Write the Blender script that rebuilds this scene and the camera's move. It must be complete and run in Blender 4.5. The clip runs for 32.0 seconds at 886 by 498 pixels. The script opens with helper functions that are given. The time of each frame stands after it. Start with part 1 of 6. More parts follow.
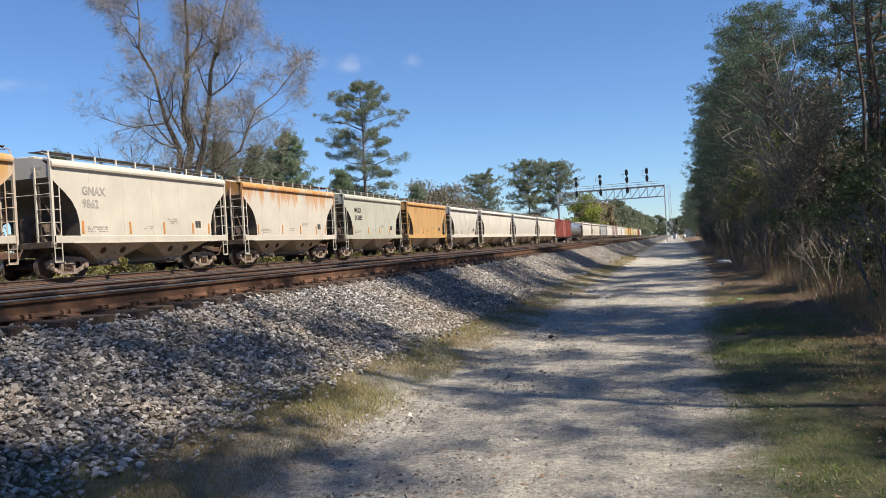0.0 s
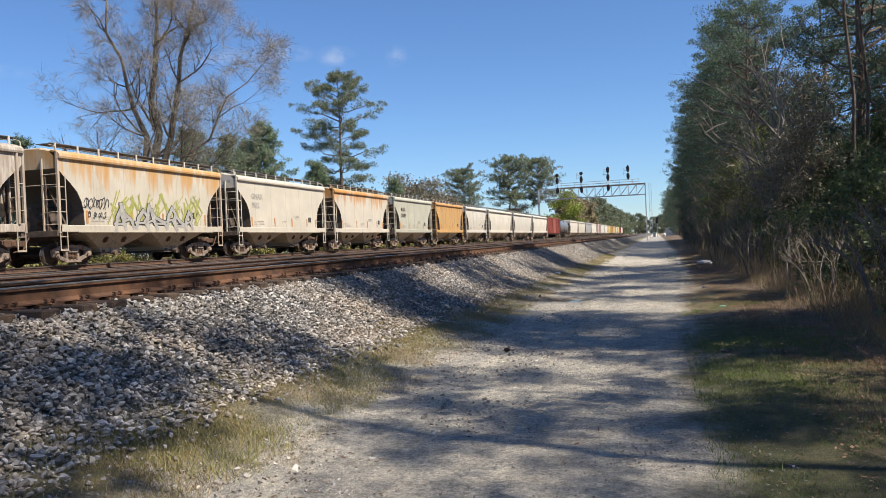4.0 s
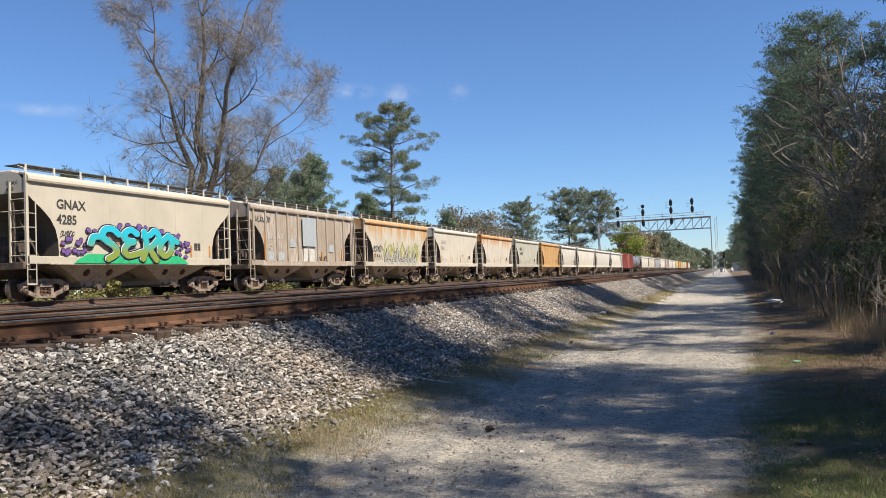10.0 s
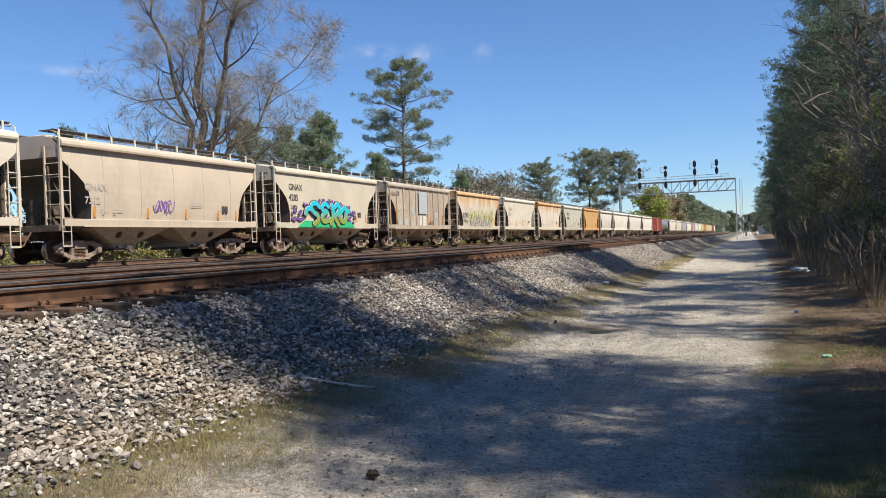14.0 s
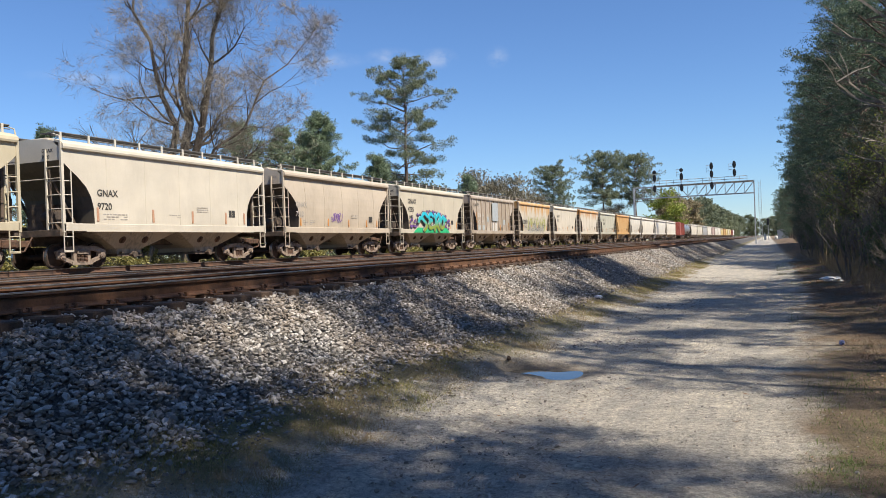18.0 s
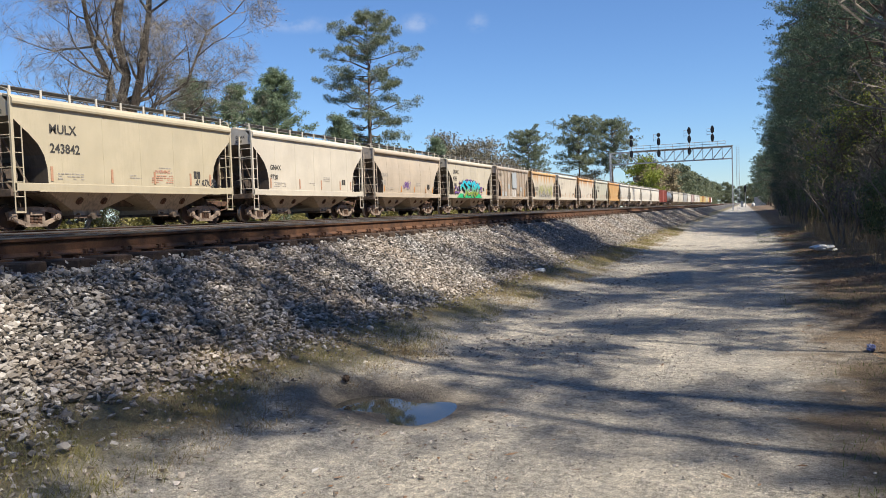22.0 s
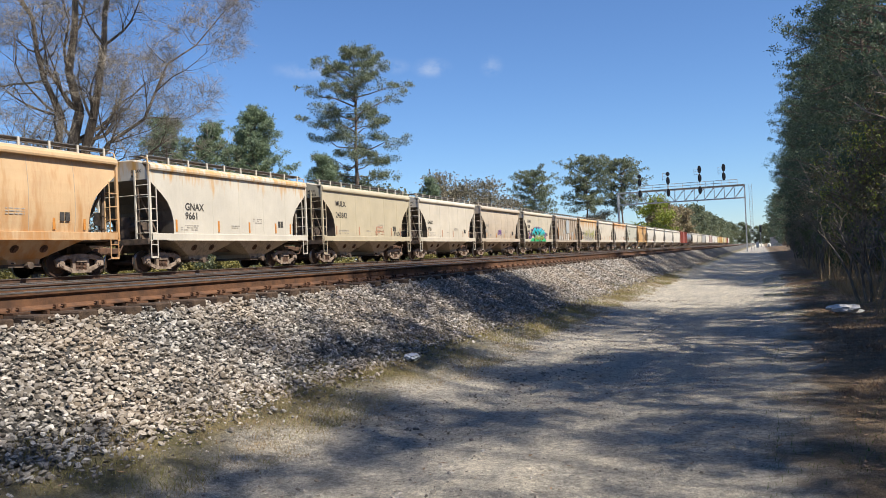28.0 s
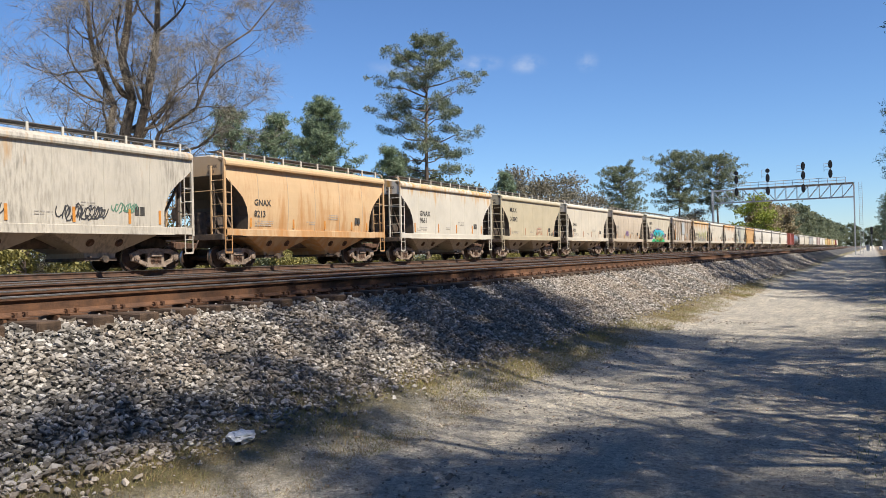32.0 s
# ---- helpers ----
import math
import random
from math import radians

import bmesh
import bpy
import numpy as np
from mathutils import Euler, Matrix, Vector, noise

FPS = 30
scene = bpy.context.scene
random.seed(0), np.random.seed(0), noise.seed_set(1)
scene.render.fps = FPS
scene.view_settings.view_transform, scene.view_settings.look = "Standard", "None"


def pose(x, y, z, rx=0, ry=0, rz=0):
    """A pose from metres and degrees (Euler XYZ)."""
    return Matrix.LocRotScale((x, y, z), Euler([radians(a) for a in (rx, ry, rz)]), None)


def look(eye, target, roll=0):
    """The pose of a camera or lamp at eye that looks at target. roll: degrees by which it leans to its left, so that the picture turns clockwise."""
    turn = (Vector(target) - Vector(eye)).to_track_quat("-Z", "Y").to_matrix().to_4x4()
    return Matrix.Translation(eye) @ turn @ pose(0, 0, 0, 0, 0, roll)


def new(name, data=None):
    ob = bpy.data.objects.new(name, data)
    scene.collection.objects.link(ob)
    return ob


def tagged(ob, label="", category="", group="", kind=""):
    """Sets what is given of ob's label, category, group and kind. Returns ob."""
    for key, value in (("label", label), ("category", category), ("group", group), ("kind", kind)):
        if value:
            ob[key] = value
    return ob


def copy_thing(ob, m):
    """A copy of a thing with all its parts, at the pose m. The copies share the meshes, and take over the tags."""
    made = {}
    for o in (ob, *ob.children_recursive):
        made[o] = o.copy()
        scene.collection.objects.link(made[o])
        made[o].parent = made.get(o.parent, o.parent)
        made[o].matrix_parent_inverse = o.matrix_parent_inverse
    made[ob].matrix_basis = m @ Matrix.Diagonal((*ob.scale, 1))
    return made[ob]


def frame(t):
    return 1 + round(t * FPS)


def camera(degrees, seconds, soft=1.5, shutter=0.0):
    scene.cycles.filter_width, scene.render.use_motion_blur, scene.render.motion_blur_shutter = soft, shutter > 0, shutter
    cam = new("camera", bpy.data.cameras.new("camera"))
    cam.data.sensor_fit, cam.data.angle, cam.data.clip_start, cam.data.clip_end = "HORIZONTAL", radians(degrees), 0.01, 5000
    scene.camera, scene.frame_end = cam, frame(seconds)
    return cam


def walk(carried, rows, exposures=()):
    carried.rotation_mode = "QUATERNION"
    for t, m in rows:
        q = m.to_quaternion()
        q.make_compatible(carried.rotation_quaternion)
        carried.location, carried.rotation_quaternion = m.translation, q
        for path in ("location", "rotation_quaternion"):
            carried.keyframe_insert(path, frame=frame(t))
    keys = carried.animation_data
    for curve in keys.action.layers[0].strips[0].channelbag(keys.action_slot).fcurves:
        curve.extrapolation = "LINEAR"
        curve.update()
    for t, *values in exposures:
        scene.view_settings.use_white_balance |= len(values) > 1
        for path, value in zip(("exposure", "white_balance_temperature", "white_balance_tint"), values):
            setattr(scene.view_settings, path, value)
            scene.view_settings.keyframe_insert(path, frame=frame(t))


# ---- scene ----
cam = camera(58.34, 32.0, soft=0.7)
# seconds, place in metres, turn, tilt and lean in degrees
PATH = [
    (0, 0.000, 0.000, 1.611, 16.420, -0.068, 3.429),
    (0.5, 0.042, 0.126, 1.627, 16.472, 0.010, 3.270),
    (1, 0.109, 0.304, 1.648, 16.200, -0.071, 3.033),
    (1.5, 0.065, 0.521, 1.651, 15.936, -0.356, 2.836),
    (2, -0.040, 0.795, 1.655, 15.922, -0.379, 2.844),
    (2.5, -0.052, 1.132, 1.646, 15.978, -0.329, 2.921),
    (3, 0.049, 1.478, 1.662, 15.988, -0.269, 2.824),
    (3.5, 0.036, 1.719, 1.631, 15.606, -0.407, 2.584),
    (5.5, 0.106, 2.588, 1.610, 14.105, -0.508, 2.878),
    (6, 0.083, 2.864, 1.588, 14.224, -0.087, 2.672),
    (6.5, 0.066, 3.207, 1.611, 14.850, 0.359, 2.348),
    (7, 0.167, 3.521, 1.594, 15.864, 0.855, 2.151),
    (7.5, 0.228, 3.802, 1.585, 16.845, 1.428, 1.933),
    (8, 0.214, 4.066, 1.589, 17.722, 2.076, 1.698),
    (8.5, 0.224, 4.361, 1.566, 18.190, 2.542, 1.631),
    (9, 0.305, 4.677, 1.577, 18.664, 2.721, 1.850),
    (9.5, 0.306, 4.949, 1.564, 19.083, 2.648, 1.932),
    (10, 0.272, 5.215, 1.599, 19.532, 2.144, 2.223),
    (10.5, 0.304, 5.438, 1.584, 19.821, 1.448, 2.642),
    (11, 0.339, 5.751, 1.608, 19.927, 0.838, 2.982),
    (11.5, 0.292, 6.108, 1.607, 19.951, 0.299, 3.108),
    (12, 0.268, 6.475, 1.628, 19.963, -0.047, 2.955),
    (12.5, 0.380, 6.880, 1.647, 20.093, -0.331, 2.715),
    (13, 0.390, 7.256, 1.638, 20.337, -0.566, 2.385),
    (13.5, 0.380, 7.682, 1.673, 20.677, -0.689, 2.078),
    (14, 0.434, 8.139, 1.660, 21.140, -0.551, 1.971),
    (14.5, 0.423, 8.616, 1.676, 21.486, -0.189, 1.816),
    (15, 0.365, 9.112, 1.710, 21.870, 0.369, 1.696),
    (15.5, 0.378, 9.613, 1.685, 22.268, 0.743, 1.792),
    (17.5, 0.392, 11.834, 1.615, 22.931, -0.184, 2.435),
    (18, 0.318, 12.368, 1.635, 22.309, -0.158, 2.095),
    (18.5, 0.322, 12.923, 1.609, 22.022, 0.059, 1.621),
    (19, 0.265, 13.528, 1.610, 21.940, 0.283, 0.949),
    (19.5, 0.103, 14.293, 1.549, 22.465, 0.538, 0.726),
    (20, 0.076, 14.939, 1.471, 23.000, 0.205, 1.014),
    (20.5, 0.040, 15.451, 1.427, 23.087, -0.626, 1.569),
    (21, -0.004, 15.900, 1.433, 22.703, -1.517, 2.093),
    (21.5, 0.104, 16.288, 1.449, 21.845, -2.326, 2.248),
    (22, 0.162, 16.708, 1.449, 20.809, -2.586, 1.998),
    (22.5, 0.146, 17.175, 1.482, 20.124, -2.535, 1.769),
    (23, 0.189, 17.615, 1.474, 19.628, -2.470, 1.671),
    (23.5, 0.197, 17.955, 1.473, 19.242, -2.635, 1.817),
    (24, 0.123, 18.339, 1.462, 18.820, -3.065, 1.715),
    (24.5, 0.213, 18.929, 1.526, 18.787, -3.450, 1.599),
    (25, 0.319, 19.512, 1.566, 19.138, -3.424, 1.436),
    (25.5, 0.430, 20.094, 1.579, 19.861, -3.023, 1.386),
    (26, 0.523, 20.644, 1.579, 20.147, -2.930, 1.726),
    (26.5, 0.542, 21.072, 1.581, 20.887, -1.517, 1.959),
    (28.5, 0.704, 23.158, 1.540, 22.277, 0.569, 2.477),
    (29, 0.756, 23.744, 1.564, 23.156, 0.477, 2.335),
    (29.5, 0.733, 24.288, 1.582, 24.008, 0.309, 2.110),
    (30, 0.753, 24.861, 1.545, 25.051, 0.061, 1.985),
    (30.5, 0.714, 25.474, 1.583, 26.146, 0.054, 1.849),
    (31, 0.657, 26.054, 1.618, 27.292, 0.186, 1.647),
    (31.5, 0.720, 26.656, 1.629, 28.213, 0.314, 1.470),
    (32, 0.784, 27.202, 1.641, 28.503, 0.457, 1.341),
]
walk(cam, [(t, pose(x, y, z, 90 + tilt, lean, turn)) for t, x, y, z, turn, tilt, lean in PATH])

# ---- light ----
SUN_EL, SUN_AZ = radians(52), radians(104)   # azimuth from +y towards +x
sun_dir = Vector((math.cos(SUN_EL) * math.sin(SUN_AZ), math.cos(SUN_EL) * math.cos(SUN_AZ), math.sin(SUN_EL)))
world = bpy.data.worlds.new("sky")
scene.world = world
world.use_nodes = True
sky = world.node_tree.nodes.new("ShaderNodeTexSky")
sky.sky_type, sky.sun_disc = "NISHITA", False
sky.sun_elevation, sky.sun_rotation = SUN_EL, SUN_AZ
sky.air_density, sky.dust_density, sky.ozone_density = 1.0, 0.0, 5.0
back = world.node_tree.nodes["Background"]
back.inputs[1].default_value = 0.0725
tint = world.node_tree.nodes.new("ShaderNodeMix")
tint.data_type, tint.blend_type = "RGBA", "MULTIPLY"
tint.inputs[0].default_value = 1.0
tint.inputs[7].default_value = (0.79, 0.955, 1.18, 1)
world.node_tree.links.new(sky.outputs[0], tint.inputs[6])
# a few thin wisps of cloud low over the trees
wn = world.node_tree
geo_v = wn.nodes.new("ShaderNodeTexCoord").outputs["Generated"]
wisp = wn.nodes.new("ShaderNodeMapping")
wisp.inputs["Scale"].default_value = (22.0, 22.0, 30.0)
wn.links.new(geo_v, wisp.inputs["Vector"])
wisp_n = wn.nodes.new("ShaderNodeTexNoise")
wisp_n.inputs["Scale"].default_value, wisp_n.inputs["Detail"].default_value, wisp_n.inputs["Roughness"].default_value = 1.6, 6.0, 0.6
wn.links.new(wisp.outputs[0], wisp_n.inputs["Vector"])
wisp_r = wn.nodes.new("ShaderNodeValToRGB")
wisp_r.color_ramp.elements[0].position, wisp_r.color_ramp.elements[1].position = 0.36, 0.74
wn.links.new(wisp_n.outputs["Fac"], wisp_r.inputs[0])
cover = None
for centre, wide, tall, thick in (((-0.497, 0.836, 0.231), 0.070, 0.013, 0.42), ((-0.420, 0.877, 0.234), 0.040, 0.013, 0.42), ((-0.368, 0.901, 0.231), 0.030, 0.015, 0.42), ((-0.299, 0.927, 0.230), 0.018, 0.016, 0.36), ((-0.70, 0.69, 0.205), 0.09, 0.010, 0.3)):
    away = wn.nodes.new("ShaderNodeVectorMath")
    away.operation = "SUBTRACT"
    wn.links.new(geo_v, away.inputs[0])
    away.inputs[1].default_value = centre
    size = wn.nodes.new("ShaderNodeVectorMath")
    size.operation = "MULTIPLY"
    wn.links.new(away.outputs[0], size.inputs[0])
    size.inputs[1].default_value = (1 / wide, 1 / wide, 1 / tall)
    far_off = wn.nodes.new("ShaderNodeVectorMath")
    far_off.operation = "LENGTH"
    wn.links.new(size.outputs[0], far_off.inputs[0])
    edge = wn.nodes.new("ShaderNodeMapRange")
    edge.interpolation_type = "SMOOTHSTEP"
    for k, val in ((1, 0.0), (2, 1.0), (3, thick), (4, 0.0)):
        edge.inputs[k].default_value = val
    wn.links.new(far_off.outputs["Value"], edge.inputs[0])
    if cover is None:
        cover = edge.outputs[0]
    else:
        most = wn.nodes.new("ShaderNodeMath")
        most.operation = "MAXIMUM"
        wn.links.new(cover, most.inputs[0])
        wn.links.new(edge.outputs[0], most.inputs[1])
        cover = most.outputs[0]
veil = wn.nodes.new("ShaderNodeMath")
veil.operation = "MULTIPLY"
wn.links.new(cover, veil.inputs[0])
wn.links.new(wisp_r.outputs[0], veil.inputs[1])
clouds = wn.nodes.new("ShaderNodeMix")
clouds.data_type = "RGBA"
clouds.inputs[7].default_value = (7.0, 7.2, 7.6, 1)
wn.links.new(veil.outputs[0], clouds.inputs[0])
wn.links.new(tint.outputs[2], clouds.inputs[6])
wn.links.new(clouds.outputs[2], back.inputs[0])
sun = new("sun", bpy.data.lights.new("sun", "SUN"))
sun.data.energy, sun.data.angle, sun.data.color = 5.0, radians(0.55), (1.0, 0.91, 0.77)
sun.matrix_world = look(sun_dir * 100, (0, 0, 0))
scene.view_settings.exposure = 0.73


# ---- materials ----
def nodes_of(name):
    m = bpy.data.materials.new(name)
    m.use_nodes = True
    nt = m.node_tree
    return m, nt, nt.nodes["Principled BSDF"]


class N:
    """Small helper to write node graphs in a line each."""

    def __init__(self, nt):
        self.nt = nt

    def add(self, kind, **ins):
        n = self.nt.nodes.new(kind)
        for k, v in ins.items():
            key = int(k[1:]) if k[0] == "i" and k[1:].isdigit() else k
            if hasattr(v, "is_output"):
                self.nt.links.new(v, n.inputs[key])
            else:
                n.inputs[key].default_value = v
        return n

    def coords(self, scale=(1, 1, 1), shift=True):
        tc = self.nt.nodes.new("ShaderNodeTexCoord")
        mp = self.nt.nodes.new("ShaderNodeMapping")
        self.nt.links.new(tc.outputs["Object"], mp.inputs["Vector"])
        mp.inputs["Scale"].default_value = scale
        if shift:
            oi = self.nt.nodes.new("ShaderNodeObjectInfo")
            k = self.add("ShaderNodeMath", i0=oi.outputs["Random"], i1=37.0)
            k.operation = "MULTIPLY"
            self.nt.links.new(k.outputs[0], mp.inputs["Location"])
        return mp.outputs[0]

    def noise(self, vec, scale, detail=5.0, rough=0.55):
        return self.add("ShaderNodeTexNoise", Vector=vec, Scale=scale, Detail=detail, Roughness=rough).outputs["Fac"]

    def ramp(self, fac, *stops):
        r = self.add("ShaderNodeValToRGB", Fac=fac)
        e = r.color_ramp.elements
        while len(e) < len(stops):
            e.new(0.5)
        for el, (p, c) in zip(e, stops):
            el.position = p
            el.color = (*c, 1) if not isinstance(c, (int, float)) else (c, c, c, 1)
        return r.outputs["Color"]

    def mix(self, fac, a, b, mode="MIX"):
        m = self.nt.nodes.new("ShaderNodeMix")
        m.data_type, m.blend_type = "RGBA", mode
        for key, v in ((0, fac), (6, a), (7, b)):
            if hasattr(v, "is_output"):
                self.nt.links.new(v, m.inputs[key])
            else:
                m.inputs[key].default_value = v if key == 0 else (*v, 1)
        return m.outputs[2]

    def math(self, op, a, b=0.0, clamp=False):
        m = self.nt.nodes.new("ShaderNodeMath")
        m.operation, m.use_clamp = op, clamp
        for key, v in ((0, a), (1, b)):
            if hasattr(v, "is_output"):
                self.nt.links.new(v, m.inputs[key])
            else:
                m.inputs[key].default_value = v
        return m.outputs[0]

    def bump(self, height, strength, dist=0.01):
        return self.add("ShaderNodeBump", Height=height, Strength=strength, Distance=dist).outputs[0]


def plain(name, c1, c2, scale=6.0, rough=0.7, metal=0.0, bump=0.3, fine=60.0, stretch=(1, 1, 1)):
    """A mottled surface: two tones at a coarse scale, a fine grain on top."""
    m, nt, b = nodes_of(name)
    g = N(nt)
    v = g.coords(stretch)
    big, small = g.noise(v, scale), g.noise(v, fine, 3.0)
    col = g.mix(g.ramp(big, (0.35, 0.0), (0.65, 1.0)), c1, c2)
    col = g.mix(0.35, col, g.ramp(small, (0.3, 0.35), (0.7, 1.0)), "MULTIPLY")
    nt.links.new(col, b.inputs["Base Color"])
    b.inputs["Roughness"].default_value, b.inputs["Metallic"].default_value = rough, metal
    nt.links.new(g.bump(small, bump, 0.02), b.inputs["Normal"])
    return m


def paint(name, base, rust=0.1, dirt=0.3, seed=0.0, rust_col=(0.42, 0.17, 0.05), streak_col=(0.20, 0.16, 0.12), rough=0.55, top=0.0, low=0.0):
    """Weathered freight-car paint: streaks that run down, rust patches that start under the roof edge, grime."""
    m, nt, b = nodes_of(name)
    g = N(nt)
    base = tuple(c * 0.84 for c in base)
    tc = nt.nodes.new("ShaderNodeTexCoord")
    mp = nt.nodes.new("ShaderNodeMapping")
    nt.links.new(tc.outputs["Object"], mp.inputs["Vector"])
    mp.inputs["Location"].default_value = (seed * 3.1, seed * 7.7, seed * 1.3)
    v = mp.outputs[0]
    sep = g.add("ShaderNodeSeparateXYZ", Vector=tc.outputs["Object"]).outputs
    st = g.add("ShaderNodeVectorMath", i0=v, i1=(1.0, 1.0, 0.16))
    st.operation = "MULTIPLY"
    streak = g.noise(st.outputs[0], 2.6, 6.0, 0.6)
    fine = g.noise(st.outputs[0], 11.0, 5.0, 0.6)
    blot = g.noise(v, 0.8, 4.0)
    grain = g.noise(v, 45.0, 3.0)
    # rust reaches down from the roof edge in tongues
    h = g.math("MULTIPLY_ADD", sep[2], 0.45)
    nt.nodes[-1].inputs[2].default_value = -1.35
    tong = g.math("ADD", g.math("MULTIPLY", streak, 1.6), g.math("MULTIPLY", h, top))
    rmask = g.ramp(g.math("ADD", tong, rust - 1.2), (0.0, 0.0), (0.16, 0.55), (0.4, 1.0))
    dmask = g.math("MULTIPLY", g.math("MULTIPLY", g.ramp(fine, (0.42, 0.0), (0.72, 1.0)), g.ramp(g.noise(st.outputs[0], 0.9, 3.0), (0.38, 0.12), (0.62, 1.0))), dirt)
    col = g.mix(g.ramp(blot, (0.3, 0.0), (0.7, 1.0)), base, tuple(c * 0.84 for c in base))
    col = g.mix(dmask, col, streak_col)
    if low:
        lm = g.math("MULTIPLY", g.ramp(g.math("ADD", g.math("MULTIPLY", sep[2], -0.45), g.math("ADD", g.math("MULTIPLY", streak, 0.7), 0.75)), (0.3, 0.0), (0.7, 1.0)), low)
        col = g.mix(lm, col, (0.16, 0.13, 0.10))
    col = g.mix(rmask, col, g.mix(grain, rust_col, tuple(c * 0.55 for c in rust_col)))
    col = g.mix(0.22, col, g.ramp(grain, (0.3, 0.5), (0.7, 1.0)), "MULTIPLY")
    nt.links.new(col, b.inputs["Base Color"])
    nt.links.new(g.ramp(rmask, (0.0, rough), (1.0, 0.9)), b.inputs["Roughness"])
    nt.links.new(g.bump(g.math("ADD", blot, g.math("MULTIPLY", grain, 0.15)), 0.25, 0.02), b.inputs["Normal"])
    return m


def leaf_mat(name, c1, c2, trans=0.25, rough=0.55):
    m, nt, b = nodes_of(name)
    g = N(nt)
    geo = nt.nodes.new("ShaderNodeNewGeometry")
    v = g.coords((1, 1, 1))
    tint = g.math("ADD", g.math("MULTIPLY", geo.outputs["Random Per Island"], 0.6), g.math("MULTIPLY", g.noise(v, 0.5, 2.0), 0.5))
    col = g.mix(g.ramp(tint, (0.25, 0.0), (0.8, 1.0)), c1, c2)
    nt.links.new(col, b.inputs["Base Color"])
    b.inputs["Roughness"].default_value = rough
    tr = nt.nodes.new("ShaderNodeBsdfTranslucent")
    nt.links.new(col, tr.inputs["Color"])
    mx = nt.nodes.new("ShaderNodeMixShader")
    mx.inputs[0].default_value = trans
    nt.links.new(b.outputs[0], mx.inputs[1])
    nt.links.new(tr.outputs[0], mx.inputs[2])
    nt.links.new(mx.outputs[0], nt.nodes["Material Output"].inputs["Surface"])
    return m


def ground_mat():
    """Earth by its place across the line: worn gravel track, grass verges, leaf litter under the trees, tan ballast between the tracks."""
    m, nt, b = nodes_of("earth")
    g = N(nt)
    v = g.coords((1, 1, 1), False)
    tc = nt.nodes.new("ShaderNodeTexCoord")
    sep = g.add("ShaderNodeSeparateXYZ", Vector=tc.outputs["Object"]).outputs
    wob = g.math("MULTIPLY", g.math("SUBTRACT", g.noise(v, 0.7, 5.0, 0.65), 0.5), 2.2)
    drift = g.math("MULTIPLY", sep[1], 0.028)
    xw = g.math("ADD", sep[0], wob)
    xr = g.math("SUBTRACT", xw, g.math("MINIMUM", drift, 1.4))
    big, mid, fine, peb = g.noise(v, 0.45, 4.0), g.noise(v, 3.2, 6.0, 0.65), g.noise(v, 38.0, 4.0, 0.7), g.add("ShaderNodeTexVoronoi", Vector=v, Scale=55.0).outputs["Distance"]
    stretched = g.coords((3.0, 0.35, 1.0), False)
    rut = g.noise(stretched, 1.3, 5.0, 0.6)
    gravel = g.mix(g.ramp(rut, (0.35, 0.0), (0.65, 1.0)), (0.55, 0.51, 0.44), (0.80, 0.72, 0.59))
    gravel = g.mix(g.ramp(mid, (0.4, 0.0), (0.7, 0.75)), gravel, (0.38, 0.355, 0.315))
    gravel = g.mix(g.ramp(peb, (0.08, 0.65), (0.3, 0.0)), gravel, (0.50, 0.48, 0.44))
    clod = g.noise(v, 17.0, 7.0, 0.75)
    gravel = g.mix(0.8, gravel, g.ramp(clod, (0.36, 0.50), (0.58, 1.25)), "MULTIPLY")
    speck = g.noise(v, 120.0, 3.0, 0.7)
    gravel = g.mix(0.75, gravel, g.ramp(speck, (0.38, 0.45), (0.60, 1.30)), "MULTIPLY")
    grass = g.mix(g.ramp(mid, (0.35, 0.0), (0.65, 1.0)), (0.115, 0.105, 0.042), (0.31, 0.25, 0.115))
    lawn = g.mix(g.ramp(mid, (0.35, 0.0), (0.65, 1.0)), (0.07, 0.085, 0.03), (0.18, 0.155, 0.075))
    litter = g.mix(g.ramp(mid, (0.35, 0.0), (0.65, 1.0)), (0.155, 0.105, 0.066), (0.31, 0.215, 0.138))
    bal = g.mix(g.ramp(mid, (0.3, 0.0), (0.7, 1.0)), (0.17, 0.12, 0.085), (0.30, 0.225, 0.16))
    bed = g.mix(g.ramp(fine, (0.3, 0.0), (0.7, 1.0)), (0.07, 0.067, 0.063), (0.17, 0.16, 0.148))
    # from the woods on the one hand to the field beyond the line on the other
    lawn = g.mix(g.ramp(g.math("ADD", g.math("MULTIPLY", g.math("SUBTRACT", sep[1], 9.0), 0.06), g.math("MULTIPLY", g.math("SUBTRACT", big, 0.5), 1.6)), (0.1, 0.0), (0.6, 0.8)), lawn, litter)
    col = g.mix(g.ramp(g.math("MULTIPLY_ADD", xr, 1.0), (0.35, 0.0), (0.9, 1.0)), gravel, lawn)
    col = g.mix(g.ramp(g.math("MULTIPLY", g.math("SUBTRACT", xr, 1.15), 1.2), (0.0, 0.0), (1.0, 1.0)), col, litter)
    verge = g.math("MULTIPLY", g.math("ADD", xw, 2.95), -1.6)
    col = g.mix(g.math("MULTIPLY", g.ramp(verge, (0.0, 0.0), (0.9, 1.0)), g.ramp(big, (0.3, 0.7), (0.6, 1.0))), col, grass)
    col = g.mix(g.ramp(g.math("MULTIPLY", g.math("ADD", sep[0], 3.85), -4.0), (0.0, 0.0), (1.0, 1.0)), col, bed)
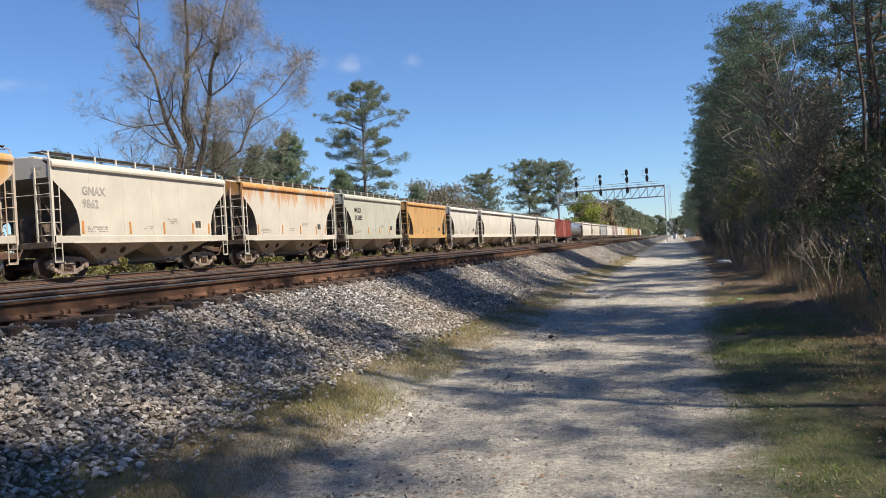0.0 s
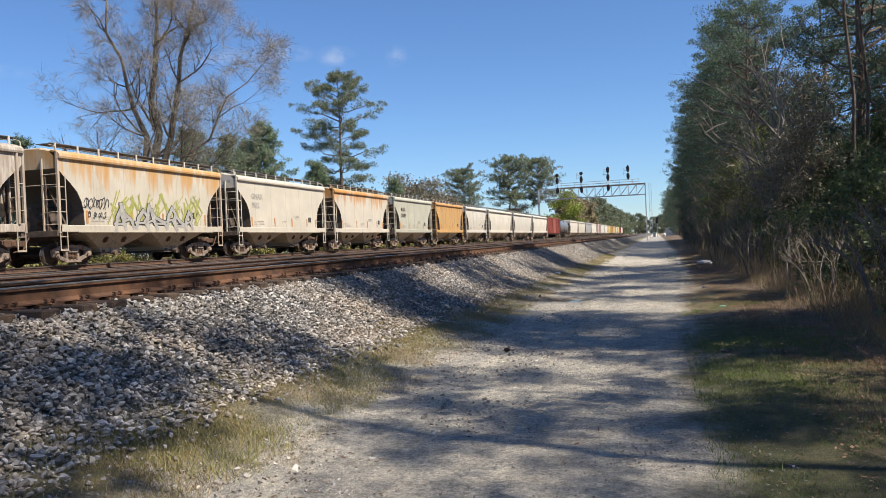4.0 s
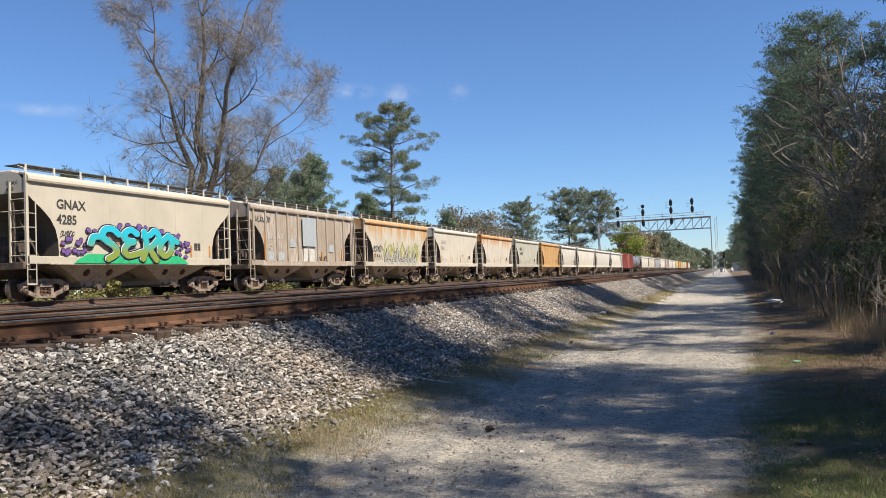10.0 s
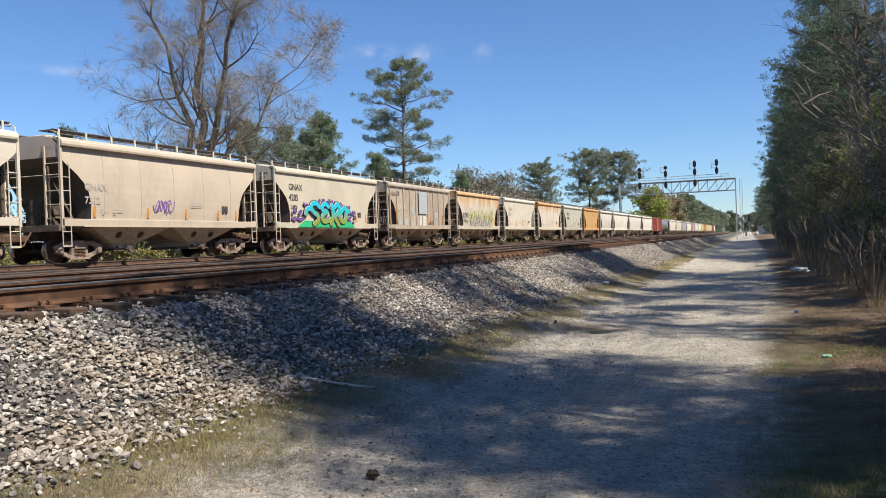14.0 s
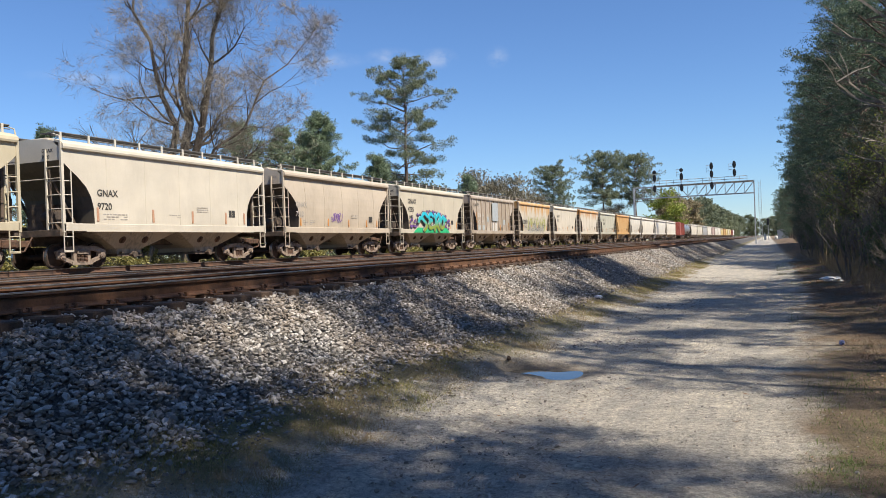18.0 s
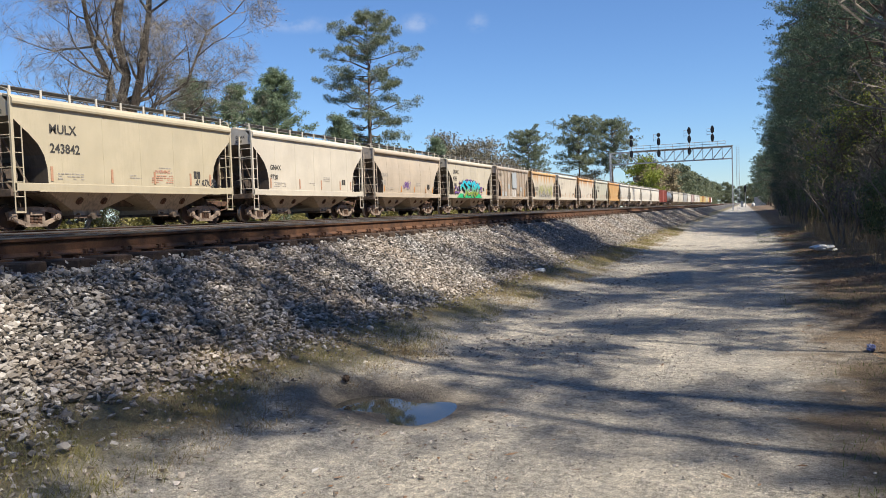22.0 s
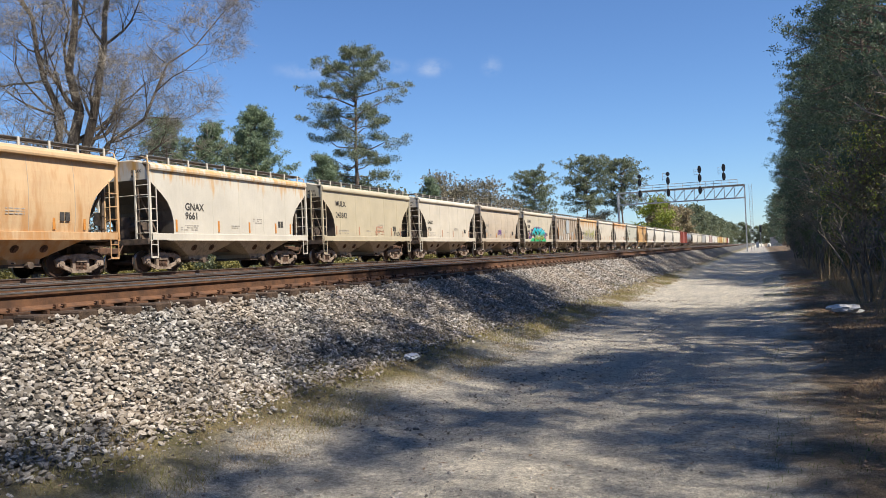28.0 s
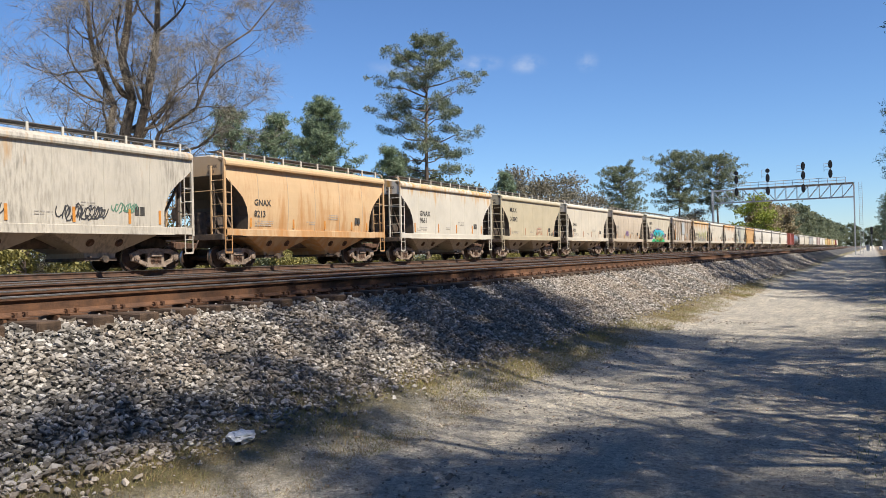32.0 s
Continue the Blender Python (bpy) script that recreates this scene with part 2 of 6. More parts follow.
    col = g.mix(g.ramp(g.math("MULTIPLY", g.math("ADD", sep[0], 8.4), -1.5), (0.0, 0.0), (1.0, 1.0)), col, bal)
    col = g.mix(g.ramp(g.math("MULTIPLY", g.math("ADD", xw, 26.5), -0.7), (0.0, 0.0), (1.0, 1.0)), col, grass)
    wx, wy = g.math("MULTIPLY", g.math("ADD", sep[0], 2.42), 0.95), g.math("MULTIPLY", g.math("SUBTRACT", sep[1], 22.2), 1.05)
    wet = g.math("ADD", g.math("SQRT", g.math("ADD", g.math("MULTIPLY", wx, wx), g.math("MULTIPLY", wy, wy))), g.math("MULTIPLY", wob, 0.25))
    col = g.mix(g.ramp(wet, (0.45, 0.8), (0.95, 0.0)), col, (0.15, 0.115, 0.08))
    col = g.mix(0.6, col, g.ramp(fine, (0.3, 0.40), (0.65, 1.08)), "MULTIPLY")
    nt.links.new(col, b.inputs["Base Color"])
    b.inputs["Roughness"].default_value = 0.95
    nt.links.new(g.bump(g.math("ADD", fine, g.math("MULTIPLY", g.math("ADD", mid, clod), 1.5)), 1.0, 0.06), b.inputs["Normal"])
    return m


EARTH = ground_mat()
RUST_NEAR = plain("orange_brown_rail_rust", (0.065, 0.033, 0.02), (0.16, 0.075, 0.037), 5.0, 0.85, 0.0, 0.4)
RUST = plain("rusty_steel", (0.055, 0.034, 0.025), (0.13, 0.068, 0.042), 5.0, 0.85, 0.0, 0.4)
RAILHEAD = plain("worn_rail_head", (0.62, 0.60, 0.59), (0.48, 0.46, 0.44), 3.0, 0.3, 0.85, 0.1, stretch=(1, 0.1, 1))
TIE = plain("weathered_tie", (0.045, 0.028, 0.019), (0.11, 0.07, 0.046), 3.0, 0.9, 0.0, 0.6, stretch=(0.4, 3, 3))
STEEL = plain("dark_truck_steel", (0.055, 0.045, 0.038), (0.16, 0.115, 0.085), 4.0, 0.75, 0.1, 0.4)
FRAMECAST = plain("dusty_cast_steel", (0.15, 0.115, 0.09), (0.34, 0.265, 0.21), 5.0, 0.8, 0.0, 0.4)
WHEEL = plain("wheel_steel", (0.035, 0.022, 0.016), (0.075, 0.045, 0.032), 4.0, 0.7, 0.2, 0.3)
TREAD = plain("bright_tread", (0.5, 0.5, 0.5), (0.4, 0.39, 0.37), 4.0, 0.3, 0.9, 0.1)
GALV = plain("galvanised_steel", (0.36, 0.38, 0.40), (0.48, 0.49, 0.50), 3.0, 0.55, 0.2, 0.2)
BLACK = plain("black_paint", (0.010, 0.012, 0.014), (0.022, 0.022, 0.024), 4.0, 0.6)
DARKGREY = plain("dark_grating", (0.10, 0.10, 0.10), (0.17, 0.165, 0.155), 4.0, 0.7)
BARK = plain("pine_bark", (0.09, 0.065, 0.05), (0.19, 0.145, 0.115), 7.0, 0.95, 0.0, 0.8, 30.0, (1, 1, 0.3))
GREYBARK = plain("grey_bark", (0.12, 0.10, 0.08), (0.22, 0.19, 0.16), 6.0, 0.95, 0.0, 0.7, 30.0, (1, 1, 0.3))
PALEBARK = plain("pale_bark", (0.15, 0.13, 0.11), (0.27, 0.24, 0.205), 6.0, 0.95, 0.0, 0.7, 30.0, (1, 1, 0.3))
TWIG = plain("bare_twigs", (0.20, 0.17, 0.135), (0.32, 0.28, 0.225), 3.0, 0.9)
NEEDLE = leaf_mat("pine_needles", (0.100, 0.128, 0.080), (0.240, 0.270, 0.168), 0.42)
NEEDLE_B = leaf_mat("blue_green_needles", (0.125, 0.180, 0.115), (0.265, 0.330, 0.205), 0.45)
LEAF = leaf_mat("dark_broad_leaves", (0.044, 0.070, 0.030), (0.122, 0.158, 0.064), 0.42)
LEAF_Y = leaf_mat("fresh_spring_leaves", (0.14, 0.19, 0.03), (0.31, 0.34, 0.06), 0.4)
NEEDLE_D = leaf_mat("shaded_pine_needles", (0.040, 0.076, 0.050), (0.125, 0.172, 0.104), 0.42)
TANWOOD = leaf_mat("tan_leafless_crown", (0.192, 0.156, 0.088), (0.320, 0.264, 0.152), 0.3)
BUD = leaf_mat("brown_buds", (0.240, 0.176, 0.104), (0.352, 0.272, 0.160), 0.35)
HAZE = leaf_mat("bare_winter_wood", (0.135, 0.120, 0.082), (0.245, 0.215, 0.145), 0.25)
DRYGRASS = leaf_mat("dry_grass", (0.198, 0.135, 0.068), (0.378, 0.288, 0.153), 0.3)
GREENGRASS = leaf_mat("green_grass", (0.071, 0.119, 0.024), (0.190, 0.218, 0.062), 0.35)
BRAMBLE = leaf_mat("brown_brambles", (0.123, 0.071, 0.043), (0.285, 0.180, 0.104), 0.3)
OLIVELEAF = leaf_mat("olive_brown_leaves", (0.080, 0.080, 0.036), (0.176, 0.152, 0.072), 0.35)
DARKBARK = plain("dark_ridged_bark", (0.075, 0.058, 0.046), (0.17, 0.135, 0.105), 5.0, 0.95, 0.0, 0.9, 25.0, (1, 1, 0.25))
SCRUB = leaf_mat("pale_scrub_leaves", (0.15, 0.145, 0.045), (0.31, 0.275, 0.095), 0.3)


def stone_mat(name="crushed_granite", shades=(0.06, 0.15, 0.29, 0.52)):
    m, nt, b = nodes_of(name)
    g = N(nt)
    geo = nt.nodes.new("ShaderNodeNewGeometry")
    v = g.coords((1, 1, 1), False)
    col = g.ramp(geo.outputs["Random Per Island"], *((p, (k, k * 0.96, k * 0.915)) for p, k in zip((0.0, 0.35, 0.7, 0.95), shades)))
    col = g.mix(g.ramp(g.noise(v, 0.9, 3.0), (0.36, 0.05), (0.66, 0.42)), col, (0.42, 0.32, 0.225))
    gr = g.noise(v, 60.0, 4.0)
    col = g.mix(0.5, col, g.ramp(gr, (0.3, 0.55), (0.7, 1.0)), "MULTIPLY")
    nt.links.new(col, b.inputs["Base Color"])
    b.inputs["Roughness"].default_value = 0.85
    nt.links.new(g.bump(gr, 0.4, 0.01), b.inputs["Normal"])
    return m


STONE_M = stone_mat()
PEBBLE_M = stone_mat("pale_pebbles", (0.12, 0.24, 0.36, 0.50))


# ---- mesh writing ----
class M:
    """Vertices and faces of one part."""

    def __init__(self):
        self.v, self.f = [], []

    def add(self, vs, fs):
        o = len(self.v)
        self.v += [tuple(p) for p in vs]
        self.f += [tuple(i + o for i in q) for q in fs]
        return self

    def box(self, x0, x1, y0, y1, z0, z1, bev=0.0):
        if bev <= 0:
            return self.add([(x, y, z) for z in (z0, z1) for y in (y0, y1) for x in (x0, x1)],
                            [(0, 2, 3, 1), (4, 5, 7, 6), (0, 1, 5, 4), (2, 6, 7, 3), (0, 4, 6, 2), (1, 3, 7, 5)])
        ring = [(x0 + bev, y0), (x1 - bev, y0), (x1, y0 + bev), (x1, y1 - bev), (x1 - bev, y1), (x0 + bev, y1), (x0, y1 - bev), (x0, y0 + bev)]
        cx, cy = (x0 + x1) / 2, (y0 + y1) / 2

        def inset(p):
            return (p[0] + (bev if p[0] < cx else -bev) * 0.7, p[1] + (bev if p[1] < cy else -bev) * 0.7)
        rings = [[(*inset(p), z0) for p in ring], [(*p, z0 + bev) for p in ring], [(*p, z1 - bev) for p in ring], [(*inset(p), z1) for p in ring]]
        return self.loft(rings)

    def loft(self, rings, caps=True, closed=True):
        n = len(rings[0])
        fs = []
        for r in range(len(rings) - 1):
            for i in range(n if closed else n - 1):
                j = (i + 1) % n
                fs.append((r * n + i, r * n + j, r * n + n + j, r * n + n + i))
        if caps:
            fs.append(tuple(reversed(range(n))))
            fs.append(tuple((len(rings) - 1) * n + i for i in range(n)))
        return self.add([p for r in rings for p in r], fs)

    def tube(self, a, b, r, r2=None, n=6):
        a, b = Vector(a), Vector(b)
        d = (b - a).normalized()
        u = d.orthogonal().normalized()
        w = d.cross(u)
        r2 = r if r2 is None else r2
        ring = lambda c, k: [c + (u * math.cos(t) + w * math.sin(t)) * k for t in (2 * math.pi * i / n for i in range(n))]
        return self.loft([ring(a, r), ring(b, r2)])

    def pipe(self, pts, r, n=6):
        for a, b in zip(pts, pts[1:]):
            self.tube(a, b, r, n=n)
        return self

    def beam(self, a, b, w, h):
        """A flat bar from a to b, w across and h deep."""
        a, b = Vector(a), Vector(b)
        d = (b - a).normalized()
        u = d.cross(Vector((0, 0, 1)))
        u = (u if u.length > 1e-3 else Vector((1, 0, 0))).normalized()
        k = u.cross(d)
        ring = lambda c: [c + u * sx * w / 2 + k * sz * h / 2 for sx, sz in ((-1, -1), (1, -1), (1, 1), (-1, 1))]
        return self.loft([ring(a), ring(b)])

    def plate(self, outline, x0, x1):
        """An outline of (y, z) made solid between x0 and x1."""
        return self.loft([[(x0, y, z) for y, z in outline], [(x1, y, z) for y, z in outline]])

    def disc(self, c, r, half, n=20, axis="x"):
        pts = [(math.cos(t) * r, math.sin(t) * r) for t in (2 * math.pi * i / n for i in range(n))]
        if axis == "x":
            return self.loft([[(c[0] + s, c[1] + a, c[2] + b) for a, b in pts] for s in (-half, half)])
        if axis == "y":
            return self.loft([[(c[0] + a, c[1] + s, c[2] + b) for a, b in pts] for s in (-half, half)])
        return self.loft([[(c[0] + a, c[1] + b, c[2] + s) for a, b in pts] for s in (-half, half)])

    def mesh(self, name, mat, smooth=False):
        me = bpy.data.meshes.new(name)
        me.from_pydata(self.v, [], self.f)
        for q in (mat if isinstance(mat, (list, tuple)) else [mat]):
            me.materials.append(q)
        bm = bmesh.new()
        bm.from_mesh(me)
        bmesh.ops.recalc_face_normals(bm, faces=bm.faces)
        bm.to_mesh(me)
        bm.free()
        if smooth:
            me.shade_smooth()
        return me


def array_mesh(name, verts, faces, mat):
    """A large mesh from numpy arrays, faces all of one size."""
    me = bpy.data.meshes.new(name)
    nf, k = faces.shape
    me.vertices.add(len(verts))
    me.vertices.foreach_set("co", np.ascontiguousarray(verts, dtype=np.float32).ravel())
    me.loops.add(nf * k)
    me.loops.foreach_set("vertex_index", np.ascontiguousarray(faces, dtype=np.int32).ravel())
    me.polygons.add(nf)
    me.polygons.foreach_set("loop_start", np.arange(0, nf * k, k, dtype=np.int32))
    me.polygons.foreach_set("use_smooth", np.zeros(nf, dtype=bool))
    me.update(calc_edges=True)
    me.materials.append(mat)
    return me


def part(name, m, material, parent, label="", smooth=False):
    me = m if isinstance(m, bpy.types.Mesh) else m.mesh(name, material, smooth)
    ob = new(name, me)
    ob.parent = parent
    if label:
        tagged(ob, label)
    return ob


def dressed(ob, material):
    """Gives an object on a shared mesh its own material."""
    ob.material_slots[0].link = "OBJECT"
    ob.material_slots[0].material = material
    return ob


# ---- ground ----
RAIL_Z, NEAR_X, MID_X, FAR_X = 1.36, -6.76, -11.1, -22.55


def soft(a, b, x):
    t = np.clip((x - a) / (b - a), 0, 1)
    return t * t * (3 - 2 * t)


PROFILE_X = np.array([-900, -60, -34, -27.5, -26, -6.0, -5.35, -4.0, -3.55, -2.9, -2.0, 0.4, 1.6, 3.2, 6.0, 14.0, 900])
PROFILE_Z = np.array([0.2, 0.3, 0.35, 0.75, 1.08, 1.08, 1.02, 0.31, 0.20, 0.07, 0.0, 0.0, 0.05, 0.14, 0.30, 0.5, 0.5])


def earth_z(x, y):
    return float(np.interp(x, PROFILE_X, PROFILE_Z))


def make_ground():
    xs = np.unique(np.concatenate([np.linspace(-900, -60, 8), np.linspace(-60, -27, 12), np.linspace(-27, -5.6, 30), np.linspace(-5.6, 3.4, 76), np.linspace(3.4, 16, 22), np.linspace(16, 900, 9)]))
    ys = np.unique(np.concatenate([np.linspace(-200, -6, 8), np.linspace(-6, 20.5, 120), np.linspace(20.5, 23.6, 46), np.linspace(23.6, 48, 100), np.linspace(48, 200, 90), np.linspace(200, 3200, 24)]))
    X, Y = np.meshgrid(xs, ys)
    Z = np.interp(X, PROFILE_X, PROFILE_Z)
    rough = np.array([noise.fractal(Vector((x * 0.8, y * 0.8, 0.0)), 1.0, 2.0, 3) for x, y in zip(X.ravel(), Y.ravel())]).reshape(X.shape)
    fine = np.array([noise.noise(Vector((x * 3.3, y * 1.9, 5.0))) for x, y in zip(X.ravel(), Y.ravel())]).reshape(X.shape)
    near = soft(-4.2, -3.6, X)
    Z += near * (0.018 * rough + 0.008 * fine) + (1 - near) * 0.012 * rough
    Z += soft(1.2, 4.0, X) * 0.05 * rough
    # hollow of the puddle at the edge of the track
    for px, py, ax, ay, d in ((-2.13, 22.06, 0.27, 0.38, 0.055), (-2.68, 22.25, 0.34, 0.36, 0.10)):
        Z -= d * np.exp(-(((X - px) / ax) ** 2 + ((Y - py) / ay) ** 2) ** 2)
    V = np.stack([X.ravel(), Y.ravel(), Z.ravel()], 1)
    n, k = len(ys), len(xs)
    i = (np.arange(n - 1)[:, None] * k + np.arange(k - 1)[None]).ravel()
    ob = new("ground", array_mesh("ground", V, np.stack([i, i + 1, i + k + 1, i + k], 1), EARTH))
    ob.data.shade_smooth()
    return tagged(ob, "worn grey-tan gravel track with grassy verges beside the railway", "ground", kind="structure")


make_ground()


# ---- tracks ----
def rail_profile(cx, z):
    half = [(0.076, 0.0), (0.076, 0.012), (0.03, 0.03), (0.010, 0.045), (0.010, 0.135), (0.036, 0.15), (0.037, 0.178), (0.031, 0.185)]
    pts = half + [(-a, b) for a, b in reversed(half)]
    return [(cx + a, z - 0.185 + b) for a, b in pts]


def make_track(name, cx, label, y0, y1, single):
    root = tagged(new(name), label, "railway track", kind="structure")
    for s in (-0.755, 0.755):
        ring = rail_profile(cx + s, RAIL_Z)
        ys = [y0, 20, 60, 150, 400, y1]
        r = part("rail", M().loft([[(x, y, z) for x, z in ring] for y in ys]), RUST_NEAR if single else RUST, root, "rust-brown steel rail")
        part("rail_head", M().box(cx + s - 0.0395, cx + s + 0.0395, y0, y1, RAIL_Z - 0.011, RAIL_Z + 0.003), RAILHEAD, r, "polished running surface")
    rnd = random.Random(cx)
    top = RAIL_Z - 0.205
    tie_me = M().box(-1.3, 1.3, -0.115, 0.115, -0.18, 0, 0.014).mesh("tie", TIE)
    far = M()
    y = y0 + 0.4
    count = 0
    while y < 260:
        dx, a = rnd.uniform(-0.05, 0.05), rnd.uniform(-1.2, 1.2)
        if single and 2 < y < 62:
            t = part("tie", tie_me, None, root)
            t.matrix_basis = pose(cx + dx, y, top + rnd.uniform(-0.006, 0.004), 0, 0, a)
            count += 1
        else:
            far.box(cx + dx - 1.3, cx + dx + 1.3, y - 0.115, y + 0.115, top - 0.18, top)
        y += 0.52 + rnd.uniform(-0.02, 0.02)
    tagged(part("far_ties", far, TIE, root), kind="stuff")
    if single:
        pm = M().box(-0.19, 0.19, -0.09, 0.09, 0.0, 0.02)
        for sx in (-0.105, 0.105):
            for sy in (-0.05, 0.05):
                pm.box(sx - 0.012, sx + 0.012, sy - 0.012, sy + 0.012, 0.02, 0.058)
                pm.box(sx - 0.02 - (0.012 if sx > 0 else -0.012), sx + 0.02 - (0.012 if sx > 0 else -0.012), sy - 0.016, sy + 0.016, 0.05, 0.066)
        # hooked anchor clips beside the tie
        for sy in (-0.15, 0.15):
            pm.box(-0.11, 0.11, sy - 0.014, sy + 0.014, -0.03, 0.012)
        pme = pm.mesh("tie_plate", RUST_NEAR)
        y = y0 + 0.4
        rnd = random.Random(cx)
        while y < 62:
            rnd.uniform(0, 1), rnd.uniform(0, 1)
            if y > 2:
                rnd.uniform(0, 1)
                for s in (-0.755, 0.755):
                    p = part("tie_plate", pme, None, root)
                    p.matrix_basis = pose(cx + s, y, top)
            y += 0.52 + rnd.uniform(-0.02, 0.02)
    return root


make_track("track_near", NEAR_X, "railway track with rust-brown rails on dark timber ties", -12, 1400, True)
make_track("track_middle", MID_X, "railway track with rusty rails set in tan ballast", -12, 1400, False)
make_track("track_far", FAR_X, "railway track under the freight train", -12, 1400, False)


# ---- freight cars ----
EAVE, ROOF = 4.12, 4.36


def half_width(z, style):
    if style == "round":
        t = min(max((z - 1.3) / 2.8, 0), 1)
        return 1.40 + 0.19 * math.sin(math.pi * (0.12 + 0.80 * t)) ** 0.8
    return 1.575


END_CURVE = [(0.0, 3.58), (0.10, 3.48), (0.30, 3.31), (0.62, 3.08), (0.97, 2.76), (1.18, 2.42), (1.29, 2.02), (1.31, 1.48)]


def hopper_body(style, half):
    """Closed body: full depth amidships, with the floor rising to the ends as sloped sheets."""
    st = [(-half + d, z) for d, z in END_CURVE] + [(-1.6, 1.48), (0, 1.48), (1.6, 1.48)] + [(half - d, z) for d, z in reversed(END_CURVE)]
    rings = []
    for y, zb in st:
        zs = [zb + (EAVE - zb) * i / 8 for i in range(9)]
        right = [(half_width(z, style), z) for z in zs]
        roof = [(1.25, EAVE + 0.10), (0.8, EAVE + 0.19), (0.0, ROOF)]
        pts = right + roof + [(-x, z) for x, z in reversed(roof[:-1])] + [(-x, z) for x, z in reversed(right)]
        rings.append([(x, y, z) for x, z in pts])
    return M().loft(rings)


def seam_mesh(style):
    """A low weld seam that follows the side sheet from sill to roof edge."""
    zs = [1.5 + 2.44 * k / 8 for k in range(9)]
    return M().loft([[(half_width(z, style) + d, e, z) for d, e in ((-0.03, -0.014), (0.006, -0.009), (0.006, 0.009), (-0.03, 0.014))] for z in zs])


CACHE = {}


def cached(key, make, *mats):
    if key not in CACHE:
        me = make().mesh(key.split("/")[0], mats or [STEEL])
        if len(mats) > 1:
            # the sloped sheets under the body carry the second material, darkened for their shade
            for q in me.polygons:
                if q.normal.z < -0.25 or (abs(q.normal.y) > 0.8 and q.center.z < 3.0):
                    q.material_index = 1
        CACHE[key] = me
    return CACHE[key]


def sill_mesh(half):
    m = M()
    for s in (-1, 1):
        x = s * 1.60
        m.box(min(x, x - s * 0.10), max(x, x - s * 0.10), -half, half, 1.24, 1.50, 0.012)
        m.box(min(x + s * 0.03, x), max(x + s * 0.03, x), -half + 0.9, half - 0.9, 1.225, 1.262)
    return m


def chord_mesh(half):
    m = M()
    for s in (-1, 1):
        ring = [(1.54, EAVE - 0.17), (1.665, EAVE - 0.165), (1.685, EAVE - 0.10), (1.665, EAVE + 0.0), (1.58, EAVE + 0.075), (1.30, EAVE + 0.155), (1.26, EAVE + 0.07)]
        m.loft([[(s * x, y, z) for x, z in ring] for y in (-half, half)])
    return m


def ladder_mesh(kind):
    """For the corner at +x, -y: the side ladder or the end ladder."""
    m = M()
    if kind == "side":
        m.tube((0, 0.36, 0.55), (0, 0.36, 3.30), 0.022)
        m.tube((0, 0.36, 3.30), (-0.04, 0.28, 3.42), 0.02)
        for i in range(6):
            z = 0.60 + i * 0.46
            m.tube((0, 0.0, z), (0, 0.36, z), 0.016)
        m.tube((0, 0.0, 0.55), (0, 0.0, 1.3), 0.02)
        m.tube((0, 0.0, 0.56), (0, 0.36, 0.56), 0.022)
    else:
        m.box(-0.64, -0.58, -0.03, 0.03, 1.2, 3.95)
        for i in range(5):
            z = 1.52 + i * 0.46
            m.tube((-0.6, 0.0, z), (0, 0.0, z), 0.016)
        m.tube((-2.4, -0.02, 2.98), (0, -0.02, 2.98), 0.016)
    return m


def post_mesh():
    m = M()
    m.box(-0.055, 0.03, -0.03, 0.07, 1.2, EAVE + 0.02)
    m.tube((0, 0, EAVE), (-0.06, 0.0, EAVE + 0.26), 0.022)
    m.tube((-0.06, 0.0, EAVE + 0.26), (-0.42, 0.0, EAVE + 0.38), 0.02)
    return m


def end_frame_mesh():
    """End sill, platform and the bracing under the sloped sheet, for the end at -y."""
    m = M()
    m.box(-1.55, 1.55, -0.12, 0.16, 1.08, 1.30, 0.01)
    m.box(-1.5, 1.5, 0.16, 1.25, 1.19, 1.23)
    for x in (-0.95, 0.95):
        m.beam((x, 0.1, 1.25), (x, 0.06, 3.3), 0.07, 0.09)
        m.beam((x, 1.2, 1.25), (x, 0.12, 3.0), 0.06, 0.08)
    m.box(-0.35, 0.35, 0.25, 1.2, 1.23, 2.2)
    m.disc((0.62, 0.45, 1.75), 0.23, 0.35, 14, "x")
    m.tube((-0.9, -0.06, 1.35), (-0.9, -0.06, 2.2), 0.02)
    m.disc((-0.9, -0.1, 2.15), 0.27, 0.02, 16, "y")
    return m


def bay_mesh(wide=1.42, long=1.72):
    a = [(-wide, -long, 1.26), (wide, -long, 1.26), (wide, long, 1.26), (-wide, long, 1.26)]
    b = [(-0.95, -0.62, 0.62), (0.95, -0.62, 0.62), (0.95, 0.62, 0.62), (-0.95, 0.62, 0.62)]
    c = [(-0.95, -0.58, 0.46), (0.95, -0.58, 0.46), (0.95, 0.58, 0.46), (-0.95, 0.58, 0.46)]
    m = M().loft([a, b, c])
    m.box(-wide, wide, -long, long, 1.26, 1.49)
    return m


def bracket_mesh():
    """Small wedge-shaped bracket on a stained round pad."""
    m = M().disc((0, 0, 0), 0.15, 0.008, 14)
    m.box(0.008, 0.07, -0.06, 0.06, -0.09, 0.09, 0.012)
    return m


def gate_mesh():
    m = M()
    m.box(-1.0, 1.0, -0.62, 0.62, 0.36, 0.46)
    m.tube((-1.25, 0, 0.42), (1.25, 0, 0.42), 0.06, n=8)
    m.disc((1.22, 0, 0.42), 0.12, 0.05, 10)
    m.tube((-1.1, -0.45, 0.5), (1.1, -0.45, 0.5), 0.03)
    return m


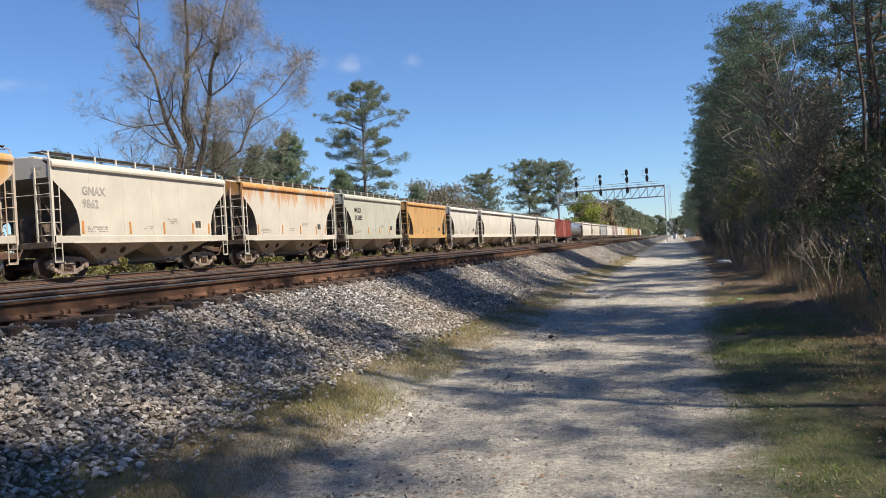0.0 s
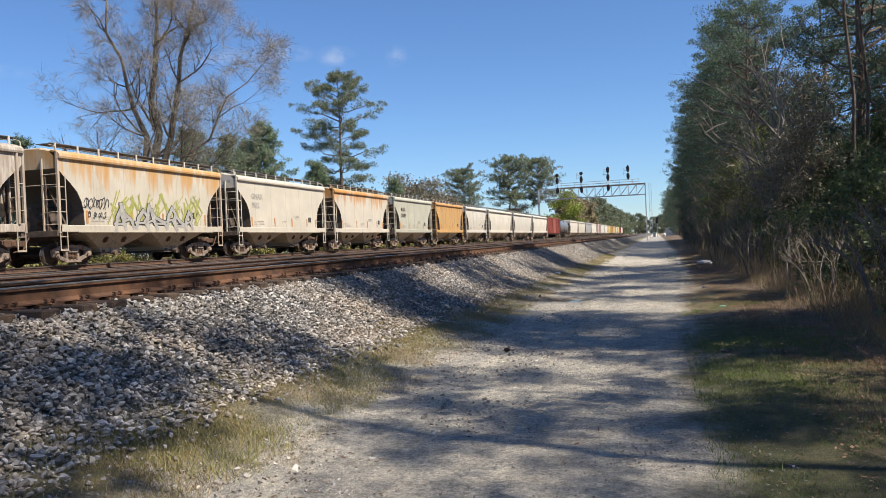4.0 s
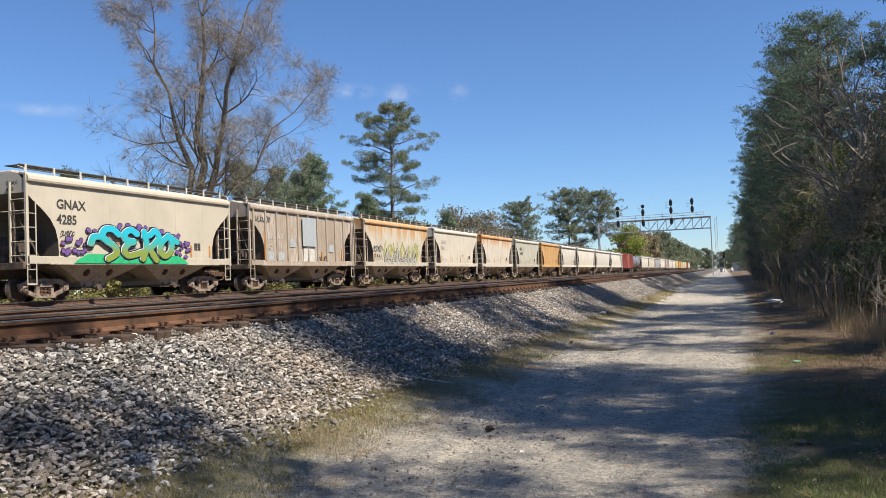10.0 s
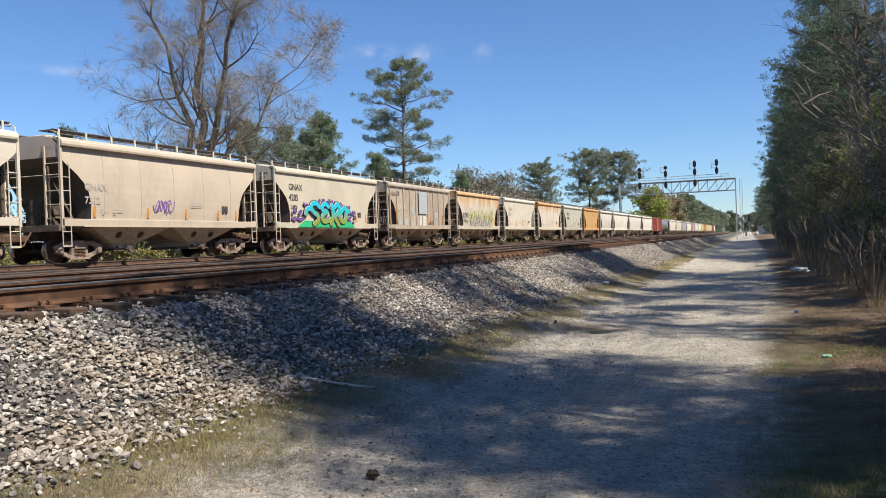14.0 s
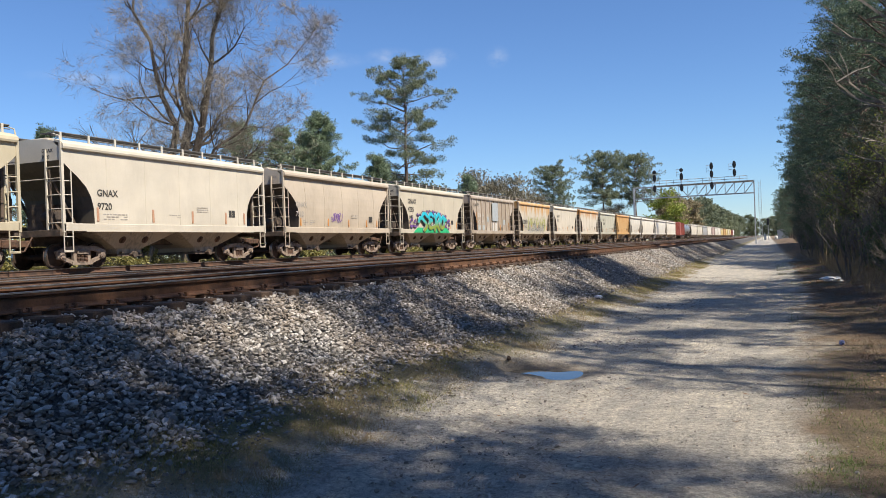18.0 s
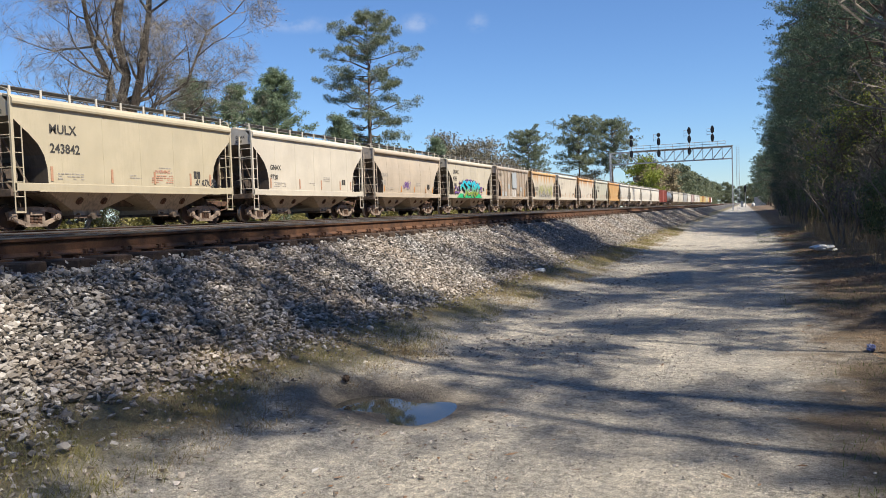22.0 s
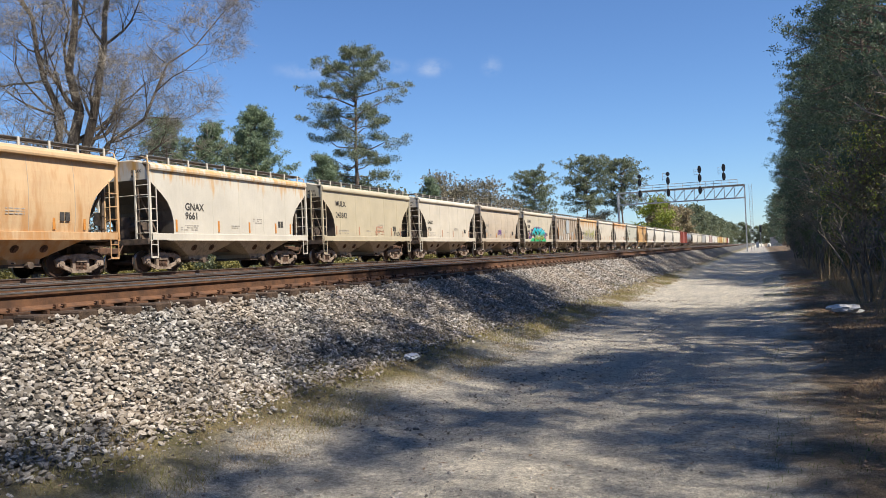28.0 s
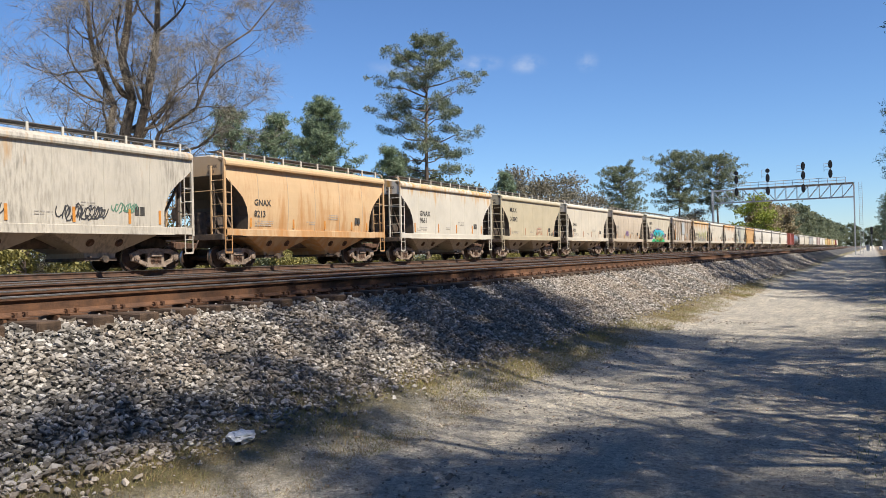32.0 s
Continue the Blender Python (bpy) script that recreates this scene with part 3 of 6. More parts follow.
def side_frame_mesh():
    """Cast truck side frame on the x = 0 plane, with its two window openings."""
    m = M()
    w = 0.11
    for s in (-1, 1):
        m.beam((0, s * 1.04, 0.50), (0, s * 0.62, 0.66), w, 0.17)
        m.beam((0, s * 0.62, 0.66), (0, 0, 0.70), w, 0.15)
        m.beam((0, s * 0.98, 0.42), (0, s * 0.38, 0.20), w, 0.13)
        m.beam((0, s * 0.30, 0.20), (0, s * 0.30, 0.68), w, 0.13)
        m.box(-0.08, 0.08, s * 0.86 - 0.15, s * 0.86 + 0.15, 0.32, 0.56, 0.03)
        m.disc((0.09, s * 0.86, 0.43), 0.115, 0.03, 14)
        m.disc((0.125, s * 0.86, 0.43), 0.075, 0.02, 12)
    m.beam((0, -0.44, 0.17), (0, 0.44, 0.17), 0.16, 0.12)
    m.box(-0.10, 0.12, -0.24, 0.24, 0.47, 0.62, 0.02)
    return m


def spring_mesh(y=0.0):
    """One coil spring, as a turned profile that swells at each coil."""
    prof = [(0.215 + 0.24 * k / 10, 0.088 if k % 2 == 0 else 0.066) for k in range(11)]
    return M().loft([[(0.02 + r * math.cos(a), y + r * math.sin(a), z) for a in (2 * math.pi * i / 10 for i in range(10))] for z, r in prof])


def spring_nest_mesh():
    m = M()
    for y in (-0.17, 0.0, 0.17):
        n = spring_mesh(y)
        m.add(n.v, n.f)
    return m


def wheelset_mesh():
    m = M()
    for s in (-1, 1):
        x = s * 0.755
        prof = [(-0.065, 0.20), (-0.03, 0.34), (-0.068, 0.36), (-0.068, 0.42), (0.05, 0.42), (0.066, 0.448), (0.075, 0.435), (0.072, 0.36), (0.02, 0.33), (0.045, 0.2), (0.06, 0.14), (0.06, 0.09), (-0.09, 0.09), (-0.09, 0.14)]
        n = 22
        rings = [[(x - s * a, r * math.cos(t), r * math.sin(t)) for a, r in prof] for t in (2 * math.pi * i / n for i in range(n + 1))]
        m.loft(rings, caps=False)
        # drop of grease streaks and lifting holes let the turning show
        m.box(x + s * 0.05 if s > 0 else x - 0.072, x + 0.072 if s > 0 else x - 0.05, -0.04, 0.04, 0.22, 0.30)
    m.tube((-1.02, 0, 0), (1.02, 0, 0), 0.085, n=10)
    return m


def tread_mesh():
    m = M()
    n = 22
    for s in (-1, 1):
        x = s * 0.755
        m.loft([[(x + a * s, r * math.cos(t), r * math.sin(t)) for a, r in ((0.066, 0.421), (0.0, 0.4225), (-0.04, 0.4235))] for t in (2 * math.pi * i / n for i in range(n + 1))], caps=False, closed=False)
    return m


def bolster_mesh():
    m = M()
    m.box(-1.02, 1.02, -0.2, 0.2, 0.48, 0.74, 0.03)
    m.disc((0, 0, 0.82), 0.28, 0.10, 12, "z")
    for y in (-0.45, 0.45):
        m.beam((-0.9, y, 0.34), (0.9, y, 0.34), 0.1, 0.12)
    return m


def coupler_mesh():
    """Draft gear and knuckle at the end -y; its pulling face at y = -0.83."""
    m = M()
    m.box(-0.14, 0.14, -0.52, 0.1, 0.76, 0.98, 0.02)
    m.box(-0.20, 0.13, -0.86, -0.50, 0.72, 1.02, 0.04)
    m.box(0.06, 0.22, -0.90, -0.62, 0.74, 1.0, 0.05)
    m.tube((0.32, -0.15, 1.08), (0.36, -0.5, 0.62), 0.03)
    m.tube((0.36, -0.5, 0.62), (0.25, -0.85, 0.55), 0.028)
    m.tube((-1.35, -0.15, 1.05), (-0.2, -0.22, 1.1), 0.018)
    return m


def board_mesh(half):
    return M().box(-0.29, 0.29, -half - 0.02, half + 0.02, 4.485, 4.515)


def hatch_mesh(half):
    m = M()
    m.box(-0.42, 0.42, -half + 0.5, half - 0.5, ROOF - 0.03, ROOF + 0.10, 0.03)
    return m


def letters(text, size, y, z, x, material, parent, name="lettering", thick=0.0, shear=0.0, spacing=1.0):
    """Flat letters on the side that faces the road."""
    cu = bpy.data.curves.new("text", "FONT")
    cu.body, cu.size, cu.offset, cu.shear, cu.space_character, cu.resolution_u = text, size, thick, shear, spacing, 3
    tmp = new("text", cu)
    me = bpy.data.meshes.new_from_object(tmp.evaluated_get(bpy.context.evaluated_depsgraph_get()))
    bpy.data.objects.remove(tmp)
    for p in me.vertices:
        a, b = p.co[0], p.co[1]
        p.co = (x, y + a, z + b)
    me.materials.clear()
    me.materials.append(material)
    return part(name, me, None, parent)


def end_letters(text, size, x, y, z, material, parent):
    """Small letters on the upper end sheet."""
    ob = letters(text, size, 0, z, 0, material, parent, "end_lettering", 0.004)
    for p in ob.data.vertices:
        p.co = (x + p.co[1], y, p.co[2])
    return ob


STENCIL = plain("faded_black_stencil", (0.03, 0.03, 0.03), (0.07, 0.065, 0.06), 8.0, 0.8)
STENCIL_PALE = plain("worn_grey_stencil", (0.30, 0.28, 0.25), (0.42, 0.39, 0.35), 8.0, 0.8)
ORANGE = plain("orange_reflector", (0.62, 0.27, 0.05), (0.50, 0.20, 0.04), 8.0, 0.5)
BROWNTAG = plain("faded_red_reflector", (0.42, 0.22, 0.13), (0.50, 0.30, 0.2), 8.0, 0.6)
WARNRED = plain("faded_red_stencil", (0.50, 0.22, 0.15), (0.56, 0.33, 0.24), 8.0, 0.7)
BLUEGREY = plain("faded_blue_stencil", (0.34, 0.38, 0.40), (0.44, 0.46, 0.46), 7.0, 0.7)
PATCH = plain("grey_paint_patch", (0.36, 0.40, 0.43), (0.42, 0.45, 0.47), 5.0, 0.6)


def bars(m, x, y, z, rows, length, rnd, h=0.035):
    """Lines of small writing that cannot be read."""
    for i in range(rows):
        a = y
        while a < y + length:
            w = min(rnd.uniform(0.06, 0.2), y + length - a)
            if rnd.random() < 0.85:
                m.box(x - 0.004, x + 0.004, a, a + w, z - i * 0.085, z - i * 0.085 + h)
            a += w + 0.045
    return m


def make_truck(car, y, keyed):
    truck = part("truck", cached("bolster", bolster_mesh), None, car, "rusty cast-steel truck")
    truck.matrix_basis = pose(0, y, 0)
    for s in (-1, 1):
        f = part("side_frame", cached("side_frame", side_frame_mesh, FRAMECAST), None, truck, "dusty cast side frame")
        f.matrix_basis = pose(s * 0.98, 0, 0, 0, 0, 0 if s > 0 else 180)
        if keyed:
            for y_ in (-0.17, 0.0, 0.17):
                g = part("spring", cached("spring", spring_mesh, RUST), None, truck)
                g.matrix_basis = pose(s * 0.98, y_, 0)
        else:
            g = tagged(part("spring_nest", cached("spring_nest", spring_nest_mesh, RUST), None, truck), kind="stuff")
            g.matrix_basis = pose(s * 0.98, 0, 0)
    for dy in (-0.86, 0.86):
        w = part("wheelset", CACHE.get("wheelset") or wheel_cache(), None, truck, "steel wheels on an axle")
        w.matrix_basis = pose(0, dy, 0.424)
        if keyed:
            WHEELS.append((w, dy))
    return truck


def wheel_cache():
    m = wheelset_mesh()
    k = len(m.f)
    t = tread_mesh()
    m.add(t.v, t.f)
    me = m.mesh("wheelset", [WHEEL, TREAD])
    for i, p in enumerate(me.polygons):
        if i >= k:
            p.material_index = 1
    CACHE["wheelset"] = me
    return me


WHEELS, CARS = [], []
WELD = paint("grimed_weld_paint", (0.50, 0.43, 0.34), 0.05, 0.4, 24.0)
BRACKET = paint("chalky_bracket_paint", (0.66, 0.62, 0.54), 0.03, 0.2, 23.0)


def hopper_car(label, paint_m, style="flat", pitch=12.83, mark="", number="", keyed=True, tag_m=None, frame_m=None, stencil=None, bays=2, seed=1, markup=True, bay_m=None, mark_at=(-3.85, 2.95, 2.46, 0.40)):
    half = pitch / 2 - 0.83
    rnd = random.Random(seed)
    car = tagged(new("hopper_car"), label, "hopper car", "cars of the freight train")
    tag = f"{pitch:.1f}"
    fm = frame_m or paint_m
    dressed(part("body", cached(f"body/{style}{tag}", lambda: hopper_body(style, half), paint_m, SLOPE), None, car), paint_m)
    dressed(part("side_sill", cached("side_sill/" + tag, lambda: sill_mesh(half), paint_m), None, car), paint_m)
    dressed(part("top_chord", cached("top_chord/" + tag, lambda: chord_mesh(half), paint_m), None, car), paint_m)
    for sd in (-1, 1):
        rb = part("running_board", cached("running_board/" + tag, lambda: board_mesh(half), DARKGREY), None, car, "dark steel roof walkway")
        rb.matrix_basis = pose(sd * 0.98, 0, 0)
        for zz in (4.40, 4.53):
            rl = part("board_rail", cached("board_rail/" + tag, lambda: M().tube((0, -half - 0.02, 0), (0, half + 0.02, 0), 0.018, n=5), DARKGREY), None, car)
            rl.matrix_basis = pose(sd * 1.285, 0, zz)
    part("hatch_cover", cached("hatch_cover/" + tag, lambda: hatch_mesh(half), paint_m), None, car)
    n = int(half * 2 / 1.24)
    for s in (-1, 1):
        for i in range(n + 1):
            b = part("bracket", cached("bracket", lambda: M().box(-0.025, 0.025, -0.04, 0.04, 4.16, 4.55, 0.008), paint_m), None, car)
            dressed(b, BRACKET)
            b.matrix_basis = pose(s * 1.30, -half + 0.25 + (2 * half - 0.5) * i / n, 0)
    for e in (-1, 1):
        ef = part("end_frame", cached("end_frame", end_frame_mesh), None, car)
        ef.matrix_basis = pose(0, e * half, 0, 0, 0, 0 if e < 0 else 180)
        c = part("coupler", cached("coupler", coupler_mesh, RUST), None, car, "rusty coupler")
        c.matrix_basis = pose(0, e * half, 0, 0, 0, 0 if e < 0 else 180)
        for s in (-1, 1):
            p = dressed(part("corner_post", cached("corner_post", post_mesh, fm), None, car), fm)
            p.matrix_basis = Matrix.Translation((s * 1.57, e * half, 0)) @ Matrix.Rotation(0 if s > 0 else math.pi, 4, "Z")
            l1 = dressed(part("side_ladder", cached(f"side_ladder/{-s * e}", lambda: mirrored(ladder_mesh("side"), 1, -s * e), fm), None, car), fm)
            l1.matrix_basis = Matrix.Translation((s * 1.58, e * half, 0)) @ Matrix.Rotation(0 if s > 0 else math.pi, 4, "Z")
            l2 = dressed(part("end_ladder", cached("end_ladder", lambda: ladder_mesh("end"), fm), None, car), fm)
            l2.matrix_basis = Matrix.Translation((s * 1.54, e * (half + 0.05), 0)) @ Matrix.Rotation(0 if s > 0 else math.pi, 4, "Z")
    if markup:
        for k in range(5):
            sm_ = dressed(part("weld_seam", cached("weld_seam/" + style, lambda: seam_mesh(style), paint_m), None, car), paint_m)
            if style == "round":
                dressed(sm_, WELD)
            sm_.matrix_basis = pose(0, (half - 1.9) * (k / 2 - 1), 0)
    room = half - 1.35
    for i in range(bays):
        y = 0 if bays == 1 else (-room + room / bays) + 2 * room / bays * i
        b = part("hopper_bay", cached(f"hopper_bay/{bays}{tag}", lambda: bay_mesh(1.42, room / bays - 0.02), paint_m), None, car)
        dressed(b, bay_m or UNDERSIDE)
        b.matrix_basis = pose(0, y, 0)
        if keyed:
            for q in (-0.62, 0.62):
                vb = part("vibrator_bracket", cached("vibrator_bracket", bracket_mesh, RUST), None, car, "rust-ringed vibrator bracket")
                vb.matrix_basis = pose(1.215, y + q * 0.9, 0.95, 0, 36, 0)
        gt = part("outlet_gate", cached("outlet_gate", gate_mesh), None, car, "dark steel outlet gate")
        gt.matrix_basis = pose(0, y, 0)
    part("centre_sill", cached("centre_sill/" + tag, lambda: M().box(-0.2, 0.2, -half, half, 0.78, 1.15)), None, car)
    for e in (-1, 1):
        make_truck(car, e * (half - 1.22), keyed)
    # writing and reflectors on the side that faces the road
    x = half_width(2.4, style) + 0.012
    if markup:
        sten = stencil or STENCIL
        if mark:
            my, mz, nz, msize = mark_at
            letters(mark, msize, my, mz, half_width(mz + 0.15, style) + 0.014, sten, car, thick=0.022 * msize, spacing=1.0)
            letters(number, msize, my, nz, half_width(nz + 0.15, style) + 0.014, sten, car, thick=0.022 * msize, spacing=1.0)
            for t_, z_ in ((mark, 3.86), (number, 3.66)):
                end_letters(t_, 0.17, 0.72, -half - 0.004, z_, sten, car)
        sm = M()
        bars(sm, half_width(1.75, style) + 0.008, -half + 1.7, 1.82, 3, 1.1, rnd)
        bars(sm, half_width(2.1, style) + 0.008, half - 4.6, 2.20, 3, 0.7, rnd)
        bars(sm, half_width(1.8, style) + 0.008, -0.6, 1.86, 2, 0.6, rnd)
        tagged(part("small_writing", sm, STENCIL_PALE, car), kind="stuff")
        bx = M()
        for i in range(2):
            bx.box(x - 0.012, x, half - 2.55 + i * 0.22, half - 2.37 + i * 0.22, 1.86, 2.16)
        part("data_panel", bx, STENCIL, car)
        for i, d in enumerate((1.45, 4.1, 6.3, 8.4, 2 * half - 1.5)):
            if d < 2 * half - 1:
                r = part("reflector", cached("reflector", lambda: M().box(-0.006, 0.006, -0.05, 0.05, 0, 0.48), tag_m or ORANGE), None, car)
                dressed(r, tag_m or ORANGE)
                r.matrix_basis = pose(half_width(1.75, style) + 0.012, -half + d, 1.58)
    return car


def mirrored(m, axis, sign):
    if sign < 0:
        m.v = [tuple(-c if i == axis else c for i, c in enumerate(p)) for p in m.v]
    return m


def rib(car, y, paint_m, z0=1.5, z1=4.0):
    r = dressed(part("rib", cached(f"rib/{z0}{z1}", lambda: M().box(1.55, 1.655, -0.05, 0.05, z0, z1, 0.012), paint_m), None, car), paint_m)
    r.matrix_basis = pose(0, y, 0)


def box_car(label, paint_m, pitch, roof_m):
    half = pitch / 2 - 0.6
    car = tagged(new("box_car"), label, "box car", "cars of the freight train")
    part("body", M().box(-1.5, 1.5, -half, half, 1.05, 4.35, 0.03), paint_m, car)
    m = M()
    m.loft([[(x, y, z) for x, z in ((-1.56, 4.3), (1.56, 4.3), (1.56, 4.38), (0, 4.6), (-1.56, 4.38))] for y in (-half, half)])
    part("roof", m, roof_m, car)
    part("door", M().box(1.5, 1.56, -1.5, 1.5, 1.15, 4.2, 0.01), paint_m, car)
    for i in range(15):
        y = -half + 0.1 + (2 * half - 0.2) * i / 14
        if abs(y) > 1.6:
            rib(car, y, paint_m, 1.1, 4.3)
    part("centre_sill", M().box(-0.2, 0.2, -half, half, 0.78, 1.06), STEEL, car)
    for e in (-1, 1):
        make_truck(car, e * (half - 2.0), False)
        c = part("coupler", cached("coupler", coupler_mesh, RUST), None, car)
        c.matrix_basis = pose(0, e * half, 0, 0, 0, 0 if e < 0 else 180)
    return car


def tank_car(label, paint_m, pitch):
    half = pitch / 2 - 0.8
    car = tagged(new("tank_car"), label, "tank car", "cars of the freight train")
    n = 20
    prof = [(-half + 0.3, 0.5), (-half + 0.36, 1.0), (-half + 0.6, 1.35), (-half + 0.9, 1.45), (half - 0.9, 1.45), (half - 0.6, 1.35), (half - 0.36, 1.0), (half - 0.3, 0.5)]
    part("tank", M().loft([[(r * math.cos(t), y, 2.75 + r * math.sin(t)) for t in (2 * math.pi * i / n for i in range(n))] for y, r in prof]), paint_m, car, smooth=True)
    part("dome", M().disc((0, 0, 4.25), 0.45, 0.25, 14, "z"), paint_m, car)
    part("walkway", M().box(-0.9, 0.9, -1.2, 1.2, 4.2, 4.25), DARKGREY, car)
    fr = M()
    fr.box(-0.3, 0.3, -half, half, 0.8, 1.25)
    for e in (-1, 1):
        fr.box(-1.5, 1.5, e * half - 0.15, e * half + 0.15, 1.0, 1.25)
        fr.box(-1.2, 1.2, e * (half - 1.4) - 0.2, e * (half - 1.4) + 0.2, 1.2, 1.9)
    part("underframe", fr, STEEL, car)
    for e in (-1, 1):
        part("ladder", M().tube((1.5, e * 0.6, 1.0), (1.1, e * 0.6, 4.2), 0.03), STEEL, car)
        make_truck(car, e * (half - 1.6), False)
    return car


# near-black base puts the shade under the sloped end sheets into the colour
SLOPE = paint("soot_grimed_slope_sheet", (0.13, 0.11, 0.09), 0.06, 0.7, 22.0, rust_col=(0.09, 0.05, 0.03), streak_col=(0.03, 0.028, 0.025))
# dirt streaks over a base toned down for the shade below the side sill
UNDERSIDE = paint("grimy_hopper_paint", (0.46, 0.39, 0.30), 0.10, 0.8, 21.0, rust_col=(0.16, 0.09, 0.05), streak_col=(0.05, 0.045, 0.04))

# paints: name, base, rust, dirt, seed, more
CREAM = paint("cream_paint", (0.66, 0.60, 0.48), 0.02, 0.10, 1.0, low=0.25)
WARMWHITE = paint("warm_white_paint", (0.72, 0.66, 0.55), 0.02, 0.10, 2.0, low=0.2)
BEIGE = paint("beige_paint", (0.62, 0.53, 0.42), 0.03, 0.22, 3.0, low=0.25)
BUFF = paint("buff_paint", (0.60, 0.53, 0.38), 0.03, 0.12, 4.0, low=0.25)
GREYWHITE = paint("grimy_white_paint", (0.63, 0.585, 0.50), 0.16, 0.8, 5.0, rust_col=(0.55, 0.33, 0.14), streak_col=(0.15, 0.135, 0.115), top=0.3)
TANORANGE = paint("tan_orange_paint", (0.71, 0.50, 0.29), 0.33, 0.45, 6.0, rust_col=(0.55, 0.28, 0.10), top=-0.25, streak_col=(0.40, 0.17, 0.06), low=0.35)
RUSTYTOP = paint("white_paint_rusted_from_the_roof", (0.70, 0.64, 0.54), 0.30, 0.12, 7.0, rust_col=(0.62, 0.29, 0.08), top=0.9)
RUSTYTOP_B = paint("cream_paint_rusted_from_the_roof", (0.67, 0.61, 0.50), 0.31, 0.30, 8.0, rust_col=(0.62, 0.35, 0.13), top=0.85, low=0.2)
RUSTSPOT = paint("white_paint_with_rust_spots", (0.71, 0.67, 0.58), 0.16, 0.12, 9.0, rust_col=(0.66, 0.36, 0.10), top=0.75)
GREYRIB = paint("worn_grey_paint", (0.43, 0.35, 0.27), 0.10, 0.85, 10.0, rust_col=(0.28, 0.18, 0.11), streak_col=(0.62, 0.58, 0.53))
PALEGREEN = paint("pale_green_cream_paint", (0.58, 0.57, 0.47), 0.04, 0.20, 11.0, low=0.25)
OCHRE = paint("orange_ochre_paint", (0.66, 0.40, 0.16), 0.28, 0.35, 12.0, rust_col=(0.52, 0.21, 0.05), top=0.5)
WHITE_B = paint("clean_white_paint", (0.76, 0.71, 0.61), 0.0, 0.08, 13.0)
WHITE_C = paint("greyed_white_paint", (0.70, 0.66, 0.58), 0.02, 0.18, 14.0)
REDBOX = paint("faded_red_paint", (0.36, 0.085, 0.06), 0.06, 0.3, 15.0)
TANKGREY = paint("dark_grey_tank_paint", (0.20, 0.22, 0.25), 0.0, 0.3, 16.0, rough=0.35)
YELLOW = paint("yellow_paint", (0.62, 0.46, 0.16), 0.04, 0.2, 17.0)
PINKISH = paint("pinkish_grey_paint", (0.58, 0.46, 0.42), 0.04, 0.3, 18.0)
MIDGREY = paint("mid_grey_paint", (0.38, 0.38, 0.37), 0.04, 0.3, 19.0)
RUSTPOST = paint("rusty_ladder_paint", (0.58, 0.48, 0.37), 0.28, 0.4, 20.0)

SPEED, GAP_NINE = 4.05, 22.1   # metres a second; place of the coupling behind the ninth car at the start


def place(car, y0, pitch):
    CARS.append((car, y0 + pitch / 2))
    return car


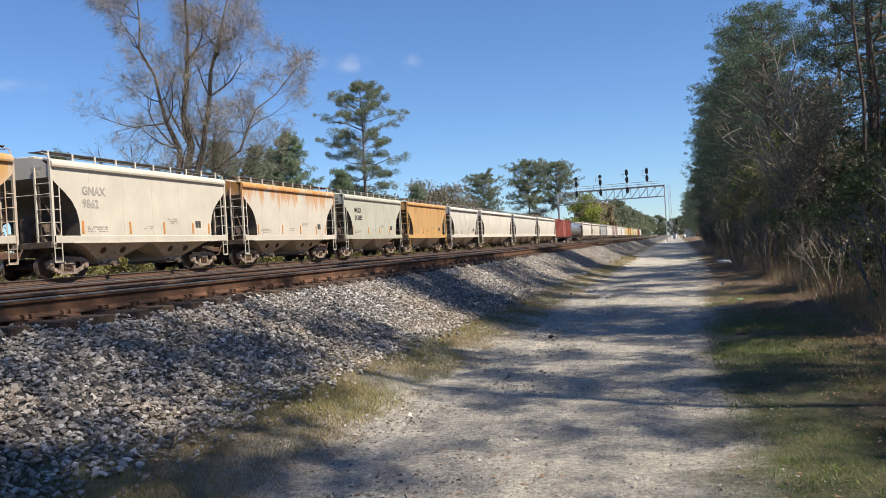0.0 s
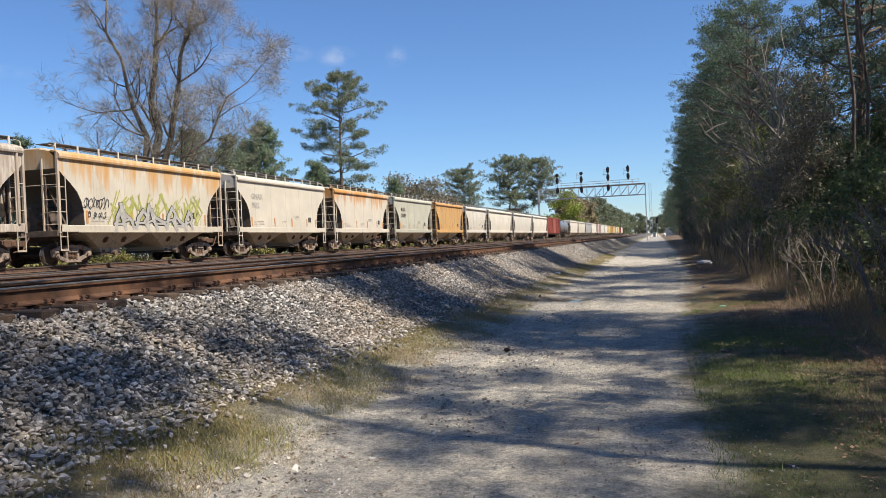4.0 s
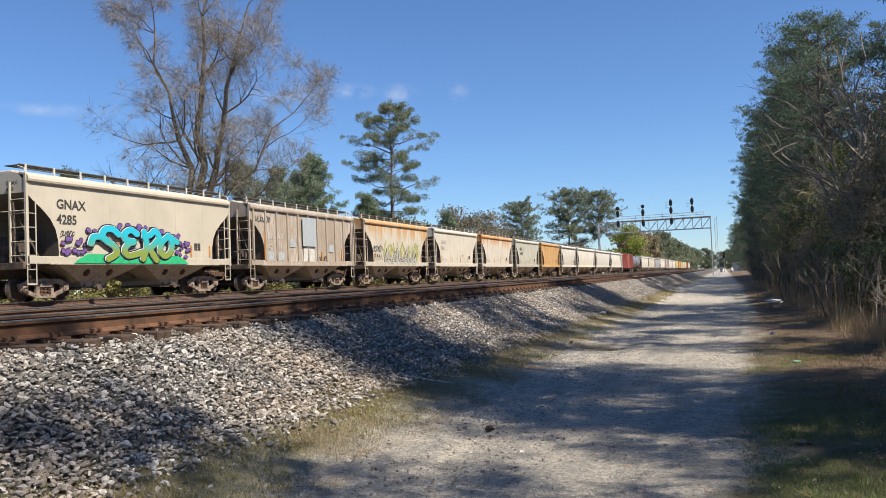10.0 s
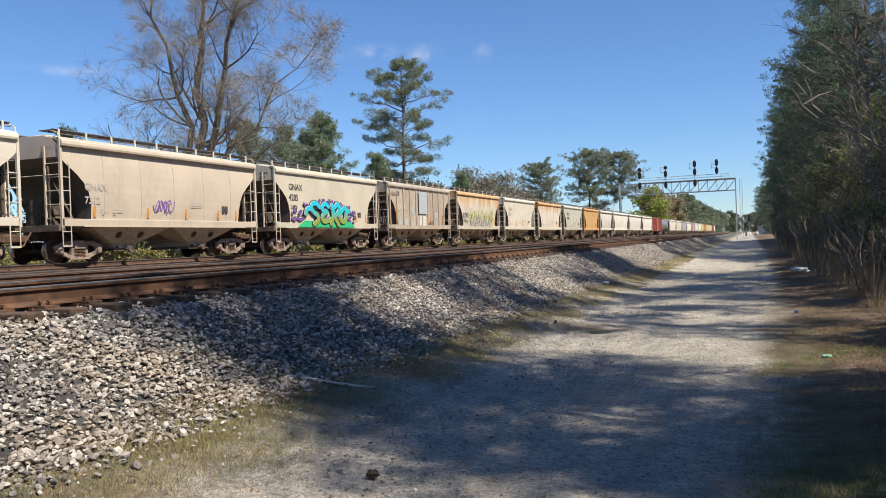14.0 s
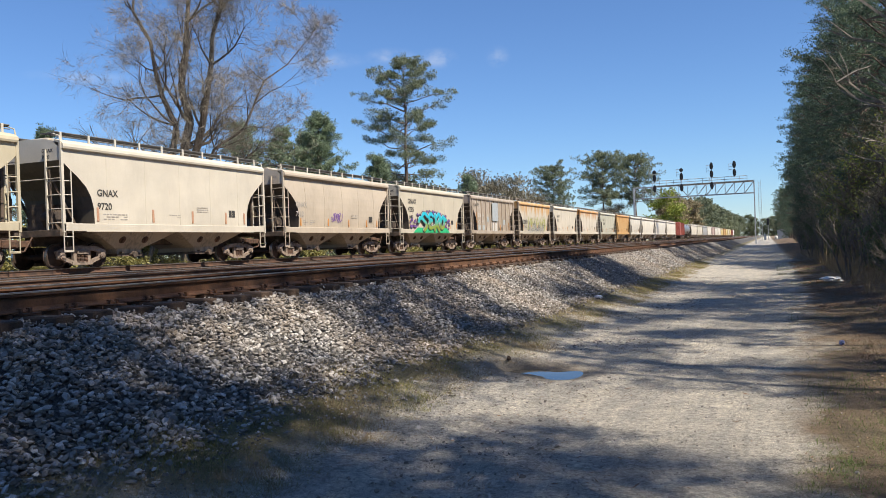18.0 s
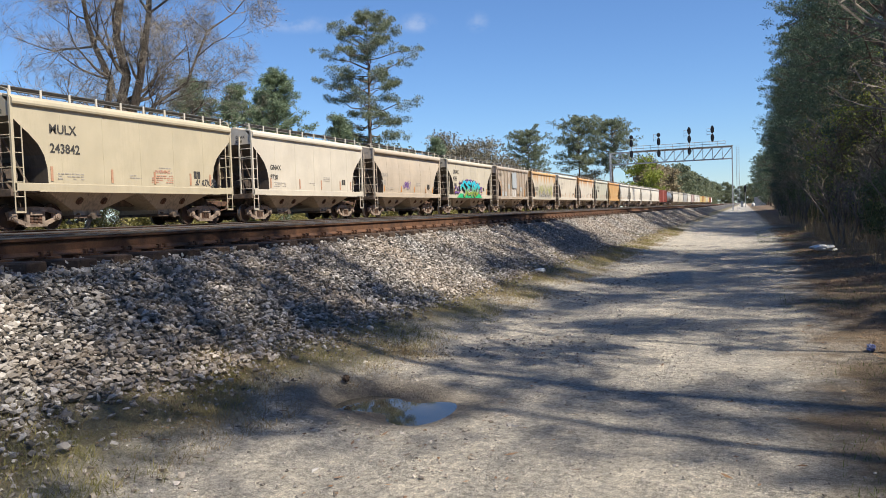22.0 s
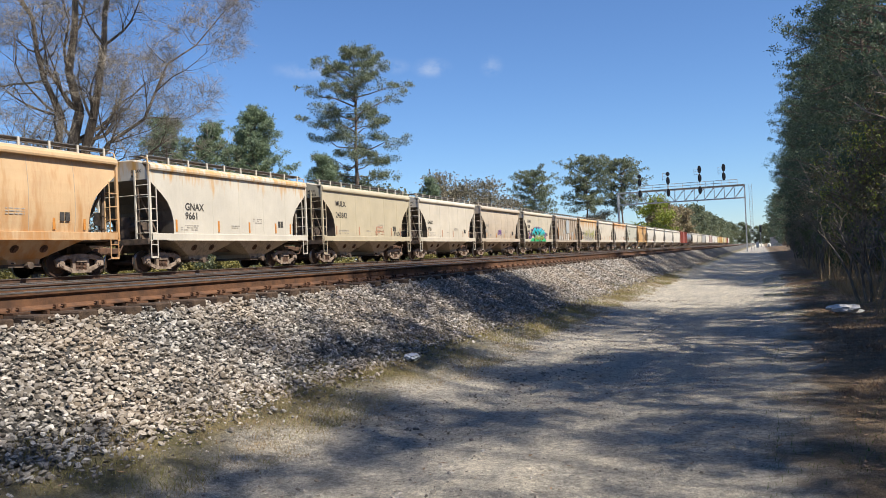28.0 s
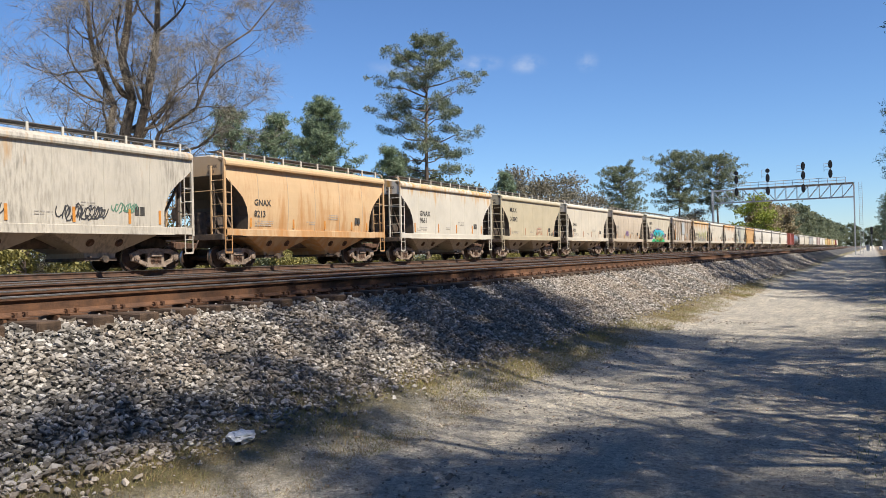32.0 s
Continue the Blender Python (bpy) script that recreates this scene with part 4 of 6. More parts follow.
def make_train():
    P = 12.83
    y = GAP_NINE - 9 * P
    G1 = "covered hopper car"
    spec = [
        (f"grimy white two-bay {G1} with scribbled tags", GREYWHITE, "flat", "", "", dict()),
        (f"tan-orange rust-streaked round-sided {G1}", TANORANGE, "round", "GNAX", "8213", dict(bay_m=TANORANGE, mark_at=(-3.96, 2.47, 2.02, 0.34))),
        (f"white {G1} with orange rust spots under the roof", RUSTSPOT, "flat", "GNAX", "9661", dict(mark_at=(-3.6, 2.47, 2.10, 0.40))),
        (f"buff two-bay {G1} with black lettering", BUFF, "flat", "MULX", "243842", dict(tag_m=BROWNTAG, mark_at=(-4.17, 3.15, 2.52, 0.42))),
        (f"warm white two-bay {G1}", WARMWHITE, "flat", "GNAX", "9720", dict(tag_m=BROWNTAG, mark_at=(-4.15, 2.46, 2.0, 0.325))),
        (f"beige round-sided {G1} with panel seams", BEIGE, "round", "GNAX", "7312", dict(stencil=STENCIL_PALE, mark_at=(-4.6, 2.5, 2.04, 0.35))),
        (f"cream {G1} with turquoise and green graffiti", CREAM, "flat", "GNAX", "4285", dict(mark_at=(-4.36, 3.14, 2.62, 0.45))),
        (f"worn grey ribbed {G1} with a pale square patch", GREYRIB, "flat", "", "", dict(markup=False)),
        (f"cream {G1} rusted orange and sprayed with graffiti", RUSTYTOP_B, "flat", "", "", dict(frame_m=RUSTPOST)),
        (f"clean warm white two-bay {G1}", WARMWHITE, "flat", "GNAX", "9862", dict(stencil=STENCIL_PALE, mark_at=(-4.1, 3.04, 2.56, 0.43))),
        (f"white {G1} with rust running from the roof", RUSTYTOP, "flat", "", "", dict(stencil=STENCIL_PALE)),
        (f"pale green-cream {G1}", PALEGREEN, "flat", "MULX", "243885", dict(mark_at=(-3.85, 3.06, 2.54, 0.45))),
        (f"orange ochre {G1}", OCHRE, "flat", "", "", dict()),
        (f"greyed white {G1} with a faded smear", WHITE_C, "round", "", "", dict()),
    ]
    for i, (lab, pm, style, mk, nr, more) in enumerate(spec):
        car = place(hopper_car(lab, pm, style, P, mk, nr, seed=i, keyed=i < 11, **more), y, P)
        car["k"] = i
        if i == 7:
            for q in range(11):
                rib(car, -5.3 + 10.6 * q / 10, pm)
            part("patch_panel", M().box(1.66, 1.69, -0.67, 0.81, 2.26, 3.80, 0.008), PATCH, car, "pale blue-grey square panel")
            for a, z0, z1, mt in ((-4.3, 1.5, 2.9, ORANGE), (4.0, 1.5, 2.2, ORANGE), (1.55, 1.5, 2.0, ORANGE)):
                part("reflector", M().box(1.60, 1.612, a - 0.05, a + 0.05, z0, z1), mt, car)
            for a, z0 in ((-3.75, 1.5), (-2.75, 1.5), (-1.6, 2.2), (2.7, 2.0)):
                part("stencil_panel", M().box(1.598, 1.606, a - 0.28, a + 0.28, z0, z0 + 0.42), BLUEGREY, car, "faded blue-grey stencil panel")
            part("primer_patch", M().box(1.598, 1.606, -0.5, 0.7, 1.45, 2.24), LIGHTMARK, car, "whitened paint below the square panel")
            scribble(car, 1.2, 1.45, 1.0, 0.35, (SPRAY_DARK,), 8, 31)
            scribble(car, -5.0, 3.3, 1.3, 0.4, (SPRAY_DARK,), 9, 32)
            for a, t, zz in ((-4.02, "GN", 2.54), (-3.14, "AX", 2.56), (-4.0, "42", 2.02), (-3.1, "13", 2.04)):
                letters(t, 0.42, a, zz, 1.605, LIGHTMARK, car)
        if i == 6:
            graffiti(car)
        if i == 8:
            spiky_graffiti(car)
        if i == 0:
            scribble(car, 0.2, 1.62, 1.65, 0.55, (SPRAY_DARK,), 16, 3)
            scribble(car, 2.15, 1.9, 1.0, 0.4, (SPRAY_BOTTLE,), 9, 4)
            scribble(car, -2.4, 1.7, 0.8, 0.4, (SPRAY_DARK,), 5, 5)
        if i == 5:
            scribble(car, -1.15, 1.8, 1.0, 0.5, (SPRAY_PURPLE,), 9, 6)
        if i == 3:
            letters("WARNING", 0.17, 0.75, 2.02, 1.59, WARNRED, car, "warning_lettering", 0.004)
            tagged(part("warning_lines", bars(M(), 1.588, 0.55, 1.90, 4, 1.2, random.Random(40)), WARNRED, car), kind="stuff")
            scribble(car, 3.1, 1.5, 1.4, 0.42, (SPRAY_DARK,), 9, 7)
        y += P
    for lab, pm, L, kind in [
        ("clean white long covered hopper car", WHITE_B, 18.6, 3), ("white long covered hopper car with grey streaks", WHITE_C, 19.6, 3), ("bright white long covered hopper car", WHITE_B, 20.2, 3),
        ("faded red ribbed box car", REDBOX, 22.0, "box"), ("dark grey cylindrical tank car", TANKGREY, 20.0, "tank"),
        ("white long covered hopper car", WARMWHITE, 22.0, 4), ("cream long covered hopper car", CREAM, 23.0, 4), ("mid grey long covered hopper car", MIDGREY, 23.0, 4),
        ("white long covered hopper car", WHITE_B, 23.0, 4), ("pinkish grey box car", PINKISH, 23.0, "box"), ("white long covered hopper car", WHITE_C, 23.0, 4), ("white long covered hopper car", WHITE_B, 23.0, 4),
        ("yellow long covered hopper car", YELLOW, 23.0, 4), ("orange ochre box car", OCHRE, 23.0, "box"), ("yellow long covered hopper car", YELLOW, 23.0, 4), ("tan long covered hopper car", BUFF, 23.0, 4),
        ("yellow long covered hopper car", YELLOW, 23.0, 4), ("faded red box car", REDBOX, 23.0, "box"), ("white long covered hopper car", WHITE_C, 23.0, 4),
    ]:
        lab += " in the freight train"
        if kind == "box":
            car = box_car(lab, pm, L, pm)
        elif kind == "tank":
            car = tank_car(lab, pm, L)
        else:
            car = hopper_car(lab, pm, "round", L, keyed=False, bays=kind, markup=False, seed=int(y))
        place(car, y, L)
        y += L


def spray(name, c):
    return plain(name, c, tuple(v * 0.75 for v in c), 5.0, 0.6, 0.0, 0.05)


SPRAY_CYAN, SPRAY_GREEN = spray("turquoise_spray", (0.03, 0.50, 0.58)), spray("green_spray", (0.03, 0.48, 0.20))
SPRAY_OLIVE, SPRAY_YELLOW = spray("olive_spray", (0.40, 0.41, 0.12)), spray("yellow_spray", (0.60, 0.56, 0.16))
SPRAY_DARK, SPRAY_PURPLE, SPRAY_GREY = spray("dark_spray", (0.05, 0.05, 0.055)), spray("purple_spray", (0.20, 0.10, 0.34)), spray("silver_spray", (0.43, 0.415, 0.385))
SPRAY_BOTTLE = spray("bottle_green_spray", (0.12, 0.26, 0.18))
SPRAY_NAVY = spray("navy_spray", (0.02, 0.025, 0.06))
SPRAY_WHITE = spray("white_spray", (0.75, 0.78, 0.78))


def fade_paint():
    """Spray that runs from turquoise above to olive below."""
    m, nt, b = nodes_of("turquoise_to_olive_spray")
    g = N(nt)
    tc = nt.nodes.new("ShaderNodeTexCoord")
    z = g.add("ShaderNodeSeparateXYZ", Vector=tc.outputs["Object"]).outputs[2]
    f = g.math("ADD", g.math("MULTIPLY", g.math("SUBTRACT", z, 1.6), 1.1), g.math("MULTIPLY", g.noise(tc.outputs["Object"], 3.0), 0.15))
    nt.links.new(g.ramp(f, (0.2, (0.20, 0.27, 0.05)), (0.6, (0.03, 0.38, 0.38)), (1.0, (0.02, 0.42, 0.56))), b.inputs["Base Color"])
    b.inputs["Roughness"].default_value = 0.55
    return m


FADE = fade_paint()
LIGHTMARK = spray("white_marking", (0.66, 0.64, 0.60))


def stroke(m, pts, w, x):
    """A flat sprayed line through (y, z) points; each piece lies a little over the last."""
    x = x + 0.00007 * len(m.f)
    for (a, b), (c, d) in zip(pts, pts[1:]):
        l = math.hypot(c - a, d - b) or 1e-6
        ny, nz = -(d - b) / l * w / 2, (c - a) / l * w / 2
        ey, ez = (c - a) / l * w * 0.3, (d - b) / l * w * 0.3
        x += 0.00007
        m.add([(x, a + ny - ey, b + nz - ez), (x, c + ny + ey, d + nz + ez), (x, c - ny + ey, d - nz + ez), (x, a - ny - ey, b - nz - ez)], [(0, 1, 2, 3)])


def blob(m, y, z, ry, rz, x, n=14):
    x = x + 0.00007 * len(m.f)
    m.add([(x, y + ry * math.cos(2 * math.pi * i / n), z + rz * math.sin(2 * math.pi * i / n)) for i in range(n)], [tuple(range(n))])


def fat_line(m, pts, ry, rz, x):
    """A fat rounded line of spray through the points, laid down puff by puff."""
    p = [Vector(q) for q in pts]
    p = [p[0] * 2 - p[1], *p, p[-1] * 2 - p[-2]]
    for i in range(1, len(p) - 2):
        for k in range(6):
            t = k / 6
            c = 0.5 * (p[i] * 2 + (p[i + 1] - p[i - 1]) * t + (p[i - 1] * 2 - p[i] * 5 + p[i + 1] * 4 - p[i + 2]) * t * t + (p[i] * 3 - p[i - 1] - p[i + 1] * 3 + p[i + 2]) * t ** 3)
            blob(m, c[0], c[1], ry, rz, x, 12)
    blob(m, p[-2][0], p[-2][1], ry, rz, x, 12)


def graffiti(car):
    """Four fat rounded letters in turquoise fading to olive, edged in white and navy, on a green base with purple dots."""
    x0 = 1.645
    rnd = random.Random(5)
    letter_lines = (
        ((-1.57, 2.35), (-1.88, 2.53), (-2.25, 2.50), (-2.40, 2.26), (-2.12, 2.05), (-1.76, 1.87), (-1.72, 1.63), (-2.10, 1.44)),
        ((-2.95, 1.98), (-2.82, 2.20), (-2.52, 2.24)),
        ((-0.60, 2.40), (-0.92, 2.54), (-1.24, 2.40), (-1.18, 2.15), (-0.78, 2.10), (-1.06, 2.02), (-1.28, 1.80), (-1.12, 1.58), (-0.70, 1.62), (-0.32, 1.72)),
        ((-0.28, 1.46), (-0.08, 1.97), (-0.20, 2.50)),
        ((-0.18, 2.30), (0.14, 2.40), (0.42, 2.56), (0.65, 2.32), (0.37, 2.04), (0.14, 1.83), (0.48, 1.42)),
        ((1.22, 2.40), (0.82, 2.12), (0.70, 1.77), (1.00, 1.58), (1.33, 1.77), (1.41, 2.12), (1.22, 2.40)),
        ((1.38, 2.32), (1.73, 2.16)),
    )
    dots, rims = M(), M()
    for cy, cz, n, wy, wz in ((-3.6, 1.85, 13, 0.55, 0.28), (2.2, 1.85, 13, 0.45, 0.32), (-2.75, 2.3, 5, 0.3, 0.2), (-1.4, 2.68, 3, 0.4, 0.06), (-0.2, 2.6, 7, 0.5, 0.14), (0.95, 2.52, 3, 0.25, 0.08), (1.75, 2.3, 4, 0.2, 0.16)):
        for i in range(n):
            y, z = cy + rnd.uniform(-wy, wy), cz + rnd.uniform(-wz, wz)
            ry, rz = rnd.uniform(0.07, 0.13), rnd.uniform(0.05, 0.09)
            blob(rims, y, z, ry + 0.03, rz + 0.025, x0 - 0.012, 10)
            blob(dots, y, z, ry, rz, x0 - 0.004, 10)
    rim, edge, fill = M(), M(), M()
    for line in letter_lines:
        fat_line(rim, line, 0.235, 0.175, x0 + 0.018)
        fat_line(edge, line, 0.185, 0.135, x0 + 0.040)
        fat_line(fill, line, 0.16, 0.115, x0 + 0.062)
    base = M()
    base.plate([(-3.7, 1.27), (2.5, 1.27), (2.35, 1.40), (1.85, 1.60), (-3.05, 1.60), (-3.5, 1.40)], x0 + 0.004, x0 + 0.014)
    tagged(part("dot_rims", rims, SPRAY_NAVY, car), kind="stuff")
    tagged(part("purple_dots", dots, SPRAY_PURPLE, car), kind="stuff")
    g = tagged(part("graffiti", rim, SPRAY_NAVY, car), "turquoise, olive and green graffiti letters")
    part("green_base", base, SPRAY_GREEN, g)
    part("outline", edge, SPRAY_WHITE, g)
    part("letter_fill", fill, FADE, g)
    scribble(car, 2.5, 1.3, 0.7, 0.2, (SPRAY_DARK,), 6, 12)
    scribble(car, -4.2, 2.15, 0.6, 0.26, (SPRAY_DARK,), 6, 13)
    scribble(car, -4.6, 1.29, 0.7, 0.2, (SPRAY_DARK,), 7, 14)


def spiky_graffiti(car):
    """Angular silver letters edged in black, with yellow-green spikes shooting up between them."""
    rnd = random.Random(8)
    spikes, edge, fill = M(), M(), M()
    for i in range(46):
        y = -3.0 + 6.6 * rnd.random()
        stroke(spikes, [(y, 1.32 + rnd.random() * 0.4), (y + rnd.uniform(-0.3, 0.5), 2.0 + rnd.random() * 0.3), (y + rnd.uniform(-0.5, 0.9), 2.3 + rnd.random() * 0.65)], rnd.uniform(0.04, 0.12), 1.588)
    # slanted angular letters of uneven height that lean on one another
    for i, (y, lean, tall, w) in enumerate(((-2.5, 0.35, 0.85, 0.5), (-1.9, -0.25, 1.0, 0.42), (-1.2, 0.5, 0.72, 0.6), (-0.4, 0.1, 1.05, 0.5), (0.25, -0.4, 0.8, 0.55), (0.95, 0.45, 0.9, 0.5), (1.7, -0.1, 0.68, 0.62), (2.4, 0.3, 0.8, 0.45))):
        z0 = 1.32 + 0.05 * (i % 3)
        up = [(y, z0), (y + lean * 0.5 - 0.1, z0 + tall * 0.55), (y + lean, z0 + tall)]
        down = [(y + lean, z0 + tall), (y + lean + w * 0.5, z0 + tall * 0.62), (y + w * 0.9, z0 + tall * 0.35), (y + w * 1.25, z0 + 0.02)]
        bar = [(y - 0.1, z0 + tall * 0.3), (y + w * 0.8, z0 + tall * (0.42 if i % 2 else 0.28))]
        for pts, k in ((up, 0.26), (down, 0.22), (bar, 0.16)):
            stroke(edge, pts, k, 1.596)
            stroke(fill, pts, k - 0.07, 1.612)
    tagged(part("graffiti_flare", spikes, SPRAY_OLIVE, car), "yellow-green spray strokes", kind="stuff")
    tagged(part("graffiti_edge", edge, SPRAY_DARK, car), "black edge of the graffiti letters", kind="stuff")
    tagged(part("graffiti", fill, SPRAY_GREY, car), "angular silver graffiti letters", kind="stuff")
    scribble(car, -4.3, 2.1, 1.3, 0.5, (SPRAY_DARK,), 10, 21)
    scribble(car, -3.0, 1.26, 5.4, 0.22, (SPRAY_DARK,), 22, 22)
    scribble(car, -4.2, 1.75, 1.1, 0.3, (SPRAY_DARK,), 7, 23)


def scribble(car, y, z, w, h, mats, n, seed):
    rnd = random.Random(seed)
    for j, mt in enumerate(mats):
        m = M()
        k = n // len(mats)
        for i in range(k):
            cy = y + w * (i + rnd.random()) / k
            r = h * rnd.uniform(0.25, 0.5)
            a0 = rnd.uniform(0, 6.3)
            pts = [(cy + r * 0.7 * math.cos(a0 + t * 0.7) + t * 0.02 * w / 4, z + h / 2 + r * math.sin(a0 + t * 0.9) * rnd.uniform(0.8, 1.15)) for t in range(7)]
            stroke(m, pts, (0.05 if len(mats) == 1 else rnd.uniform(0.07, 0.16)) * (0.6 + h * 0.3), 1.588 + j * 0.012)
        tagged(part("graffiti", m, mt, car), "sprayed scribbles", kind="stuff")


make_train()


# ---- signal bridge ----
def signal_bridge():
    y, xl, xr, zt, zb = 181.3, -25.4, -2.0, 12.4, 10.1
    root = tagged(new("signal_bridge"), "grey steel truss signal bridge across the tracks", "signal bridge")
    for x in (xl, xr):
        for dy in (-0.7, 0.7):
            part("leg", M().box(x - 0.10, x + 0.10, y + dy - 0.10, y + dy + 0.10, earth_z(x, y) - 0.1, zt), GALV, root)
        br = M()
        for k in range(6):
            z0, z1 = 1.0 + k * 1.9, 2.9 + k * 1.9
            br.beam((x, y - 0.7, z0), (x, y + 0.7, z1), 0.06, 0.06)
        part("leg_bracing", br, GALV, root)
    for dy in (-0.7, 0.7):
        for z in (zt, zb):
            part("chord", M().box(xl, xr, y + dy - 0.08, y + dy + 0.08, z - 0.09, z + 0.09), GALV, root)
        n = 13
        for i in range(n):
            a, b = xl + (xr - xl) * i / n, xl + (xr - xl) * (i + 1) / n
            lo, hi = (zt, zb) if i < n // 2 else (zb, zt)
            part("brace", M().beam((a, y + dy, lo), (b, y + dy, hi), 0.06, 0.08), GALV, root)
            part("strut", M().box(b - 0.03, b + 0.03, y + dy - 0.05, y + dy + 0.05, zb, zt), GALV, root)
    part("walkway", M().box(xl + 4.0, xr + 0.2, y - 1.36, y - 0.5, zt + 0.1, zt + 0.16), GALV, root)
    hr = M()
    for z in (0.6, 1.1):
        hr.tube((xl + 4.0, y - 1.3, zt + z), (-3.2, y - 1.3, zt + z), 0.05)
    for i in range(14):
        x = xl + 4.0 + (-3.2 - xl - 4.0) * i / 13
        hr.tube((x, y - 1.3, zt + 0.1), (x, y - 1.3, zt + 1.1), 0.04)
    part("handrail", hr, GALV, root)
    ld = M()
    for dx in (0.75, 1.25):
        ld.tube((xr + dx, y, 0.2), (xr + dx, y, zt + 0.2), 0.03)
    for i in range(38):
        ld.tube((xr + 0.75, y, 0.6 + i * 0.31), (xr + 1.25, y, 0.6 + i * 0.31), 0.025, n=4)
    part("ladder", ld, GALV, root)
    for x, heads in ((-20.9, (15.3, 14.1, 11.9)), (-15.6, (15.4, 14.1, 11.8)), (-9.8, (15.8, 14.2, 11.9)), (-5.5, (15.8, 14.2))):
        sg = tagged(new("signal"), "black multi-head railway signal on a grey mast on the signal bridge", "railway signal", "signals on the bridge")
        part("mast", M().tube((x, y - 1.33, min(heads) - 0.8), (x, y - 1.33, max(heads) + 0.5), 0.07, n=8), GALV, sg)
        for z in heads:
            small = z > 15 and x < -12
            h = 0.45 if small else 0.75
            hd = part("signal_head", M().loft([[(x + 0.34 * math.cos(t) * (1 if not small else 1.1), yy, z + h * math.sin(t) * (1 if not small else 0.85)) for t in (2 * math.pi * i / 14 for i in range(14))] for yy in (y - 1.85, y - 1.6)]), BLACK, sg)
            for k in ((0,) if small else (-1, 0, 1)):
                part("visor", M().tube((x, y - 2.1, z + k * 0.38), (x, y - 1.85, z + k * 0.38), 0.15, n=10), BLACK, hd)
        cg = M()
        for zz in (0.0, 0.55, 1.1):
            cg.tube((x - 1.0, y - 1.4, max(heads) - 0.9 + zz), (x, y - 1.4, max(heads) - 0.9 + zz), 0.035)
        cg.tube((x - 1.0, y - 1.4, max(heads) - 1.2), (x - 1.0, y - 1.4, max(heads) + 0.25), 0.035)
        part("cage", cg, GALV, sg)


signal_bridge()


# ---- trees ----
def needles(centres, per, length, width, rng, up=0.15, flat=1.0):
    """Tufts of slender triangles about the given points."""
    n = len(centres) * per
    c = np.repeat(np.asarray(centres, dtype=float), per, axis=0)
    d = rng.normal(size=(n, 3)) * (1, 1, flat)
    d[:, 2] += up
    d /= np.linalg.norm(d, axis=1)[:, None]
    s = np.cross(d, rng.normal(size=(n, 3)))
    s /= np.linalg.norm(s, axis=1)[:, None] + 1e-9
    L = length * rng.uniform(0.6, 1.2, (n, 1))
    W = width * rng.uniform(0.6, 1.3, (n, 1))
    o = c + d * L * 0.1
    return np.stack([o - s * W / 2, o + d * L * 0.55 + s * W * 0.75, o + d * L, o + d * L * 0.5 - s * W * 0.75], 1).reshape(-1, 3)


def quads(v):
    return np.arange(len(v)).reshape(-1, 4)


def limb(m, a, b, r0, r1, rng, bends=3, wob=0.06, n=5):
    a, b = np.array(a, float), np.array(b, float)
    L = np.linalg.norm(b - a)
    p = [a + (b - a) * i / bends + (rng.normal(size=3) * wob * L / bends if 0 < i < bends else 0) for i in range(bends + 1)]
    for i in range(bends):
        m.tube(p[i], p[i + 1], r0 + (r1 - r0) * i / bends, r0 + (r1 - r0) * (i + 1) / bends, n)
    return p


def pine_tree(seed, h, bare, spread, tuft, per, nlen, nwid, mat, limbs=46, shoots=5, cone=False, thin=1.0):
    """Pine: straight trunk, limbs from `bare` of its height that carry side shoots, each shoot tipped with tufts of needles."""
    rng = np.random.default_rng(seed)
    wood, cs = M(), []
    lean = rng.normal(size=2) * 0.015 * h
    limb(wood, (0, 0, -0.3), (lean[0], lean[1], h * 0.97), (0.011 * h + 0.05) * thin, 0.03, rng, 6, 0.02, 8)
    top = np.array((lean[0], lean[1], h * 0.97))
    for i in range(limbs):
        k = (i + rng.uniform(0, 1)) / limbs
        f = bare + (0.985 - bare) * k
        base = top * f
        wide = (1.05 - k) ** 0.55 if cone else (0.55 + 0.45 * math.sin(math.pi * (0.12 + 0.72 * k))) * min(1.0, 4.6 * (1.05 - k)) ** 0.7
        reach = spread * wide * rng.choice([0.5, 0.75, 0.9, 1.0, 1.12])
        a = i * 2.4 + rng.uniform(-0.5, 0.5)
        rise = (0.5 + 0.5 * k if cone else -0.08 + 0.5 * k) + rng.uniform(-0.2, 0.35)
        tip = base + np.array((math.cos(a), math.sin(a), rise)) * reach
        limb(wood, base, tip, (0.02 + 0.018 * reach) * thin, 0.012 * thin, rng, 3, 0.15, 4)
        for j in range(shoots):
            s = 0.28 + 0.72 * (j + rng.uniform(0, 1)) / shoots
            p = base + (tip - base) * s
            b = a + rng.uniform(0.4, 1.3) * (1 if j % 2 else -1) * (1 if s < 0.9 else 0.3)
            e = p + np.array((math.cos(b), math.sin(b), rng.uniform(0.1, 0.8))) * (0.22 + 0.22 * reach * (1.2 - 0.6 * s)) * rng.uniform(0.6, 1.2)
            wood.tube(p, e, 0.014, 0.007, 3)
            for q in range(tuft):
                g = 0.45 + 0.6 * q / max(1, tuft - 1)
                cs.append(p + (e - p) * g + rng.normal(size=3) * nlen * 0.42)
    cs += [top + np.array((0, 0, 0.2)) + rng.normal(size=3) * (0.25, 0.25, 0.3) for _ in range(tuft * 2)]
    return wood, needles(cs, per, nlen, nwid, rng, 0.35)


